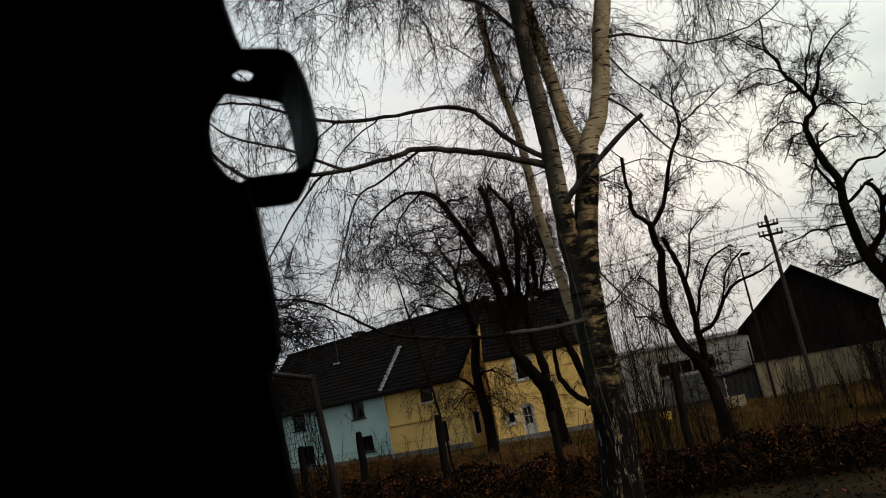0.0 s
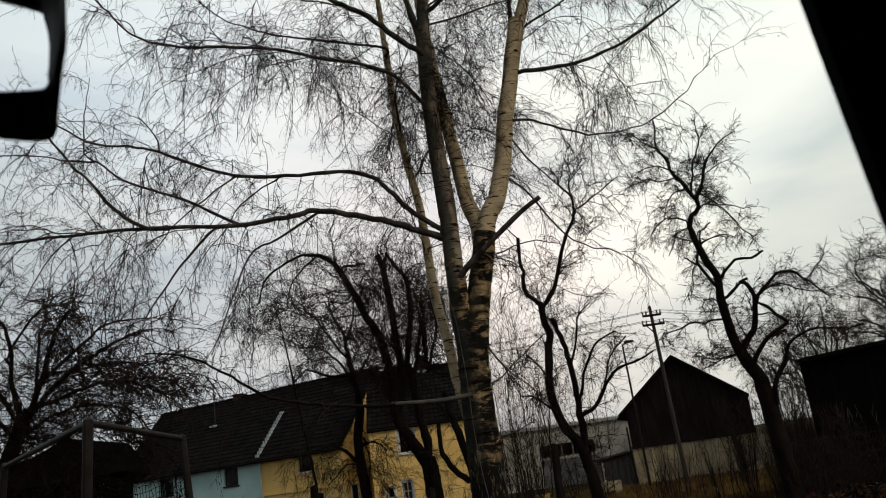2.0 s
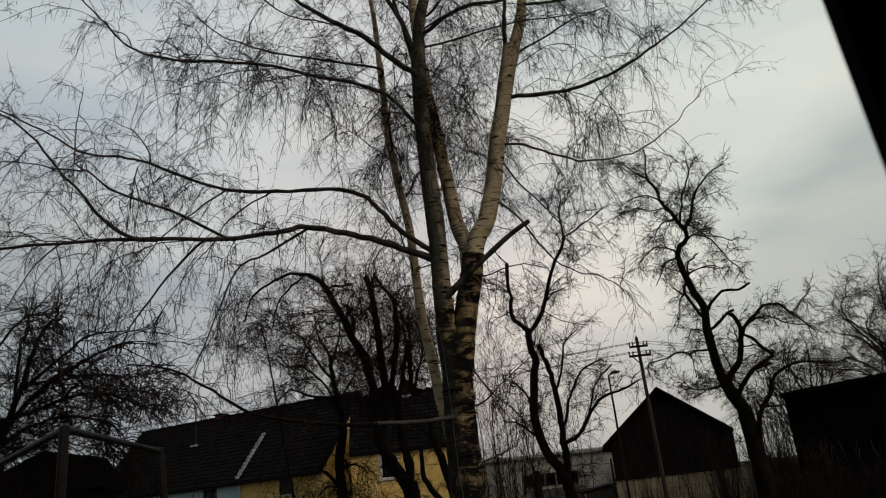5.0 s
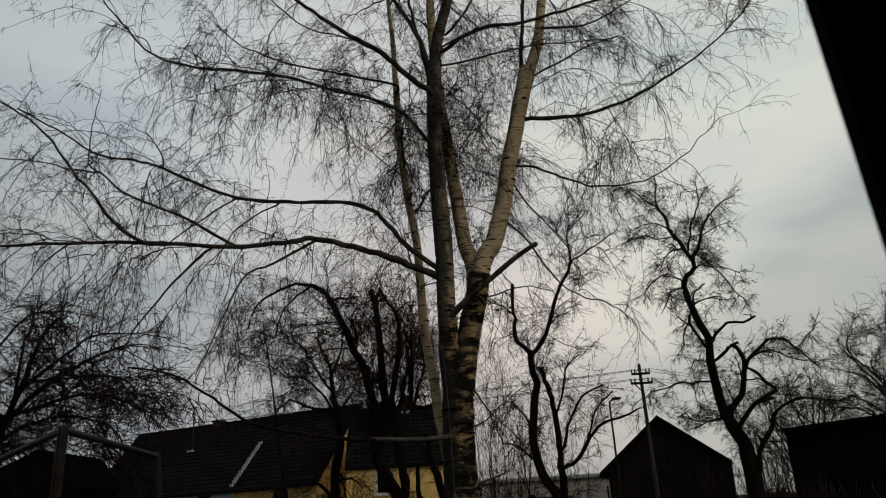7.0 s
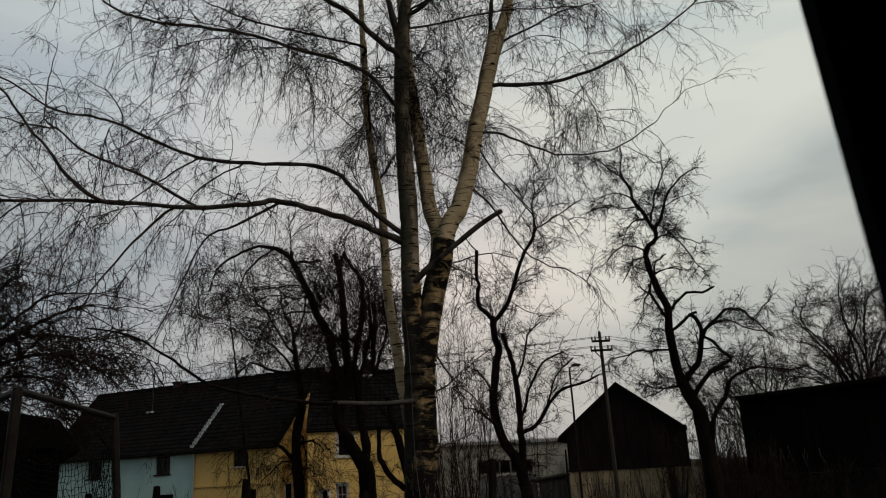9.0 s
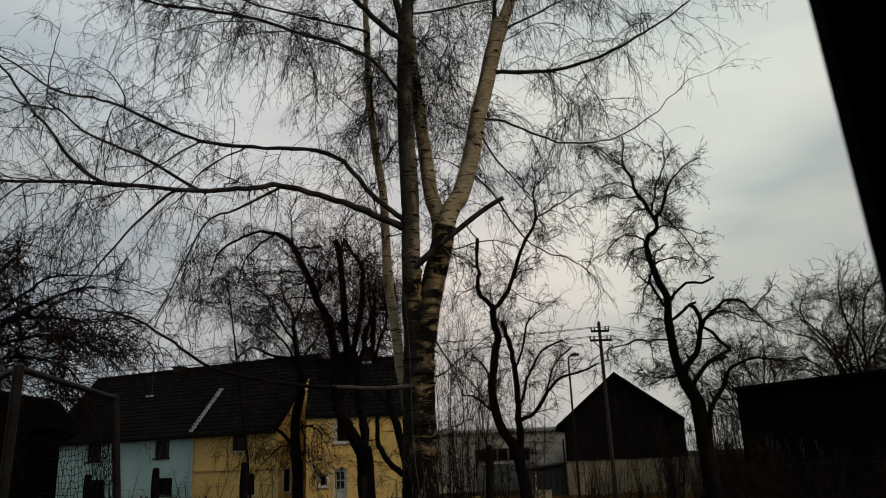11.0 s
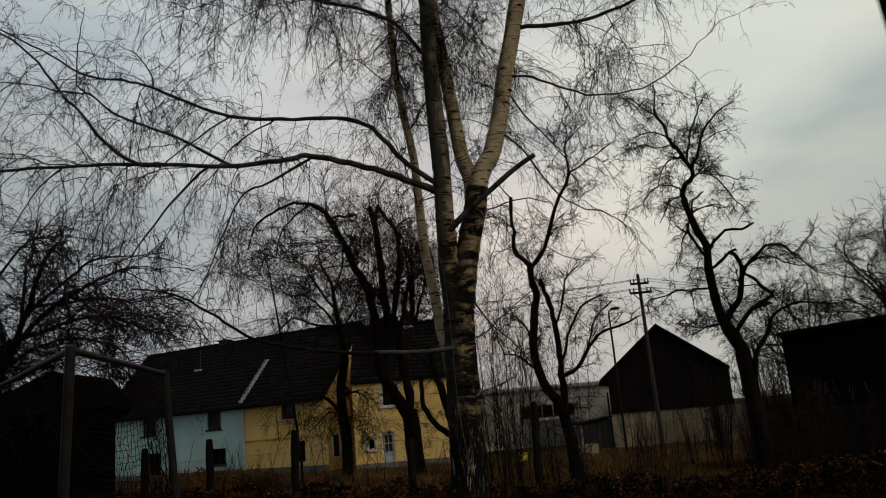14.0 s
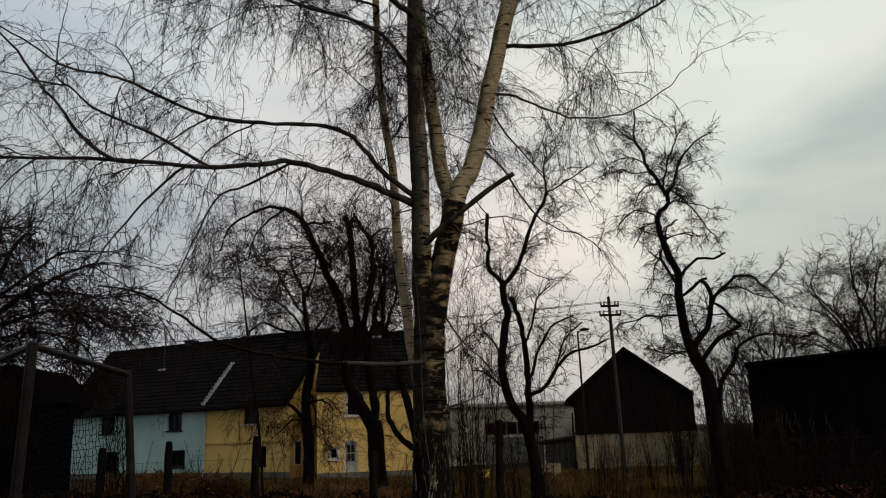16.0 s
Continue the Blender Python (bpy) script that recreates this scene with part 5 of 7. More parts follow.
    t.limb("branch", [(1.04, 11, 5.73), (1.31, 10.97, 5.39), (1.51, 10.93, 5.02), (1.72, 10.9, 4.7), (2.01, 10.87, 4.5), (2.38, 10.83, 4.35), (2.43, 10.78, 4.3), (2.6, 10.75, 4.1), (2.7, 10.75, 3.88)], 0.018, 0.003, LIMB, wobble=0.012, twiggy=0.4, flare=0.7)
    t.limb("branch", [(0.38, 11, 4.53), (0.79, 10.93, 4.61), (1.19, 10.87, 4.69), (1.58, 10.8, 4.58)], 0.016, 0.006, LIMB, wobble=0.006, twiggy=0.55, flare=0.7)
    t.limb("branch", [(0.43, 11, 2.83), (0.67, 10.93, 3), (0.91, 10.87, 3.18), (1.2, 10.8, 3.38)], 0.016, 0.006, LIMB, wobble=0.006, twiggy=0.55, flare=0.7)
    t.limb("branch", [(0.35, 10.9, 3.33), (0.58, 10.83, 2.96), (0.86, 10.77, 2.67), (1.06, 10.7, 2.39)], 0.017, 0.006, LIMB, wobble=0.006, twiggy=0.55, flare=0.7)
    t.limb("branch", [(0.21, 11, 2), (0.6, 10.9, 2.13), (0.83, 10.8, 2.22)], 0.016, 0.008, LIMB, wobble=0.006, twiggy=0.55, flare=0.7)
    t.limb("branch", [(0.06, 10.8, 7.78), (-0.33, 10.73, 8.11), (-0.64, 10.65, 8.41), (-1.13, 10.57, 8.73), (-1.45, 10.5, 8.93), (-1.85, 10.42, 9.23), (-2.25, 10.35, 9.54), (-2.73, 10.28, 9.97), (-3.3, 10.2, 10.36)], 0.050, 0.014, LIMB, wobble=0.006, twiggy=0.9, flare=0.7)
    t.limb("branch", [(-0.06, 10.8, 7), (-0.4, 10.73, 7.44), (-0.8, 10.65, 7.65), (-1.53, 10.58, 7.87), (-2.02, 10.51, 8.02), (-2.83, 10.44, 8.16), (-3.3, 10.36, 8.18), (-3.77, 10.29, 8.27), (-4.15, 10.22, 8.47), (-4.46, 10.15, 8.85), (-4.76, 10.07, 9.23), (-5.16, 10, 9.83)], 0.034, 0.009, LIMB, wobble=0.006, twiggy=0.9, flare=0.7)
    t.limb("branch", [(-0.55, 11.4, 8.33), (-1.18, 11.43, 8.53), (-1.82, 11.47, 8.74), (-2.28, 11.5, 8.88), (-2.75, 11.53, 9.12), (-3.12, 11.57, 9.35), (-3.59, 11.6, 9.82)], 0.024, 0.008, LIMB, wobble=0.006, twiggy=0.9, flare=0.7)
    t.limb("branch", [(0.06, 10.9, 7.76), (-0.02, 10.85, 8.5), (-0.17, 10.8, 8.9), (-0.39, 10.75, 9.32), (-0.82, 10.7, 10.04), (-1.16, 10.65, 10.77), (-1.46, 10.6, 11.69)], 0.050, 0.019, LIMB, wobble=0.006, twiggy=0.9, flare=0.7)
    t.limb("branch", [(0.01, 10.9, 8.12), (-0.16, 10.98, 9.12), (-0.28, 11.05, 9.84), (-0.31, 11.12, 10.58), (-0.39, 11.2, 11.85)], 0.031, 0.012, LIMB, wobble=0.006, twiggy=0.9, flare=0.7)
    t.limb("branch", [(0.29, 10.8, 8.55), (0.62, 10.76, 8.77), (1.09, 10.71, 8.89), (1.44, 10.67, 8.86), (2.09, 10.63, 9.01), (2.85, 10.59, 9.2), (3.43, 10.54, 9.41), (4.04, 10.5, 9.74)], 0.038, 0.011, LIMB, wobble=0.006, twiggy=0.9, flare=0.7)
    t.limb("branch", [(1.82, 11.1, 9.03), (2.34, 11.15, 9.07), (2.74, 11.2, 9.16), (3.29, 11.25, 9.51), (3.84, 11.3, 9.82)], 0.024, 0.008, LIMB, wobble=0.006, twiggy=0.9, flare=0.7)
    t.limb("branch", [(0.39, 10.8, 8.88), (0.75, 10.73, 9.37), (1.03, 10.67, 9.82), (1.42, 10.6, 10.61)], 0.023, 0.011, LIMB, wobble=0.006, twiggy=0.9, flare=0.7)
    t.limb("branch", [(1.45, 11.1, 8.09), (1.55, 11.12, 8.99), (1.68, 11.15, 10.11), (1.79, 11.18, 11.42), (1.86, 11.2, 12.56)], 0.043, 0.016, LIMB, wobble=0.006, twiggy=0.9, flare=0.7)
    t.limb("branch", [(-1.13, 10.6, 8.69), (-1.88, 10.5, 8.93), (-2.43, 10.4, 9.45), (-2.83, 10.3, 9.74)], 0.015, 0.007, LIMB, wobble=0.006, twiggy=0.9, flare=0.7)
    t.limb("branch", [(0.42, 10.9, 9.53), (-0.13, 10.73, 10.14), (-0.79, 10.57, 10.65), (-1.65, 10.4, 10.96)], 0.027, 0.011, LIMB, wobble=0.006, twiggy=0.9, flare=0.7)
    t.limb("branch", [(2.03, 11.2, 10.1), (2.71, 11.27, 10.65), (3.48, 11.33, 10.96), (4.31, 11.4, 11.03)], 0.024, 0.008, LIMB, wobble=0.006, twiggy=0.9, flare=0.7)
    t.limb("branch", [(2.14, 11.2, 10.79), (1.75, 11.1, 11.48), (1.22, 11, 11.95)], 0.020, 0.008, LIMB, wobble=0.006, twiggy=0.9, flare=0.7)
    t.limb("branch", [(0.13, 11.6, 10.3), (-0.38, 11.67, 11.5), (-1.02, 11.73, 12.41), (-1.7, 11.8, 13.35)], 0.025, 0.008, LIMB, wobble=0.006, twiggy=0.9, flare=0.7)
    # more branches along the upper stems
    for points, count in (
            ([(0.05, 10.88, 6.3), (0.12, 10.86, 8.2), (0.4, 10.83, 9.6), (0.82, 10.8, 12.5)], 5),
            ([(1.2, 11.05, 7.0), (1.8, 11.15, 8.87), (2.5, 11.3, 13.3)], 6),
            ([(0.24, 11.4, 7.0), (0.1, 11.55, 9.7), (0.19, 11.7, 14.0)], 5),
            ([(-0.3, 11.46, 5.0), (-0.5, 11.56, 7.5), (-0.55, 11.7, 12.6)], 9)):
        t.side_limbs(points, count, (1.2, 3.4), 0.3, 0.05, LIMB)
    for points, count in (
            ([(0.59, 11.6, 4.94), (0.88, 11.7, 5.78), (1.38, 11.8, 7.48)], 5),
            ([(0.05, 11.6, 4.2), (0.02, 11.7, 5.5), (0.02, 11.8, 6.9)], 4),
            ([(0.47, 11.5, 5.7), (0.24, 11.6, 6.9)], 3),
            ([(0.3, 11.45, 6.6), (0.15, 11.5, 8.2)], 3),
            ([(0.95, 11.1, 6.0), (1.4, 11.1, 7.8)], 2)):
        t.side_limbs(points, count, (0.7, 1.8), 0.5, 0.07, LIMB, 0.011, 0.004)
    # slender branches that sweep out and droop in the upper left of the crown
    for points, count in (
            ([(0.0, 10.9, 5.6), (0.0, 10.88, 6.8), (0.05, 10.86, 8.2)], 6),
            ([(-0.3, 11.46, 4.8), (-0.5, 11.55, 6.6), (-0.55, 11.62, 8.6)], 8),
            ([(-0.57, 10.74, 7.5), (-1.3, 10.6, 7.8), (-2.4, 10.45, 8.1)], 5)):
        t.side_limbs(points, count, (0.9, 2.6), 0.15, 0.08, LIMB, 0.010, 0.004, 0.0)
    # short branches that rise near the ends of the long limbs
    for points, count in (
            ([(-2.8, 10.44, 8.16), (-3.8, 10.3, 8.3), (-5.1, 10, 9.7)], 7),
            ([(-1.9, 10.42, 9.25), (-3.3, 10.2, 10.36)], 7),
            ([(-0.55, 11.4, 8.33), (-1.82, 11.47, 8.74), (-3.1, 11.57, 9.35)], 5),
            ([(3.7, 11.11, 8.0), (4.86, 11.17, 8.86), (5.3, 11.2, 9.3)], 5)):
        t.side_limbs(points, count, (0.5, 1.3), 0.6, 0.03, LIMB, 0.009, 0.004, 0.0, 0.6)
    # long shoots that hang from the upper limbs
    for points, count in (
            ([(-0.6, 10.7, 7.55), (-1.3, 10.6, 7.82), (-2.2, 10.5, 8.05)], 3),
            ([(1.86, 11.03, 7.39), (3.09, 11.09, 7.66), (3.7, 11.11, 8.0)], 6),
            ([(1.62, 10.7, 8.9), (2.85, 10.59, 9.2), (4.04, 10.5, 9.74)], 4),
            ([(-3.2, 10.6, 6.3), (-4.4, 10.5, 6.85), (-5.6, 10.42, 7.4)], 4),
            ([(-1.2, 10.5, 5.5), (-2.6, 10.3, 5.35), (-3.9, 10.0, 5.3), (-5.4, 9.75, 5.45)], 8)):
        t.side_limbs(points, count, (0.8, 1.7), -0.3, 0.10, LIMB, 0.008, 0.004, 0.05)
    t.twigs([
        (5.8, (0.25, 1.9), 0.15, 0.125, 12, 0.0058, 0.0026, 4),
        (7, (0.12, 0.8), 0.0, 0.14, 8, 0.0032, 0.0018, 3),
        (5, (0.05, 0.22), -0.1, 0.08, 4, 0.0022, 0.0015, 3),
    ], TWIG, "fine dark hanging twigs", 0.115, catkins=0.2)
    # dark eye-shaped scars where branches have dropped
    for points, r0, r1, count in (
            ([(0.07, 10.9, 4.3), (0.08, 10.9, 4.81), (0.09, 10.89, 5.43), (0.07, 10.89, 6), (0.05, 10.89, 6.58), (0.05, 10.89, 7.18), (0.07, 10.88, 7.83), (0.08, 10.88, 8.25)], 0.133, 0.106, 15),
            ([(0.58, 11.02, 4.95), (0.69, 11.03, 5.24), (0.83, 11.03, 5.45), (1.01, 11.03, 6.04), (1.13, 11.04, 6.63), (1.3, 11.04, 7.24), (1.38, 11.04, 7.61), (1.48, 11.05, 7.99)], 0.139, 0.112, 12),
            ([(0.51, 11.24, 5.14), (0.44, 11.27, 5.39), (0.4, 11.31, 5.56), (0.34, 11.35, 6.18), (0.28, 11.39, 6.8), (0.24, 11.43, 7.26), (0.19, 11.46, 7.76)], 0.124, 0.090, 12),
            ([(-0.05, 11.37, 2.62), (-0.11, 11.4, 2.98), (-0.16, 11.42, 3.47), (-0.22, 11.44, 3.89), (-0.27, 11.46, 4.34), (-0.29, 11.49, 4.99), (-0.32, 11.51, 5.65), (-0.43, 11.53, 6.43), (-0.49, 11.55, 7.05)], 0.084, 0.058, 20),
            ([(0.13, 11, 1.9), (0.13, 11, 2.4), (0.145, 11, 2.9), (0.16, 11, 3.25)], 0.245, 0.218, 7)):
        t.scars(points, r0, r1, count)


def build_apple():
    t = Tree("fruit_tree", (2.6, 17.0, 0.0), "bare dark forked fruit tree with a crooked trunk", 102)
    t.limb("trunk", [(2.49, 17, -0.5), (2.41, 17, 0.27), (2.32, 17, 1.17), (2.21, 17, 1.8)], 0.142, 0.112, DARK_BARK, sides=18, flare=0.15, rough=0.12)
    t.limb("trunk", [(2.22, 17, 1.69), (2.13, 17, 1.95), (1.92, 17, 2.26), (1.8, 17, 2.69), (1.75, 17, 3.16), (1.83, 17, 3.64)], 0.106, 0.078, DARK_BARK, sides=16, rough=0.12)
    t.limb("trunk", [(1.82, 17, 3.57), (1.87, 17, 3.95), (1.94, 17, 4.2), (1.87, 17, 4.49), (1.86, 17, 4.84), (1.88, 17, 4.92)], 0.087, 0.062, DARK_BARK, sides=16, rough=0.12)
    t.limb("branch", [(1.88, 17, 4.84), (1.74, 16.97, 4.96), (1.59, 16.93, 5.17), (1.56, 16.9, 5.47), (1.59, 16.87, 5.64), (1.54, 16.83, 5.98), (1.58, 16.8, 6.37)], 0.054, 0.037, DARK_BARK, wobble=0.012)
    t.limb("branch", [(1.86, 17, 4.84), (2.04, 17.01, 4.96), (2.23, 17.03, 5.26), (2.38, 17.04, 5.65), (2.54, 17.06, 6.05), (2.69, 17.07, 6.39), (2.86, 17.09, 6.63), (2.97, 17.1, 6.93)], 0.058, 0.033, DARK_BARK, wobble=0.012)
    t.limb("branch", [(2.97, 17.1, 6.92), (2.95, 17.15, 7.24), (2.96, 17.2, 7.63), (3.05, 17.25, 7.93), (2.97, 17.3, 8.28)], 0.029, 0.011, DARK_BARK, wobble=0.012)
    t.limb("branch", [(2.96, 17.1, 6.9), (3.21, 17.05, 7.02), (3.47, 17, 7.18), (3.83, 16.95, 7.38), (4.04, 16.9, 7.5)], 0.023, 0.008, DARK_BARK, wobble=0.012)
    t.limb("branch", [(3.47, 17, 7.18), (3.68, 16.97, 7.07), (3.82, 16.93, 6.79), (3.96, 16.9, 6.42)], 0.012, 0.006, DARK_BARK, wobble=0.012, twiggy=0.6)
    t.limb("branch", [(2.93, 17.1, 7.25), (2.77, 17.17, 7.48), (2.71, 17.23, 7.79), (2.6, 17.3, 8.1)], 0.019, 0.008, DARK_BARK, wobble=0.012)
    t.limb("branch", [(2.98, 17.2, 7.63), (3.26, 17.3, 7.94), (3.52, 17.4, 8.16)], 0.017, 0.008, DARK_BARK, wobble=0.012)
    t.limb("branch", [(2.34, 17, 5.47), (2.54, 16.95, 5.63), (2.79, 16.9, 5.7)], 0.021, 0.010, DARK_BARK, wobble=0.012)
    t.limb("branch", [(2.25, 17, 5.28), (2.51, 16.95, 5.07), (2.87, 16.9, 4.87), (3.1, 16.85, 4.84)], 0.012, 0.006, DARK_BARK, wobble=0.012, twiggy=0.6)
    t.limb("branch", [(2.97, 17.1, 6.93), (3.15, 17.1, 6.67), (3.08, 17.1, 6.27), (3.27, 17.1, 6.58)], 0.013, 0.006, DARK_BARK, wobble=0.012)
    t.limb("branch", [(1.58, 16.8, 6.32), (1.46, 16.8, 6.52), (1.34, 16.8, 6.69)], 0.016, 0.010, DARK_BARK, wobble=0.012, twiggy=False)
    t.limb("branch", [(1.6, 16.9, 5.64), (1.43, 16.87, 5.81), (1.22, 16.83, 5.94), (1.05, 16.8, 5.96)], 0.014, 0.006, DARK_BARK, wobble=0.012)
    t.limb("branch", [(1.56, 16.9, 5.34), (1.32, 16.9, 5.22), (1.07, 16.9, 5.2)], 0.014, 0.006, DARK_BARK, wobble=0.012)
    t.limb("branch", [(2.38, 17, 5.64), (2.7, 17.07, 5.96), (2.98, 17.13, 6.01), (3.19, 17.2, 6.38)], 0.012, 0.006, DARK_BARK, wobble=0.012)
    t.limb("branch", [(2.28, 17, 1.91), (2.29, 16.96, 2.55), (2.27, 16.92, 3.32), (2.21, 16.88, 3.8), (2.09, 16.84, 4.28), (2.01, 16.8, 4.51)], 0.085, 0.040, DARK_BARK, wobble=0.012)
    t.limb("branch", [(2.29, 17, 2.44), (2.64, 16.94, 2.6), (2.9, 16.88, 3.02), (3.23, 16.82, 3.28), (3.68, 16.76, 3.41), (3.98, 16.7, 3.54)], 0.054, 0.018, DARK_BARK, wobble=0.012)
    t.limb("branch", [(2.36, 17, 2.85), (2.57, 16.93, 3.43), (2.89, 16.87, 3.9), (3.31, 16.8, 4.06)], 0.036, 0.018, DARK_BARK, wobble=0.012)
    t.limb("branch", [(2.27, 16.9, 3.5), (2.48, 16.87, 4.03), (2.56, 16.83, 4.45), (2.87, 16.8, 4.74)], 0.030, 0.015, DARK_BARK, wobble=0.012)
    t.limb("branch", [(2.88, 16.8, 3.02), (3.09, 16.75, 3.57), (3.47, 16.7, 3.92)], 0.024, 0.015, DARK_BARK, wobble=0.012)
    t.limb("branch", [(1.8, 17, 3.16), (1.57, 17.05, 3.66), (1.33, 17.1, 3.79)], 0.030, 0.015, DARK_BARK, wobble=0.012)
    t.limb("branch", [(1.78, 17, 2.57), (1.41, 17.05, 2.94), (1.12, 17.1, 3.01)], 0.030, 0.015, DARK_BARK, wobble=0.012)
    t.twigs([
        (7.0, (0.3, 1.1), 0.4, 0.05, 8, 0.008, 0.004, 4),
        (6, (0.15, 0.6), 0.2, 0.08, 6, 0.0045, 0.003, 3),
        (5, (0.06, 0.2), 0.0, 0.05, 4, 0.0032, 0.002, 3),
    ], TWIG, "fine dark twigs")


def build_crooked():
    t = Tree("fruit_tree", (5.4, 15.0, 0.0), "bare crooked old fruit tree with pruned stubs", 103)
    t.limb("trunk", [(5.47, 15, -0.36), (5.52, 15, 0.42), (5.45, 15, 2.09), (5.42, 15, 2.39), (5.39, 15, 2.62), (5.24, 15, 2.9), (5.13, 15, 3.18), (5.08, 15, 3.41)], 0.175, 0.088, DARK_BARK, sides=22, flare=0.1, rough=0.13)
    t.limb("trunk", [(5.08, 15, 3.37), (5.05, 15, 3.69), (5.03, 15, 3.93), (5.02, 15, 4.17), (5.04, 15, 4.42), (5.04, 15, 4.62), (4.92, 15, 4.87), (4.86, 15, 5.08), (4.8, 15, 5.29), (4.74, 15, 5.54)], 0.090, 0.055, DARK_BARK, sides=18, rough=0.13)
    t.limb("branch", [(4.77, 15, 5.51), (4.74, 15.02, 5.64), (4.81, 15.03, 5.81), (4.98, 15.05, 5.97), (4.99, 15.07, 6.15), (4.9, 15.08, 6.38), (4.8, 15.1, 6.6), (4.66, 15.12, 6.87), (4.61, 15.13, 7.1), (4.48, 15.15, 7.33)], 0.059, 0.028, DARK_BARK, wobble=0.012)
    t.limb("branch", [(4.49, 15.15, 7.31), (4.47, 15.15, 7.46), (4.54, 15.15, 7.77), (4.52, 15.15, 8)], 0.024, 0.012, DARK_BARK, wobble=0.012)
    t.limb("branch", [(4.48, 15.15, 7.33), (4.28, 15.07, 7.48), (4.05, 14.98, 7.63), (3.88, 14.9, 7.69)], 0.020, 0.010, DARK_BARK, wobble=0.012)
    t.limb("branch", [(4.97, 15, 6.11), (5.04, 14.96, 6.27), (5.16, 14.91, 6.44), (5.24, 14.87, 6.73), (5.34, 14.83, 6.93), (5.44, 14.79, 7.05), (5.6, 14.74, 7.2), (5.91, 14.7, 7.34)], 0.035, 0.010, DARK_BARK, wobble=0.012)
    t.limb("branch", [(4.93, 15.1, 6.38), (5.07, 15.14, 6.69), (5.16, 15.18, 7.01), (5.29, 15.22, 7.25), (5.41, 15.26, 7.53), (5.41, 15.3, 7.81)], 0.027, 0.010, DARK_BARK, wobble=0.012)
    t.limb("branch", [(5.18, 14.9, 6.52), (5.25, 14.85, 6.63), (5.56, 14.8, 6.78), (5.78, 14.75, 6.83)], 0.014, 0.006, DARK_BARK, wobble=0.012, twiggy=0.5)
    t.limb("branch", [(4.66, 15.1, 6.84), (4.55, 15.15, 6.95), (4.41, 15.2, 7.04), (4.08, 15.25, 6.98), (3.95, 15.3, 6.91)], 0.018, 0.008, DARK_BARK, wobble=0.012)
    t.limb("branch", [(4.79, 15, 6.52), (4.6, 14.95, 6.62), (4.33, 14.9, 6.59), (4.12, 14.85, 6.66), (3.89, 14.8, 6.57)], 0.016, 0.008, DARK_BARK, wobble=0.012)
    t.limb("branch", [(4.84, 15, 6.39), (4.68, 15.05, 6.39), (4.53, 15.1, 6.33), (4.42, 15.15, 6.11), (4.35, 15.2, 5.91)], 0.020, 0.008, DARK_BARK, wobble=0.012)
    t.limb("branch", [(4.72, 15, 5.7), (4.56, 14.95, 5.81), (4.26, 14.9, 5.81), (4.01, 14.85, 5.63), (3.93, 14.8, 5.52)], 0.020, 0.008, DARK_BARK, wobble=0.012)
    t.limb("branch", [(4.72, 15, 5.59), (4.49, 15.07, 5.57), (4.4, 15.13, 5.34), (4.28, 15.2, 5.15)], 0.018, 0.008, DARK_BARK, wobble=0.012)
    t.limb("branch", [(4.98, 15, 5.95), (5.15, 14.94, 6.03), (5.37, 14.88, 5.91), (5.52, 14.82, 5.65), (5.64, 14.76, 5.38), (5.75, 14.7, 5.24)], 0.021, 0.008, DARK_BARK, wobble=0.012)
    t.limb("branch", [(5.08, 15, 6.3), (5.33, 15.07, 6.1), (5.63, 15.13, 5.98), (5.93, 15.2, 5.89)], 0.016, 0.008, DARK_BARK, wobble=0.012)
    t.limb("branch", [(4.85, 15, 5.21), (4.89, 14.97, 5.45), (5, 14.93, 5.54), (5.11, 14.9, 5.63)], 0.023, 0.014, DARK_BARK, wobble=0.012, twiggy=False)
    t.limb("branch", [(4.88, 15, 5.23), (5.04, 14.93, 5.31), (5.26, 14.87, 5.33), (5.44, 14.8, 5.26)], 0.018, 0.008, DARK_BARK, wobble=0.012, twiggy=0.3)
    t.limb("branch", [(5.09, 15, 4.5), (5.22, 14.97, 4.69), (5.34, 14.93, 4.8), (5.5, 14.9, 4.86), (5.68, 14.87, 4.81), (5.84, 14.83, 4.86), (5.94, 14.8, 4.92)], 0.037, 0.019, DARK_BARK, wobble=0.012, twiggy=False)
    t.limb("branch", [(5.86, 14.83, 4.87), (5.86, 14.83, 4.98)], 0.015, 0.010, DARK_BARK, twiggy=False)
    t.limb("branch", [(5.9, 14.83, 4.89), (5.81, 14.83, 4.96), (5.71, 14.83, 4.96)], 0.010, 0.006, DARK_BARK, twiggy=False)
    t.limb("branch", [(5.19, 14.98, 4.63), (5.19, 14.98, 4.75)], 0.018, 0.010, DARK_BARK, twiggy=False)
    t.limb("branch", [(5.07, 15, 4.14), (5.21, 14.95, 4.23), (5.32, 14.9, 4.32), (5.43, 14.85, 4.4), (5.52, 14.8, 4.43)], 0.035, 0.025, DARK_BARK, wobble=0.012, twiggy=False)
    t.limb("branch", [(5.29, 14.88, 4.3), (5.34, 14.88, 4.4)], 0.015, 0.010, DARK_BARK, twiggy=False)
    t.limb("branch", [(5.18, 15, 3.1), (5.27, 14.97, 3.25), (5.35, 14.94, 3.36), (5.47, 14.92, 3.49), (5.53, 14.89, 3.7), (5.56, 14.86, 3.89), (5.59, 14.83, 4.05), (5.55, 14.81, 4.2), (5.47, 14.78, 4.33), (5.35, 14.75, 4.38)], 0.070, 0.033, DARK_BARK, sides=14, rough=0.10)
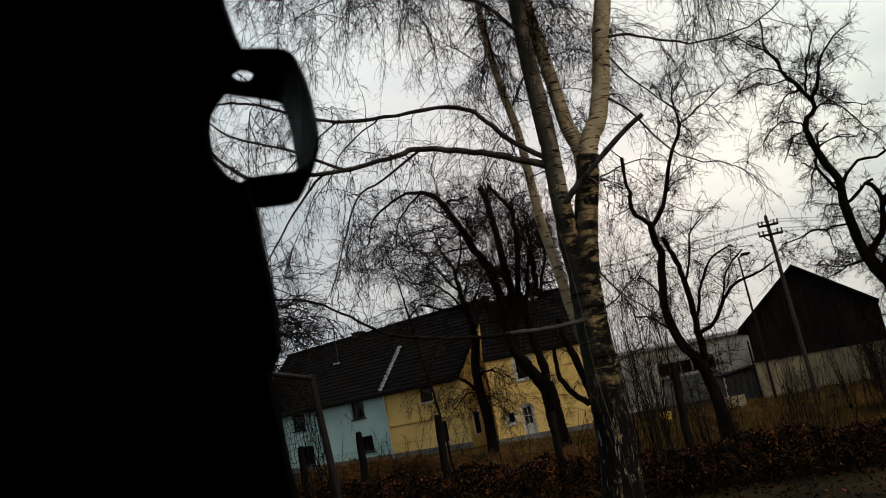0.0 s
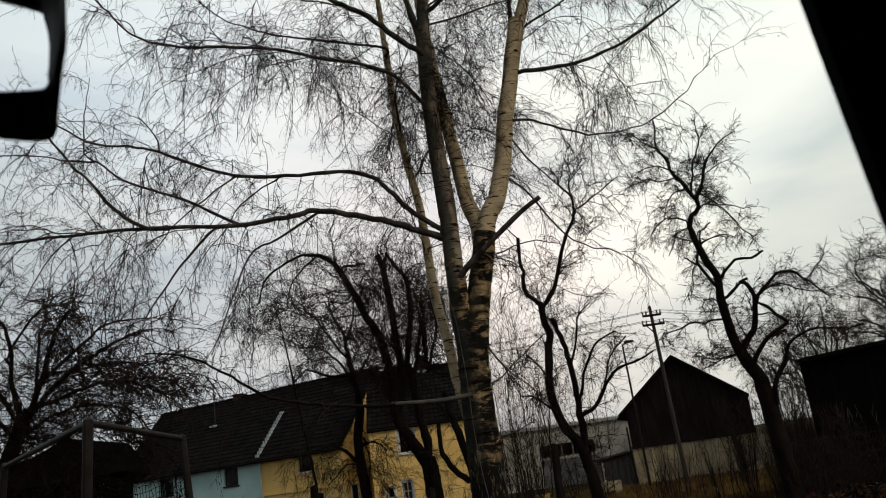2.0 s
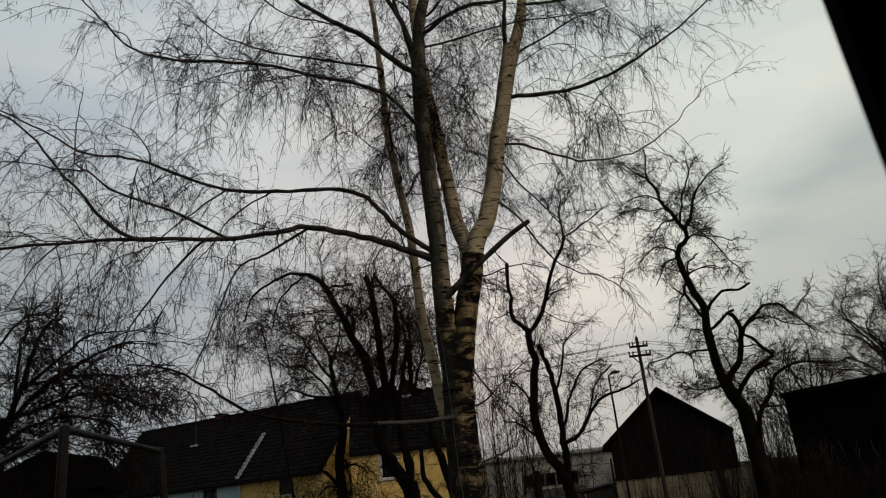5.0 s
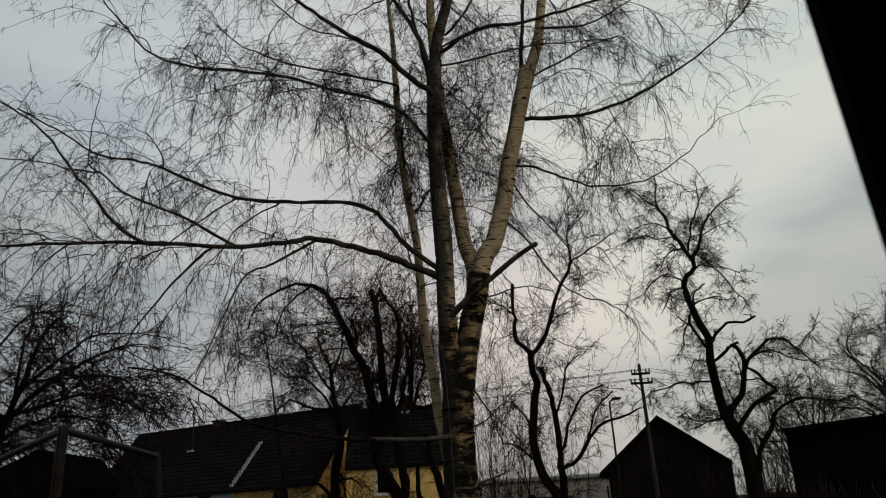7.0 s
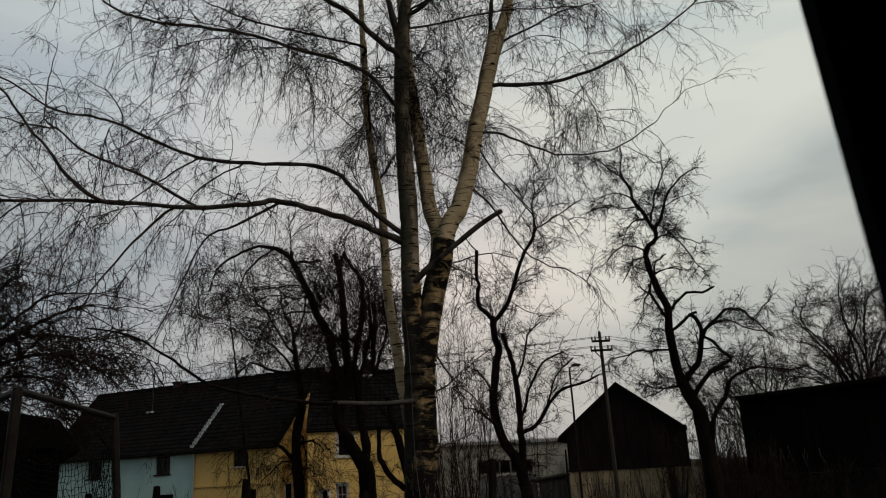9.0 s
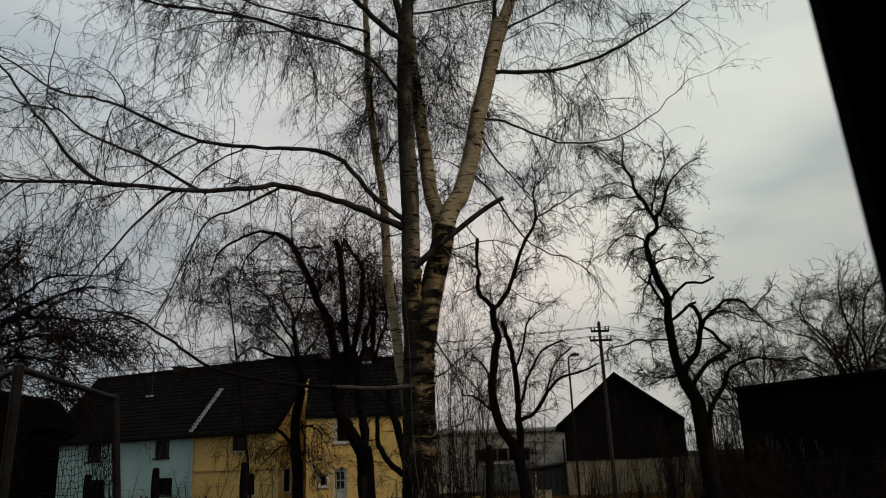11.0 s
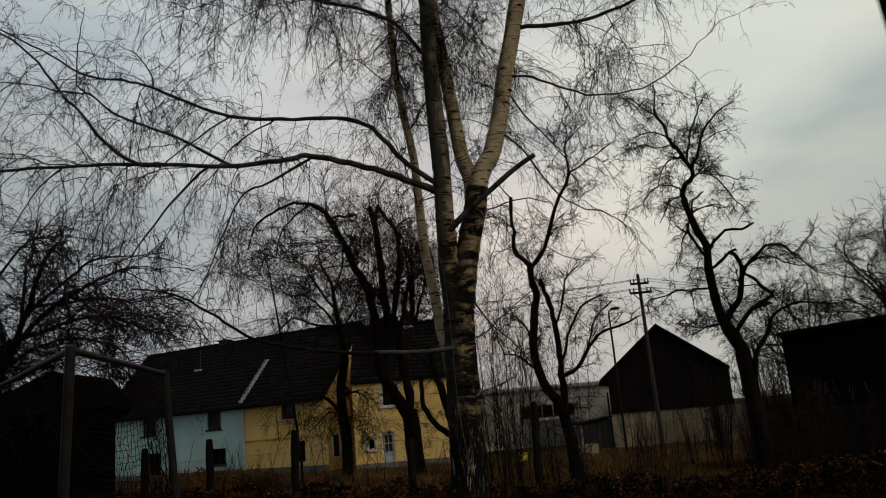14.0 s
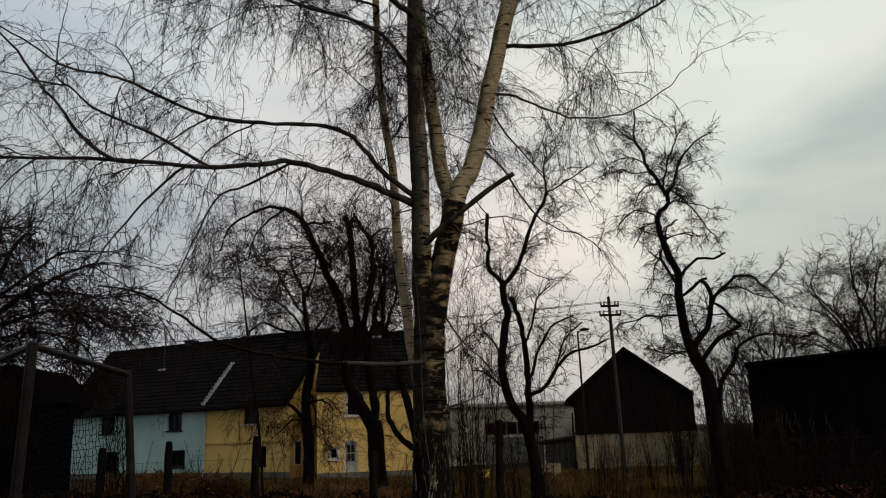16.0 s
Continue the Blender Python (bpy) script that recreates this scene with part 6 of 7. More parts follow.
    t.limb("branch", [(5.57, 14.78, 3.99), (5.73, 14.75, 4.18), (5.89, 14.72, 4.3), (6.01, 14.69, 4.41), (6.16, 14.66, 4.45), (6.34, 14.62, 4.41), (6.43, 14.59, 4.28), (6.56, 14.56, 4.15), (6.68, 14.53, 3.98), (6.8, 14.5, 3.85)], 0.037, 0.013, DARK_BARK, wobble=0.012, twiggy=0.9)
    t.limb("branch", [(5.81, 14.7, 4.2), (6.05, 14.65, 4.23), (6.3, 14.6, 4.11), (6.46, 14.55, 4.01), (6.63, 14.5, 3.98)], 0.019, 0.009, DARK_BARK, wobble=0.012, twiggy=0.9)
    t.limb("branch", [(6.51, 14.6, 4.22), (6.67, 14.57, 4.37), (6.84, 14.53, 4.55), (6.91, 14.5, 4.64)], 0.011, 0.006, DARK_BARK, wobble=0.012, twiggy=0.8)
    t.limb("branch", [(5.62, 14.78, 3.95), (5.69, 14.75, 3.86), (5.79, 14.71, 3.75), (5.9, 14.68, 3.62), (6.02, 14.65, 3.51)], 0.021, 0.034, DARK_BARK, wobble=0.012, twiggy=False)
    t.limb("branch", [(5.31, 15, 2.82), (5.38, 14.93, 2.97), (5.5, 14.86, 3.14), (5.64, 14.79, 3.29), (5.83, 14.72, 3.4), (6.02, 14.65, 3.5)], 0.055, 0.032, DARK_BARK, sides=12, rough=0.10)
    t.limb("branch", [(5.73, 14.75, 3.32), (5.86, 14.72, 3.35), (5.96, 14.7, 3.36)], 0.029, 0.027, DARK_BARK, wobble=0.012, twiggy=False)
    t.limb("branch", [(5.55, 14.9, 2.12), (5.57, 14.86, 2.38), (5.65, 14.81, 2.6), (5.82, 14.77, 2.82), (5.9, 14.73, 3.03), (6.02, 14.69, 3.18), (6.21, 14.64, 3.26), (6.47, 14.6, 3.32)], 0.062, 0.023, DARK_BARK, wobble=0.012, flare=0.2)
    t.limb("branch", [(6.45, 14.6, 3.32), (6.78, 14.53, 3.25), (7.02, 14.47, 3.25), (7.26, 14.4, 3.27)], 0.023, 0.009, DARK_BARK, wobble=0.012)
    t.limb("branch", [(5.69, 14.85, 2.6), (5.85, 14.82, 2.6), (6.03, 14.8, 2.59)], 0.019, 0.013, DARK_BARK, wobble=0.012, twiggy=False)
    t.limb("branch", [(5.65, 14.85, 2.57), (5.62, 14.82, 2.66), (5.58, 14.8, 2.73)], 0.027, 0.021, DARK_BARK, twiggy=False)
    t.limb("branch", [(5.87, 14.8, 2.86), (5.84, 14.8, 2.98), (5.85, 14.8, 3.06)], 0.017, 0.012, DARK_BARK, twiggy=False)
    t.limb("branch", [(4.99, 15, 3.77), (4.79, 15.03, 3.78), (4.63, 15.06, 3.75), (4.4, 15.09, 3.8), (4.2, 15.11, 3.71), (3.93, 15.14, 3.67), (3.81, 15.17, 3.59), (3.84, 15.2, 3.4)], 0.023, 0.008, DARK_BARK, wobble=0.012, twiggy=0.5)
    t.limb("branch", [(4.64, 15.1, 3.76), (4.66, 15.1, 3.52), (4.68, 15.1, 3.28)], 0.012, 0.006, DARK_BARK, wobble=0.012, twiggy=0.6)
    t.limb("branch", [(4.42, 15.15, 3.81), (4.17, 15.15, 3.66), (4.08, 15.15, 3.54), (4.11, 15.15, 3.46)], 0.012, 0.006, DARK_BARK, wobble=0.012, twiggy=0.4)
    t.limb("branch", [(5.1, 15, 3.08), (4.88, 15.07, 3.05), (4.66, 15.13, 2.97), (4.43, 15.2, 2.9)], 0.021, 0.008, DARK_BARK, wobble=0.012)
    t.limb("branch", [(4.9, 15.1, 3.06), (4.59, 15.13, 3.09), (4.45, 15.17, 3.22), (4.29, 15.2, 3.14)], 0.016, 0.008, DARK_BARK, wobble=0.012)
    t.limb("branch", [(4.83, 15.02, 5.14), (4.77, 15.02, 5), (4.73, 15.01, 4.88), (4.86, 15, 4.63), (4.98, 15, 4.4)], 0.029, 0.027, DARK_BARK, wobble=0.012, twiggy=0.4)
    t.limb("branch", [(4.72, 15.03, 4.86), (4.62, 15.03, 4.97), (4.54, 15.03, 5.03)], 0.018, 0.014, DARK_BARK, wobble=0.012, twiggy=False)
    t.limb("branch", [(4.7, 15.03, 4.88), (4.62, 15.09, 4.71), (4.6, 15.14, 4.54), (4.52, 15.2, 4.3)], 0.014, 0.006, DARK_BARK, wobble=0.012)
    t.limb("branch", [(4.95, 15, 4.11), (4.83, 15.03, 4.19), (4.71, 15.07, 4.13), (4.61, 15.1, 4.04)], 0.016, 0.008, DARK_BARK, wobble=0.012, twiggy=0.6)
    t.limb("branch", [(4.8, 15, 5.31), (4.63, 15.07, 5.39), (4.45, 15.13, 5.5), (4.31, 15.2, 5.6)], 0.016, 0.008, DARK_BARK, wobble=0.012)
    t.limb("branch", [(4.88, 15, 5.28), (5.07, 14.93, 5.34), (5.3, 14.87, 5.34), (5.45, 14.8, 5.27)], 0.016, 0.008, DARK_BARK, wobble=0.012, twiggy=0.2)
    t.limb("branch", [(5.51, 14.75, 3.72), (5.63, 14.73, 3.72), (5.78, 14.72, 3.71), (5.92, 14.7, 3.58)], 0.017, 0.010, DARK_BARK, wobble=0.012, twiggy=0.5)
    t.limb("branch", [(5.33, 14.9, 3.32), (5.28, 14.93, 3.44), (5.23, 14.97, 3.6), (5.21, 15, 3.77)], 0.016, 0.008, DARK_BARK, wobble=0.012)
    t.limb("branch", [(5.47, 14.8, 3.85), (5.45, 14.8, 3.97), (5.44, 14.8, 4.09)], 0.013, 0.008, DARK_BARK, wobble=0.012, twiggy=0.6)
    t.twigs([
        (10.0, (0.15, 0.65), 0.3, 0.06, 7, 0.0062, 0.0034, 4),
        (8, (0.12, 0.42), 0.1, 0.12, 6, 0.004, 0.0025, 3),
        (5, (0.05, 0.18), 0.0, 0.08, 4, 0.003, 0.0018, 3),
    ], TWIG, "fine dark twigs")


def build_old():
    t = Tree("fruit_tree", (-1.0, 20.0, -0.1), "dark pruned old fruit tree with cut limbs and dense shoots", 104)
    t.limb("trunk", [(-0.99, 20, -0.11), (-1.03, 20, 0.42), (-1.08, 20, 1.09), (-1.11, 20, 1.73), (-1.15, 20, 2.07)], 0.229, 0.187, DARK_BARK, sides=18, flare=0.15, rough=0.12)
    t.limb("trunk", [(-1.13, 20, 1.83), (-1.28, 20, 2.13), (-1.43, 20, 2.38), (-1.62, 20, 2.74), (-1.75, 20, 3.02), (-1.81, 20, 3.35), (-1.79, 20, 3.87), (-1.75, 20, 4.38)], 0.156, 0.120, DARK_BARK, sides=16, rough=0.12)
    t.limb("branch", [(-1.13, 20, 1.98), (-1.12, 20.03, 2.32), (-1.17, 20.07, 2.68), (-1.22, 20.1, 3.09), (-1.27, 20.13, 3.6), (-1.31, 20.17, 4.13), (-1.36, 20.2, 4.4)], 0.120, 0.089, DARK_BARK, wobble=0.012)
    t.limb("branch", [(-1.72, 20, 3), (-1.7, 20.03, 3.45), (-1.62, 20.07, 3.97), (-1.54, 20.1, 4.39)], 0.114, 0.105, DARK_BARK, wobble=0.012)
    t.limb("branch", [(-1.81, 20, 4.25), (-1.86, 19.96, 4.51), (-2.01, 19.93, 5.24), (-2.27, 19.89, 5.72), (-2.46, 19.85, 6.26), (-2.73, 19.81, 6.8), (-2.88, 19.77, 7.12), (-3.09, 19.74, 7.31), (-3.35, 19.7, 7.44)], 0.130, 0.056, DARK_BARK, wobble=0.012)
    t.limb("branch", [(-3.33, 19.7, 7.43), (-3.79, 19.62, 7.45), (-4.27, 19.55, 7.22), (-4.67, 19.47, 6.89), (-4.85, 19.4, 6.3)], 0.049, 0.021, DARK_BARK, wobble=0.012, twiggy=1.4)
    t.limb("branch", [(-3.31, 19.7, 7.4), (-3.72, 19.63, 7.13), (-4.05, 19.57, 6.68), (-4.17, 19.5, 6.09)], 0.035, 0.017, DARK_BARK, wobble=0.012, twiggy=1.4)
    t.limb("branch", [(-2.81, 19.8, 6.99), (-2.62, 19.8, 7.09), (-2.41, 19.8, 7.07), (-2.14, 19.8, 7.08)], 0.046, 0.033, DARK_BARK, wobble=0.012, twiggy=0.5)
    t.limb("branch", [(-2.39, 19.85, 6.12), (-2.32, 19.9, 6.37), (-2.3, 19.95, 6.66), (-2.2, 20, 6.83)], 0.031, 0.018, DARK_BARK, wobble=0.012, twiggy=0.6)
    t.limb("branch", [(-2.29, 19.9, 6.43), (-2.45, 19.9, 6.62), (-2.52, 19.9, 6.77)], 0.023, 0.016, DARK_BARK, wobble=0.012, twiggy=0.5)
    t.limb("branch", [(-1.52, 20.1, 4.2), (-1.59, 20.1, 4.99), (-1.62, 20.1, 5.8), (-1.67, 20.1, 6.46), (-1.72, 20.1, 6.95), (-1.82, 20.1, 7.33)], 0.105, 0.074, DARK_BARK, sides=14, rough=0.08)
    t.limb("branch", [(-1.71, 20.1, 6.9), (-1.65, 20.1, 7.15), (-1.58, 20.1, 7.38)], 0.052, 0.037, DARK_BARK, wobble=0.012, twiggy=False)
    t.limb("branch", [(-1.39, 20.2, 4.21), (-1.29, 20.18, 5), (-1.13, 20.17, 5.8), (-1.13, 20.15, 6.23), (-1.18, 20.13, 6.67), (-1.38, 20.12, 6.95), (-1.56, 20.1, 7.31)], 0.089, 0.034, DARK_BARK, wobble=0.012)
    t.limb("branch", [(-1.19, 20.2, 6.69), (-1.07, 20.27, 6.87), (-0.85, 20.33, 7.02), (-0.61, 20.4, 7)], 0.024, 0.013, DARK_BARK, wobble=0.012)
    t.limb("branch", [(-0.9, 20.3, 4.26), (-0.89, 20.3, 5.06), (-0.83, 20.3, 5.6), (-0.84, 20.3, 6.04), (-0.75, 20.3, 6.48)], 0.069, 0.021, DARK_BARK, wobble=0.012)
    t.limb("branch", [(-0.88, 20.4, 4.22), (-0.71, 20.45, 4.75), (-0.57, 20.5, 5.19), (-0.51, 20.55, 5.64), (-0.34, 20.6, 6.03)], 0.053, 0.019, DARK_BARK, wobble=0.012)
    t.limb("branch", [(-1.22, 20.3, 4.22), (-1.1, 20.35, 4.8), (-0.94, 20.4, 5.29), (-0.96, 20.45, 5.85), (-1.03, 20.5, 6.42)], 0.058, 0.021, DARK_BARK, wobble=0.012)
    t.limb("branch", [(-1.61, 20, 4.72), (-1.86, 19.93, 5.13), (-2.06, 19.85, 5.44), (-2.2, 19.77, 5.43), (-2.45, 19.7, 5.27)], 0.034, 0.013, DARK_BARK, wobble=0.012)
    t.limb("branch", [(-1.97, 20, 5.04), (-2.11, 19.87, 5.24), (-2.35, 19.73, 5.22), (-2.59, 19.6, 5.41)], 0.029, 0.013, DARK_BARK, wobble=0.012)
    t.limb("branch", [(-2.44, 19.8, 6.19), (-2.72, 19.73, 6.08), (-3.07, 19.65, 6.18), (-3.42, 19.57, 6.17), (-3.61, 19.5, 6.05)], 0.028, 0.010, DARK_BARK, wobble=0.012)
    t.limb("branch", [(-2.24, 19.9, 5.7), (-2.62, 19.8, 5.77), (-2.97, 19.7, 5.71), (-3.31, 19.6, 5.54), (-3.6, 19.5, 5.53)], 0.031, 0.010, DARK_BARK, wobble=0.012)
    t.limb("branch", [(-2.35, 19.9, 5.94), (-2.12, 19.97, 6.22), (-1.91, 20.03, 6.39), (-1.6, 20.1, 6.51)], 0.023, 0.010, DARK_BARK, wobble=0.012)
    # upright shoots between the cut limbs
    for points, count in (
            ([(-1.2, 20.1, 4.0), (-1.25, 20.1, 5.2), (-1.35, 20.1, 6.0)], 11),
            ([(-0.95, 20.2, 4.0), (-0.85, 20.2, 5.2), (-0.8, 20.2, 6.0)], 15),
            ([(-0.55, 20.3, 3.9), (-0.5, 20.3, 5.0), (-0.45, 20.3, 5.6)], 16),
            ([(-0.4, 20.4, 3.9), (-0.2, 20.4, 4.9), (0.0, 20.5, 5.5)], 15),
            ([(-1.45, 20, 4.0), (-1.75, 19.9, 5.2), (-2.1, 19.8, 6.0)], 11)):
        t.side_limbs(points, count, (0.9, 2.0), 1.0, -0.02, DARK_BARK, 0.0095, 0.004, 0.0, 0.4)
    # spreading shoots out to the side
    for points, count in (
            ([(-1.6, 19.9, 4.6), (-2.3, 19.8, 6.0), (-3.1, 19.7, 7.0)], 11),
            ([(-1.5, 20.1, 3.6), (-1.7, 20.0, 4.3), (-2.0, 19.9, 5.2)], 9)):
        t.side_limbs(points, count, (0.8, 2.0), 0.3, 0.06, DARK_BARK, 0.016, 0.006, 0.0)
    t.twigs([
        (6.5, (0.4, 1.6), 0.4, 0.05, 9, 0.0075, 0.0038, 4),
        (6, (0.2, 0.8), 0.15, 0.09, 7, 0.0045, 0.0028, 3),
        (5, (0.08, 0.3), 0.0, 0.1, 4, 0.0032, 0.002, 3),
    ], TWIG, "dense dark upright shoots and twigs", first=0.3)


def build_hanging():
    t = Tree("fruit_tree", (-3.6, 21.0, -0.1), "slim dark fruit tree with hanging outer twigs", 106)
    t.limb("trunk", [(-2.91, 21, -0.13), (-2.89, 21, 0.4), (-2.86, 21, 1.04), (-2.88, 21, 1.67), (-2.94, 21, 2.3), (-2.93, 21, 2.85), (-2.82, 21, 3.4), (-2.8, 21, 3.62)], 0.150, 0.108, DARK_BARK, sides=16, flare=0.15, rough=0.12)
    t.limb("trunk", [(-2.82, 21, 3.57), (-2.85, 21, 4.1), (-2.96, 21, 4.85), (-3.04, 21, 5.61)], 0.105, 0.04, DARK_BARK, wobble=0.012)
    t.limb("branch", [(-3.01, 21, 2.2), (-3.16, 20.94, 2.39), (-3.34, 20.88, 2.55), (-3.54, 20.82, 2.67), (-3.74, 20.76, 2.69), (-3.93, 20.7, 2.54)], 0.060, 0.019, DARK_BARK, wobble=0.012, twiggy=0.4)
    t.limb("branch", [(-2.8, 21, 2.61), (-2.6, 20.93, 2.66), (-2.38, 20.87, 2.57), (-2.22, 20.8, 2.38)], 0.038, 0.014, DARK_BARK, wobble=0.012, twiggy=0.4)
    t.limb("branch", [(-2.98, 21, 2.1), (-3.29, 20.93, 2.16), (-3.59, 20.87, 1.91), (-3.78, 20.8, 1.72)], 0.027, 0.011, DARK_BARK, wobble=0.012, twiggy=0.4)
    t.limb("branch", [(-2.77, 21, 2.77), (-2.68, 20.9, 2.29), (-2.72, 20.8, 1.58)], 0.025, 0.011, DARK_BARK, wobble=0.012, twiggy=0.4)
    t.limb("branch", [(-2.85, 21, 4.1), (-3.26, 20.93, 4.85), (-3.7, 20.87, 5.23), (-4.2, 20.8, 5.31)], 0.045, 0.018, DARK_BARK, wobble=0.012)
    t.limb("branch", [(-2.88, 21, 4.25), (-2.44, 20.9, 4.82), (-2.21, 20.8, 5.4)], 0.045, 0.018, DARK_BARK, wobble=0.012)
    t.limb("branch", [(-2.96, 21, 4.85), (-3.41, 20.93, 5.46), (-3.71, 20.87, 6.06), (-4, 20.8, 6.21)], 0.045, 0.018, DARK_BARK, wobble=0.012)
    t.limb("branch", [(-3.01, 21, 5.3), (-2.74, 20.9, 5.89), (-2.65, 20.8, 6.4)], 0.045, 0.018, DARK_BARK, wobble=0.012)
    t.limb("branch", [(-3.04, 21, 5.53), (-3.27, 20.9, 6.06), (-3.33, 20.8, 6.57)], 0.045, 0.018, DARK_BARK, wobble=0.012)
    t.limb("branch", [(-2.9, 21, 4.4), (-3.55, 20.93, 4.48), (-4.06, 20.87, 4.71), (-4.41, 20.8, 4.42)], 0.045, 0.018, DARK_BARK, wobble=0.012)
    # thin shoots hanging from the low limbs
    for points, count in (
            ([(-3.1, 20.95, 2.3), (-3.4, 20.88, 2.56), (-3.9, 20.7, 2.5)], 5),
            ([(-2.8, 21, 2.6), (-2.5, 20.9, 2.62), (-2.22, 20.8, 2.38)], 6)):
        t.side_limbs(points, count, (0.5, 1.2), 0.1, 0.3, DARK_BARK, 0.007, 0.004, 0.0)
    # a dense round crown
    for points, count in (
            ([(-2.85, 21, 3.8), (-2.96, 21, 4.8), (-3.04, 21, 5.5)], 2),
            ([(-2.88, 21, 4.25), (-2.44, 20.9, 4.82), (-2.21, 20.8, 5.4)], 6),
            ([(-2.9, 21, 4.1), (-3.3, 20.9, 4.85), (-4.2, 20.8, 5.3)], 8),
            ([(-3.4, 20.93, 5.46), (-3.71, 20.87, 6.06), (-4, 20.8, 6.21)], 8)):
        t.side_limbs(points, count, (0.9, 2.3), 0.3, 0.08, DARK_BARK, 0.015, 0.006, 0.0)
    t.twigs([
        (6.5, (0.4, 1.8), 0.2, 0.10, 10, 0.007, 0.0036, 4),
        (6, (0.2, 0.8), 0.0, 0.14, 7, 0.0043, 0.0027, 3),
        (5, (0.08, 0.28), -0.1, 0.1, 4, 0.0032, 0.002, 3),
    ], TWIG, "fine dark hanging twigs", first=0.4)


def build_screened():
    t = Tree("fruit_tree", (-0.3, 19.0, -0.1), "dark old fruit tree with bent low limbs", 107)
    t.limb("trunk", [(0.07, 19, -0.66), (0.05, 19, 0.44), (-0, 19, 1.19), (-0.07, 19, 1.7)], 0.175, 0.148, DARK_BARK, sides=12, flare=0.1, rough=0.1)
    t.limb("branch", [(-0.05, 19, 1.46), (-0.2, 19.05, 1.43), (-0.41, 19.1, 1.58), (-0.6, 19.15, 1.81), (-0.74, 19.2, 2.1), (-0.78, 19.25, 2.44), (-0.75, 19.3, 2.82)], 0.089, 0.045, DARK_BARK, wobble=0.012)
    t.limb("branch", [(-0.07, 19, 1.6), (-0.16, 19.06, 1.89), (-0.25, 19.12, 2.27), (-0.38, 19.18, 2.71), (-0.47, 19.24, 3.08), (-0.52, 19.3, 3.5)], 0.114, 0.065, DARK_BARK, wobble=0.012)
    t.limb("branch", [(-0.38, 19.1, 2.66), (-0.57, 19.2, 3.01), (-0.77, 19.3, 3.31)], 0.040, 0.018, DARK_BARK, wobble=0.012)
    t.twigs([
        (5.0, (0.3, 1.0), 0.2, 0.1, 8, 0.008, 0.004, 4),
        (6, (0.2, 0.6), 0.0, 0.15, 6, 0.0045, 0.0028, 3),
    ], TWIG, "fine dark twigs")


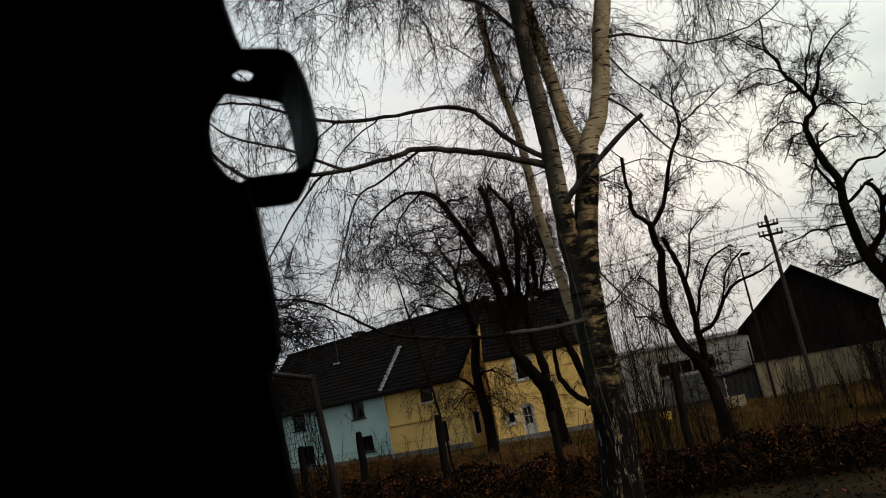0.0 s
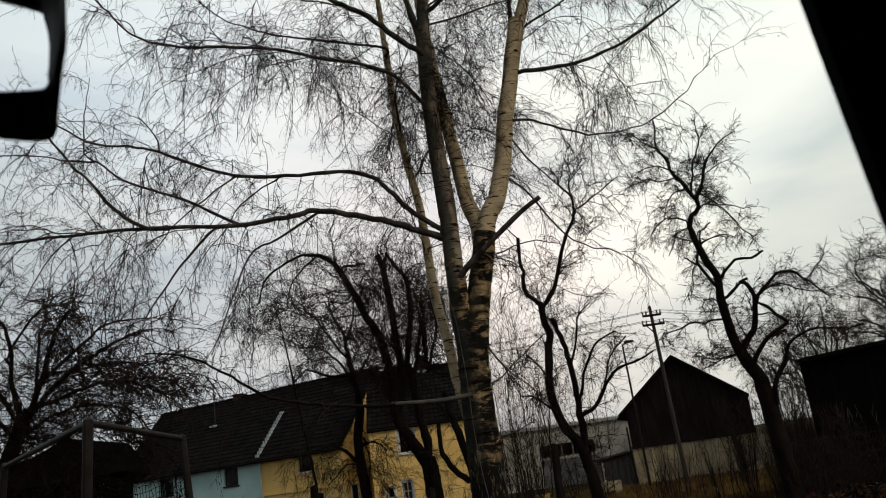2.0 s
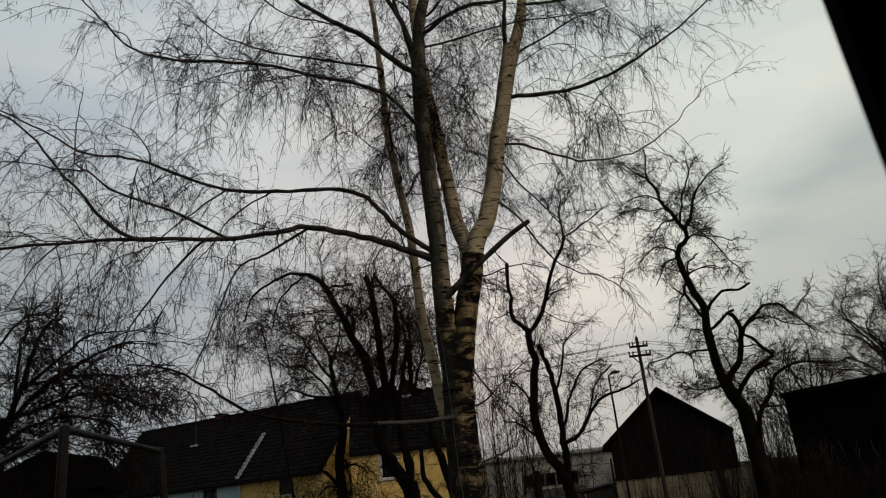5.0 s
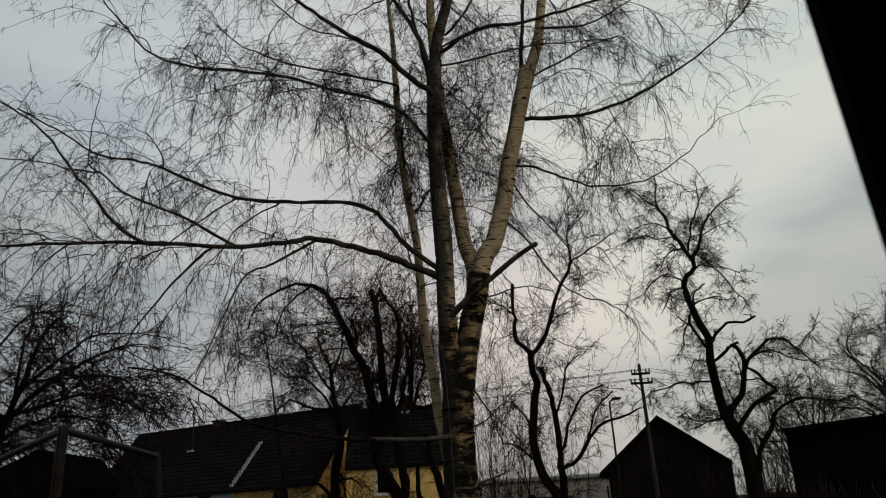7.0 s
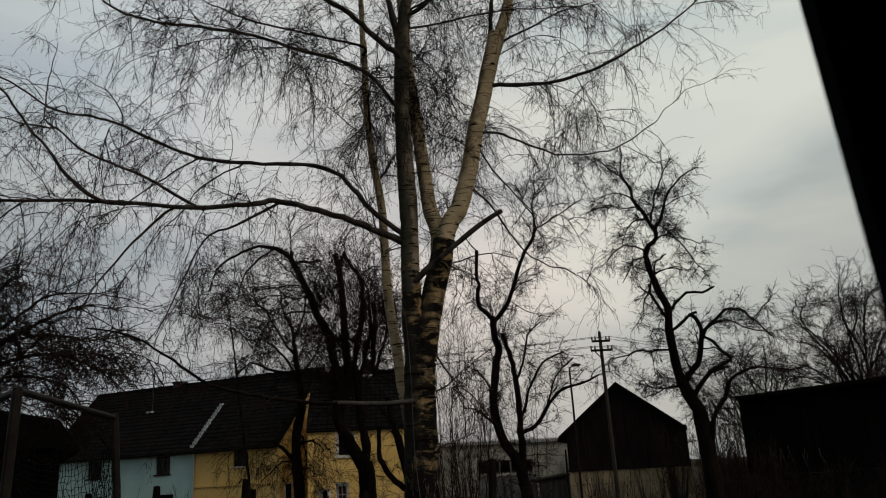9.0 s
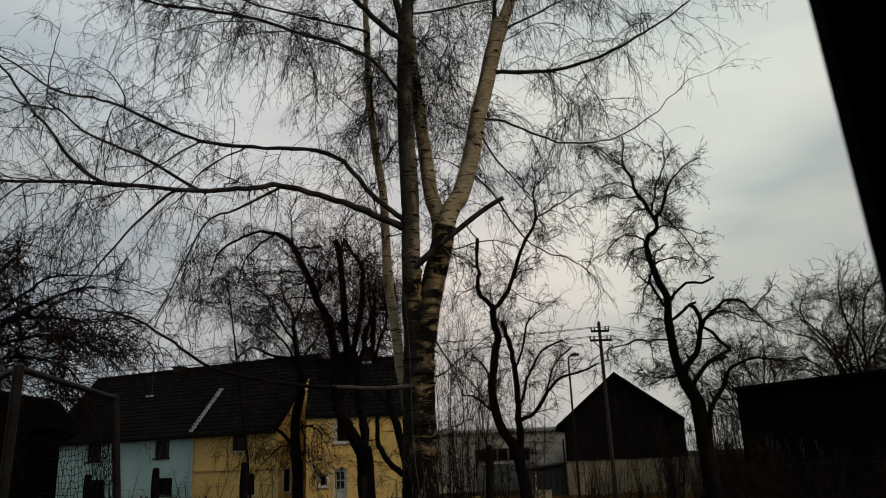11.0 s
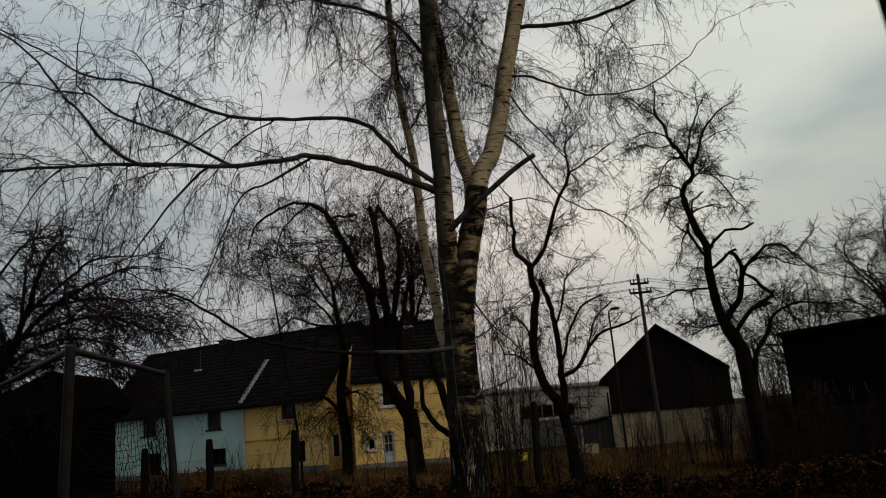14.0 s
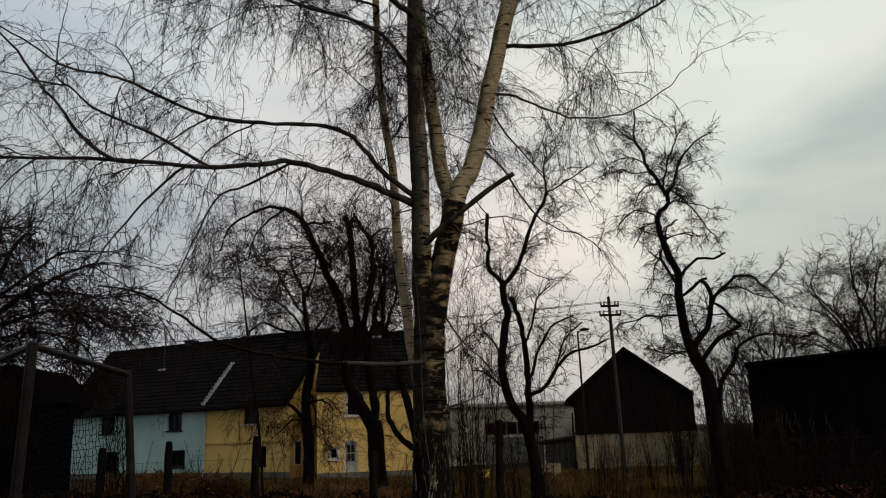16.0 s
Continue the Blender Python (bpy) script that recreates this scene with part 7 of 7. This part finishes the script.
def build_plum():
    t = Tree("plum_tree", (-6.7, 13.0, 0.0), "dense twiggy bare plum tree with arching branches", 105)
    t.limb("trunk", [(-7.73, 13, 1.64), (-7.56, 13, 2.52), (-7.35, 13, 3.15), (-7.13, 13, 3.59)], 0.138, 0.110, DARK_BARK, sides=12, flare=0.2)
    t.limb("branch", [(-7.24, 13, 3.23), (-7.42, 13, 4.01), (-7.49, 13, 4.81), (-7.67, 13, 5.2), (-7.75, 13, 5.5)], 0.055, 0.018, DARK_BARK, wobble=0.012)
    t.limb("branch", [(-7.19, 13, 3.41), (-6.89, 12.95, 4.13), (-6.63, 12.9, 4.86), (-6.38, 12.85, 5.1), (-6.2, 12.8, 5.15)], 0.064, 0.014, DARK_BARK, wobble=0.012)
    t.limb("branch", [(-7.16, 13, 3.5), (-6.55, 12.85, 3.97), (-5.97, 12.7, 4.26), (-5.41, 12.55, 4.44), (-4.87, 12.4, 4.52)], 0.055, 0.013, DARK_BARK, wobble=0.012)
    t.limb("branch", [(-7.15, 13, 3.55), (-6.39, 12.9, 3.76), (-5.65, 12.8, 3.84), (-5.05, 12.7, 3.65), (-4.65, 12.6, 3.4)], 0.046, 0.009, DARK_BARK, wobble=0.012)
    t.limb("branch", [(-7.3, 13, 3.14), (-6.72, 12.95, 3.44), (-6.01, 12.9, 3.52), (-5.42, 12.85, 3.34), (-5.04, 12.8, 2.92)], 0.041, 0.009, DARK_BARK, wobble=0.012)
    t.limb("branch", [(-7.35, 13, 3.05), (-7.86, 13.07, 3.7), (-8.4, 13.13, 4.17), (-9.05, 13.2, 4.46)], 0.046, 0.014, DARK_BARK, wobble=0.012)
    t.limb("branch", [(-7.29, 13, 3.33), (-7.89, 13.13, 4.29), (-8.36, 13.27, 5.18), (-8.85, 13.4, 5.9)], 0.046, 0.014, DARK_BARK, wobble=0.012)
    t.limb("branch", [(-6.92, 13, 4.04), (-6.29, 13.2, 4.66), (-5.94, 13.4, 4.95), (-5.6, 13.6, 5.0)], 0.041, 0.010, DARK_BARK, wobble=0.012)
    t.limb("branch", [(-7.02, 13, 3.86), (-7.06, 13.13, 4.77), (-7, 13.27, 5.1), (-7.1, 13.4, 5.5)], 0.041, 0.009, DARK_BARK, wobble=0.012)
    t.limb("branch", [(-6.81, 13, 4.12), (-5.87, 13.1, 4.19), (-5.22, 13.2, 4.11), (-4.65, 13.3, 4.19)], 0.032, 0.009, DARK_BARK, wobble=0.012)
    t.limb("branch", [(-7.5, 13, 4.61), (-6.88, 12.83, 5.19), (-6.58, 12.67, 5.2), (-6.3, 12.5, 5.2)], 0.028, 0.009, DARK_BARK, wobble=0.012)
    for points, count in (
            ([(-7.3, 13, 3.1), (-6.0, 12.9, 3.5), (-5.2, 12.85, 3.1)], 7),
            ([(-7.15, 13, 3.55), (-5.65, 12.8, 3.84), (-4.65, 12.6, 3.4)], 6),
            ([(-8.6, 13, 3.4), (-7.6, 12.9, 3.2), (-6.9, 12.9, 3.1)], 7)):
        t.side_limbs(points, count, (0.6, 1.4), 0.1, 0.1, DARK_BARK, 0.014, 0.006)
    t.twigs([
        (10.0, (0.3, 1.5), 0.2, 0.12, 8, 0.0105, 0.0055, 4),
        (6, (0.15, 0.7), 0.0, 0.08, 6, 0.0055, 0.0036, 3),
        (5, (0.06, 0.25), 0.0, 0.0, 3, 0.0036, 0.0022, 3),
    ], TWIG, "dense dark crossing twigs")


build_birch()
build_apple()
build_crooked()
build_old()
build_hanging()
build_screened()
build_plum()


def build_shrub(foot, height, stems, seed, name="bare_shrub", label="thicket of thin bare upright stems", spread=0.25, twig=1.0, group="bare shrubs", thick=1.0, twig_mat=TWIG):
    t = Tree(name, foot, label, seed, group)
    rng = t.rng
    for i in range(stems):
        a, r = rng.uniform(0, 6.28), rng.uniform(0.0, spread)
        p0 = t.foot + (r * math.cos(a), r * math.sin(a), -0.05)
        h = height * rng.uniform(0.6, 1.0)
        out = np.array((math.cos(a), math.sin(a), 0)) * rng.uniform(0.1, 0.45) * h * 0.5
        t.limb("stem", [tuple(p0), tuple(p0 + out * 0.3 + (0, 0, h * 0.4)), tuple(p0 + out + (0, 0, h))], 0.006 * height * thick, 0.002 * height * thick, DARK_BARK, sides=6, wobble=0.01)
    t.twigs([
        (5.0 * twig, (0.12 * height, 0.32 * height), 0.8, 0.0, 5, 0.0022 * height * thick, 0.001 * height * thick, 3),
        (4, (0.05 * height, 0.14 * height), 0.4, 0.0, 4, 0.0013 * height * thick, 0.0008 * height * thick, 3),
    ], twig_mat)


for i, (x, y, h, n) in enumerate((
        (0.9, 15.8, 2.6, 7), (1.9, 16.3, 2.2, 6), (2.4, 18.5, 2.4, 6), (4.2, 20.0, 2.0, 5), (5.0, 22.0, 2.2, 5), (6.0, 21.0, 2.0, 6), (6.7, 19.0, 2.4, 7),
        (5.6, 17.0, 1.6, 6), (7.3, 23.0, 2.6, 8), (-1.9, 16.5, 1.5, 5), (-5.0, 19.0, 1.8, 6), (3.3, 14.0, 1.3, 5), (8.3, 26.0, 2.6, 9), (0.4, 19.0, 2.4, 6))):
    build_shrub((x, y, ground_z(x, y)), h, n, 300 + i)
# tall slender saplings by the birch
for i, (x, y, h, n) in enumerate(((0.85, 15.2, 3.9, 3), (1.25, 19.0, 4.4, 3))):
    build_shrub((x, y, ground_z(x, y)), h, n, 330 + i, twig=0.8, thick=0.55, label="slender bare upright saplings with fine twigs")
for i, (x, y, h, n) in enumerate(((1.5, 21.0, 6.2, 4), (2.3, 22.5, 5.6, 4), (0.95, 23.0, 6.6, 4), (3.4, 23.0, 5.0, 4))):
    build_shrub((x, y, ground_z(x, y)), h, n, 360 + i, twig=1.3, thick=0.42, label="slender bare saplings with a haze of reddish twigs", twig_mat=BROWN_TWIG)
# slender stems in rows before the barn, and a dark thicket by the shed
for i, (x, y, h, n) in enumerate(((5.1, 24.0, 2.0, 5), (6.3, 26.5, 2.2, 5), (7.2, 28.0, 2.2, 6), (8.0, 29.0, 2.1, 6), (9.0, 30.0, 2.2, 6), (4.3, 17.5, 1.5, 7))):
    build_shrub((x, y, ground_z(x, y)), h, n, 340 + i, spread=0.7, twig=1.1, thick=0.85)
for i, (x, y, h, n) in enumerate(((5.2, 13.4, 1.2, 14), (6.1, 13.8, 1.5, 16), (7.0, 14.2, 1.7, 16), (7.8, 13.6, 1.7, 16), (6.7, 15.6, 1.8, 16), (6.75, 17.2, 1.9, 18), (7.0, 18.6, 2.2, 22), (7.5, 20.0, 2.0, 18))):
    build_shrub((x, y, ground_z(x, y)), h, n, 350 + i, spread=0.65, twig=3.2, label="dense dark thicket of bare twigs beside the shed")


def build_far_tree(x, y, height, width, seed):
    """A broad round-crowned bare tree: limbs that fan out from a short trunk to a domed outline."""
    t = Tree("far_tree", (x, y, -0.4), "tall bare tree with a broad round crown of fine branches", seed, "far trees")
    rng = t.rng
    fork = t.foot + (0, 0, height * 0.24)
    t.limb("trunk", [tuple(t.foot), tuple(t.foot + (0.1, 0, height * 0.12)), tuple(fork)], 0.026 * height, 0.02 * height, DARK_BARK, sides=8, twiggy=0)
    for i in range(26):
        # tips spread evenly over the dome
        a, up = i * 2.4, (i + 0.5) / 26
        round_ = math.sqrt(1 - up * up)
        swell = rng.uniform(0.78, 0.90)
        tip = t.foot + (math.cos(a) * round_ * width * swell, math.sin(a) * round_ * width * swell, height * (0.42 + 0.56 * up * swell))
        mid = fork * 0.55 + tip * 0.45 + (rng.normal(0, 0.03 * height), rng.normal(0, 0.03 * height), height * 0.05)
        far = fork * 0.2 + tip * 0.8 + (rng.normal(0, 0.03 * height), rng.normal(0, 0.03 * height), height * 0.03)
        t.limb("limb", [tuple(fork - (0, 0, rng.uniform(0.0, 0.08) * height)), tuple(mid), tuple(far), tuple(tip)], 0.0068 * height, 0.0016 * height, DARK_BARK, sides=6, wobble=0.02)
    t.twigs([
        (3.3, (0.06 * height, 0.20 * height), 0.15, 0.0, 7, 0.0012 * height, 0.0007 * height, 3),
        (6, (0.03 * height, 0.10 * height), 0.1, 0.03, 5, 0.0008 * height, 0.0005 * height, 3),
        (4, (0.015 * height, 0.05 * height), 0.05, 0.0, 4, 0.0006 * height, 0.0004 * height, 3),
    ], TWIG)


for i, (x, y, h, w) in enumerate(((20.4, 35.0, 10.6, 4.3), (16.6, 38.0, 8.2, 2.6), (25.0, 36.0, 10.8, 4.0), (29.5, 37.0, 9.5, 4.0))):
    build_far_tree(x, y, h, w, 400 + i)
for i, (x, y, h, n) in enumerate(((11.5, 30.0, 4.4, 10), (12.6, 31.0, 4.2, 9), (10.2, 32.0, 3.8, 8))):
    build_shrub((x, y, -0.3), h, n, 420 + i)


def build_sapling():
    t = Tree("sapling", (-3.0, 16.0, 0.0), "thin straight bare sapling beside a fence post", 501)
    t.limb("trunk", [(-3.0, 16.0, -0.05), (-3.14, 16.0, 1.81), (-3.34, 16.0, 3.25), (-3.49, 16.0, 4.4), (-3.65, 16.0, 5.35)], 0.032, 0.010, DARK_BARK, wobble=0.006)
    t.twigs([(4.0, (0.2, 0.6), 0.6, 0.0, 5, 0.006, 0.003, 3), (4, (0.1, 0.3), 0.3, 0.0, 4, 0.004, 0.002, 3)], TWIG)


build_sapling()


def build_cord():
    line = spline([(-0.05, 10.62, 3.92), (-0.009, 10.58, 3.66), (0.027, 10.56, 2.9), (0.033, 10.56, 2.16), (0.069, 10.56, 1.58), (0.14, 10.52, 1.02), (0.18, 10.5, 0.3), (0.2, 10.48, 0.02)], 40)
    cord = part("cord", tube_mesh("cord", [(line[None], np.full((1, 40), 0.006), 6)], DEAD), DEAD)
    tagged(cord, "thin pale cord hanging down the birch trunk", "cord")


build_cord()
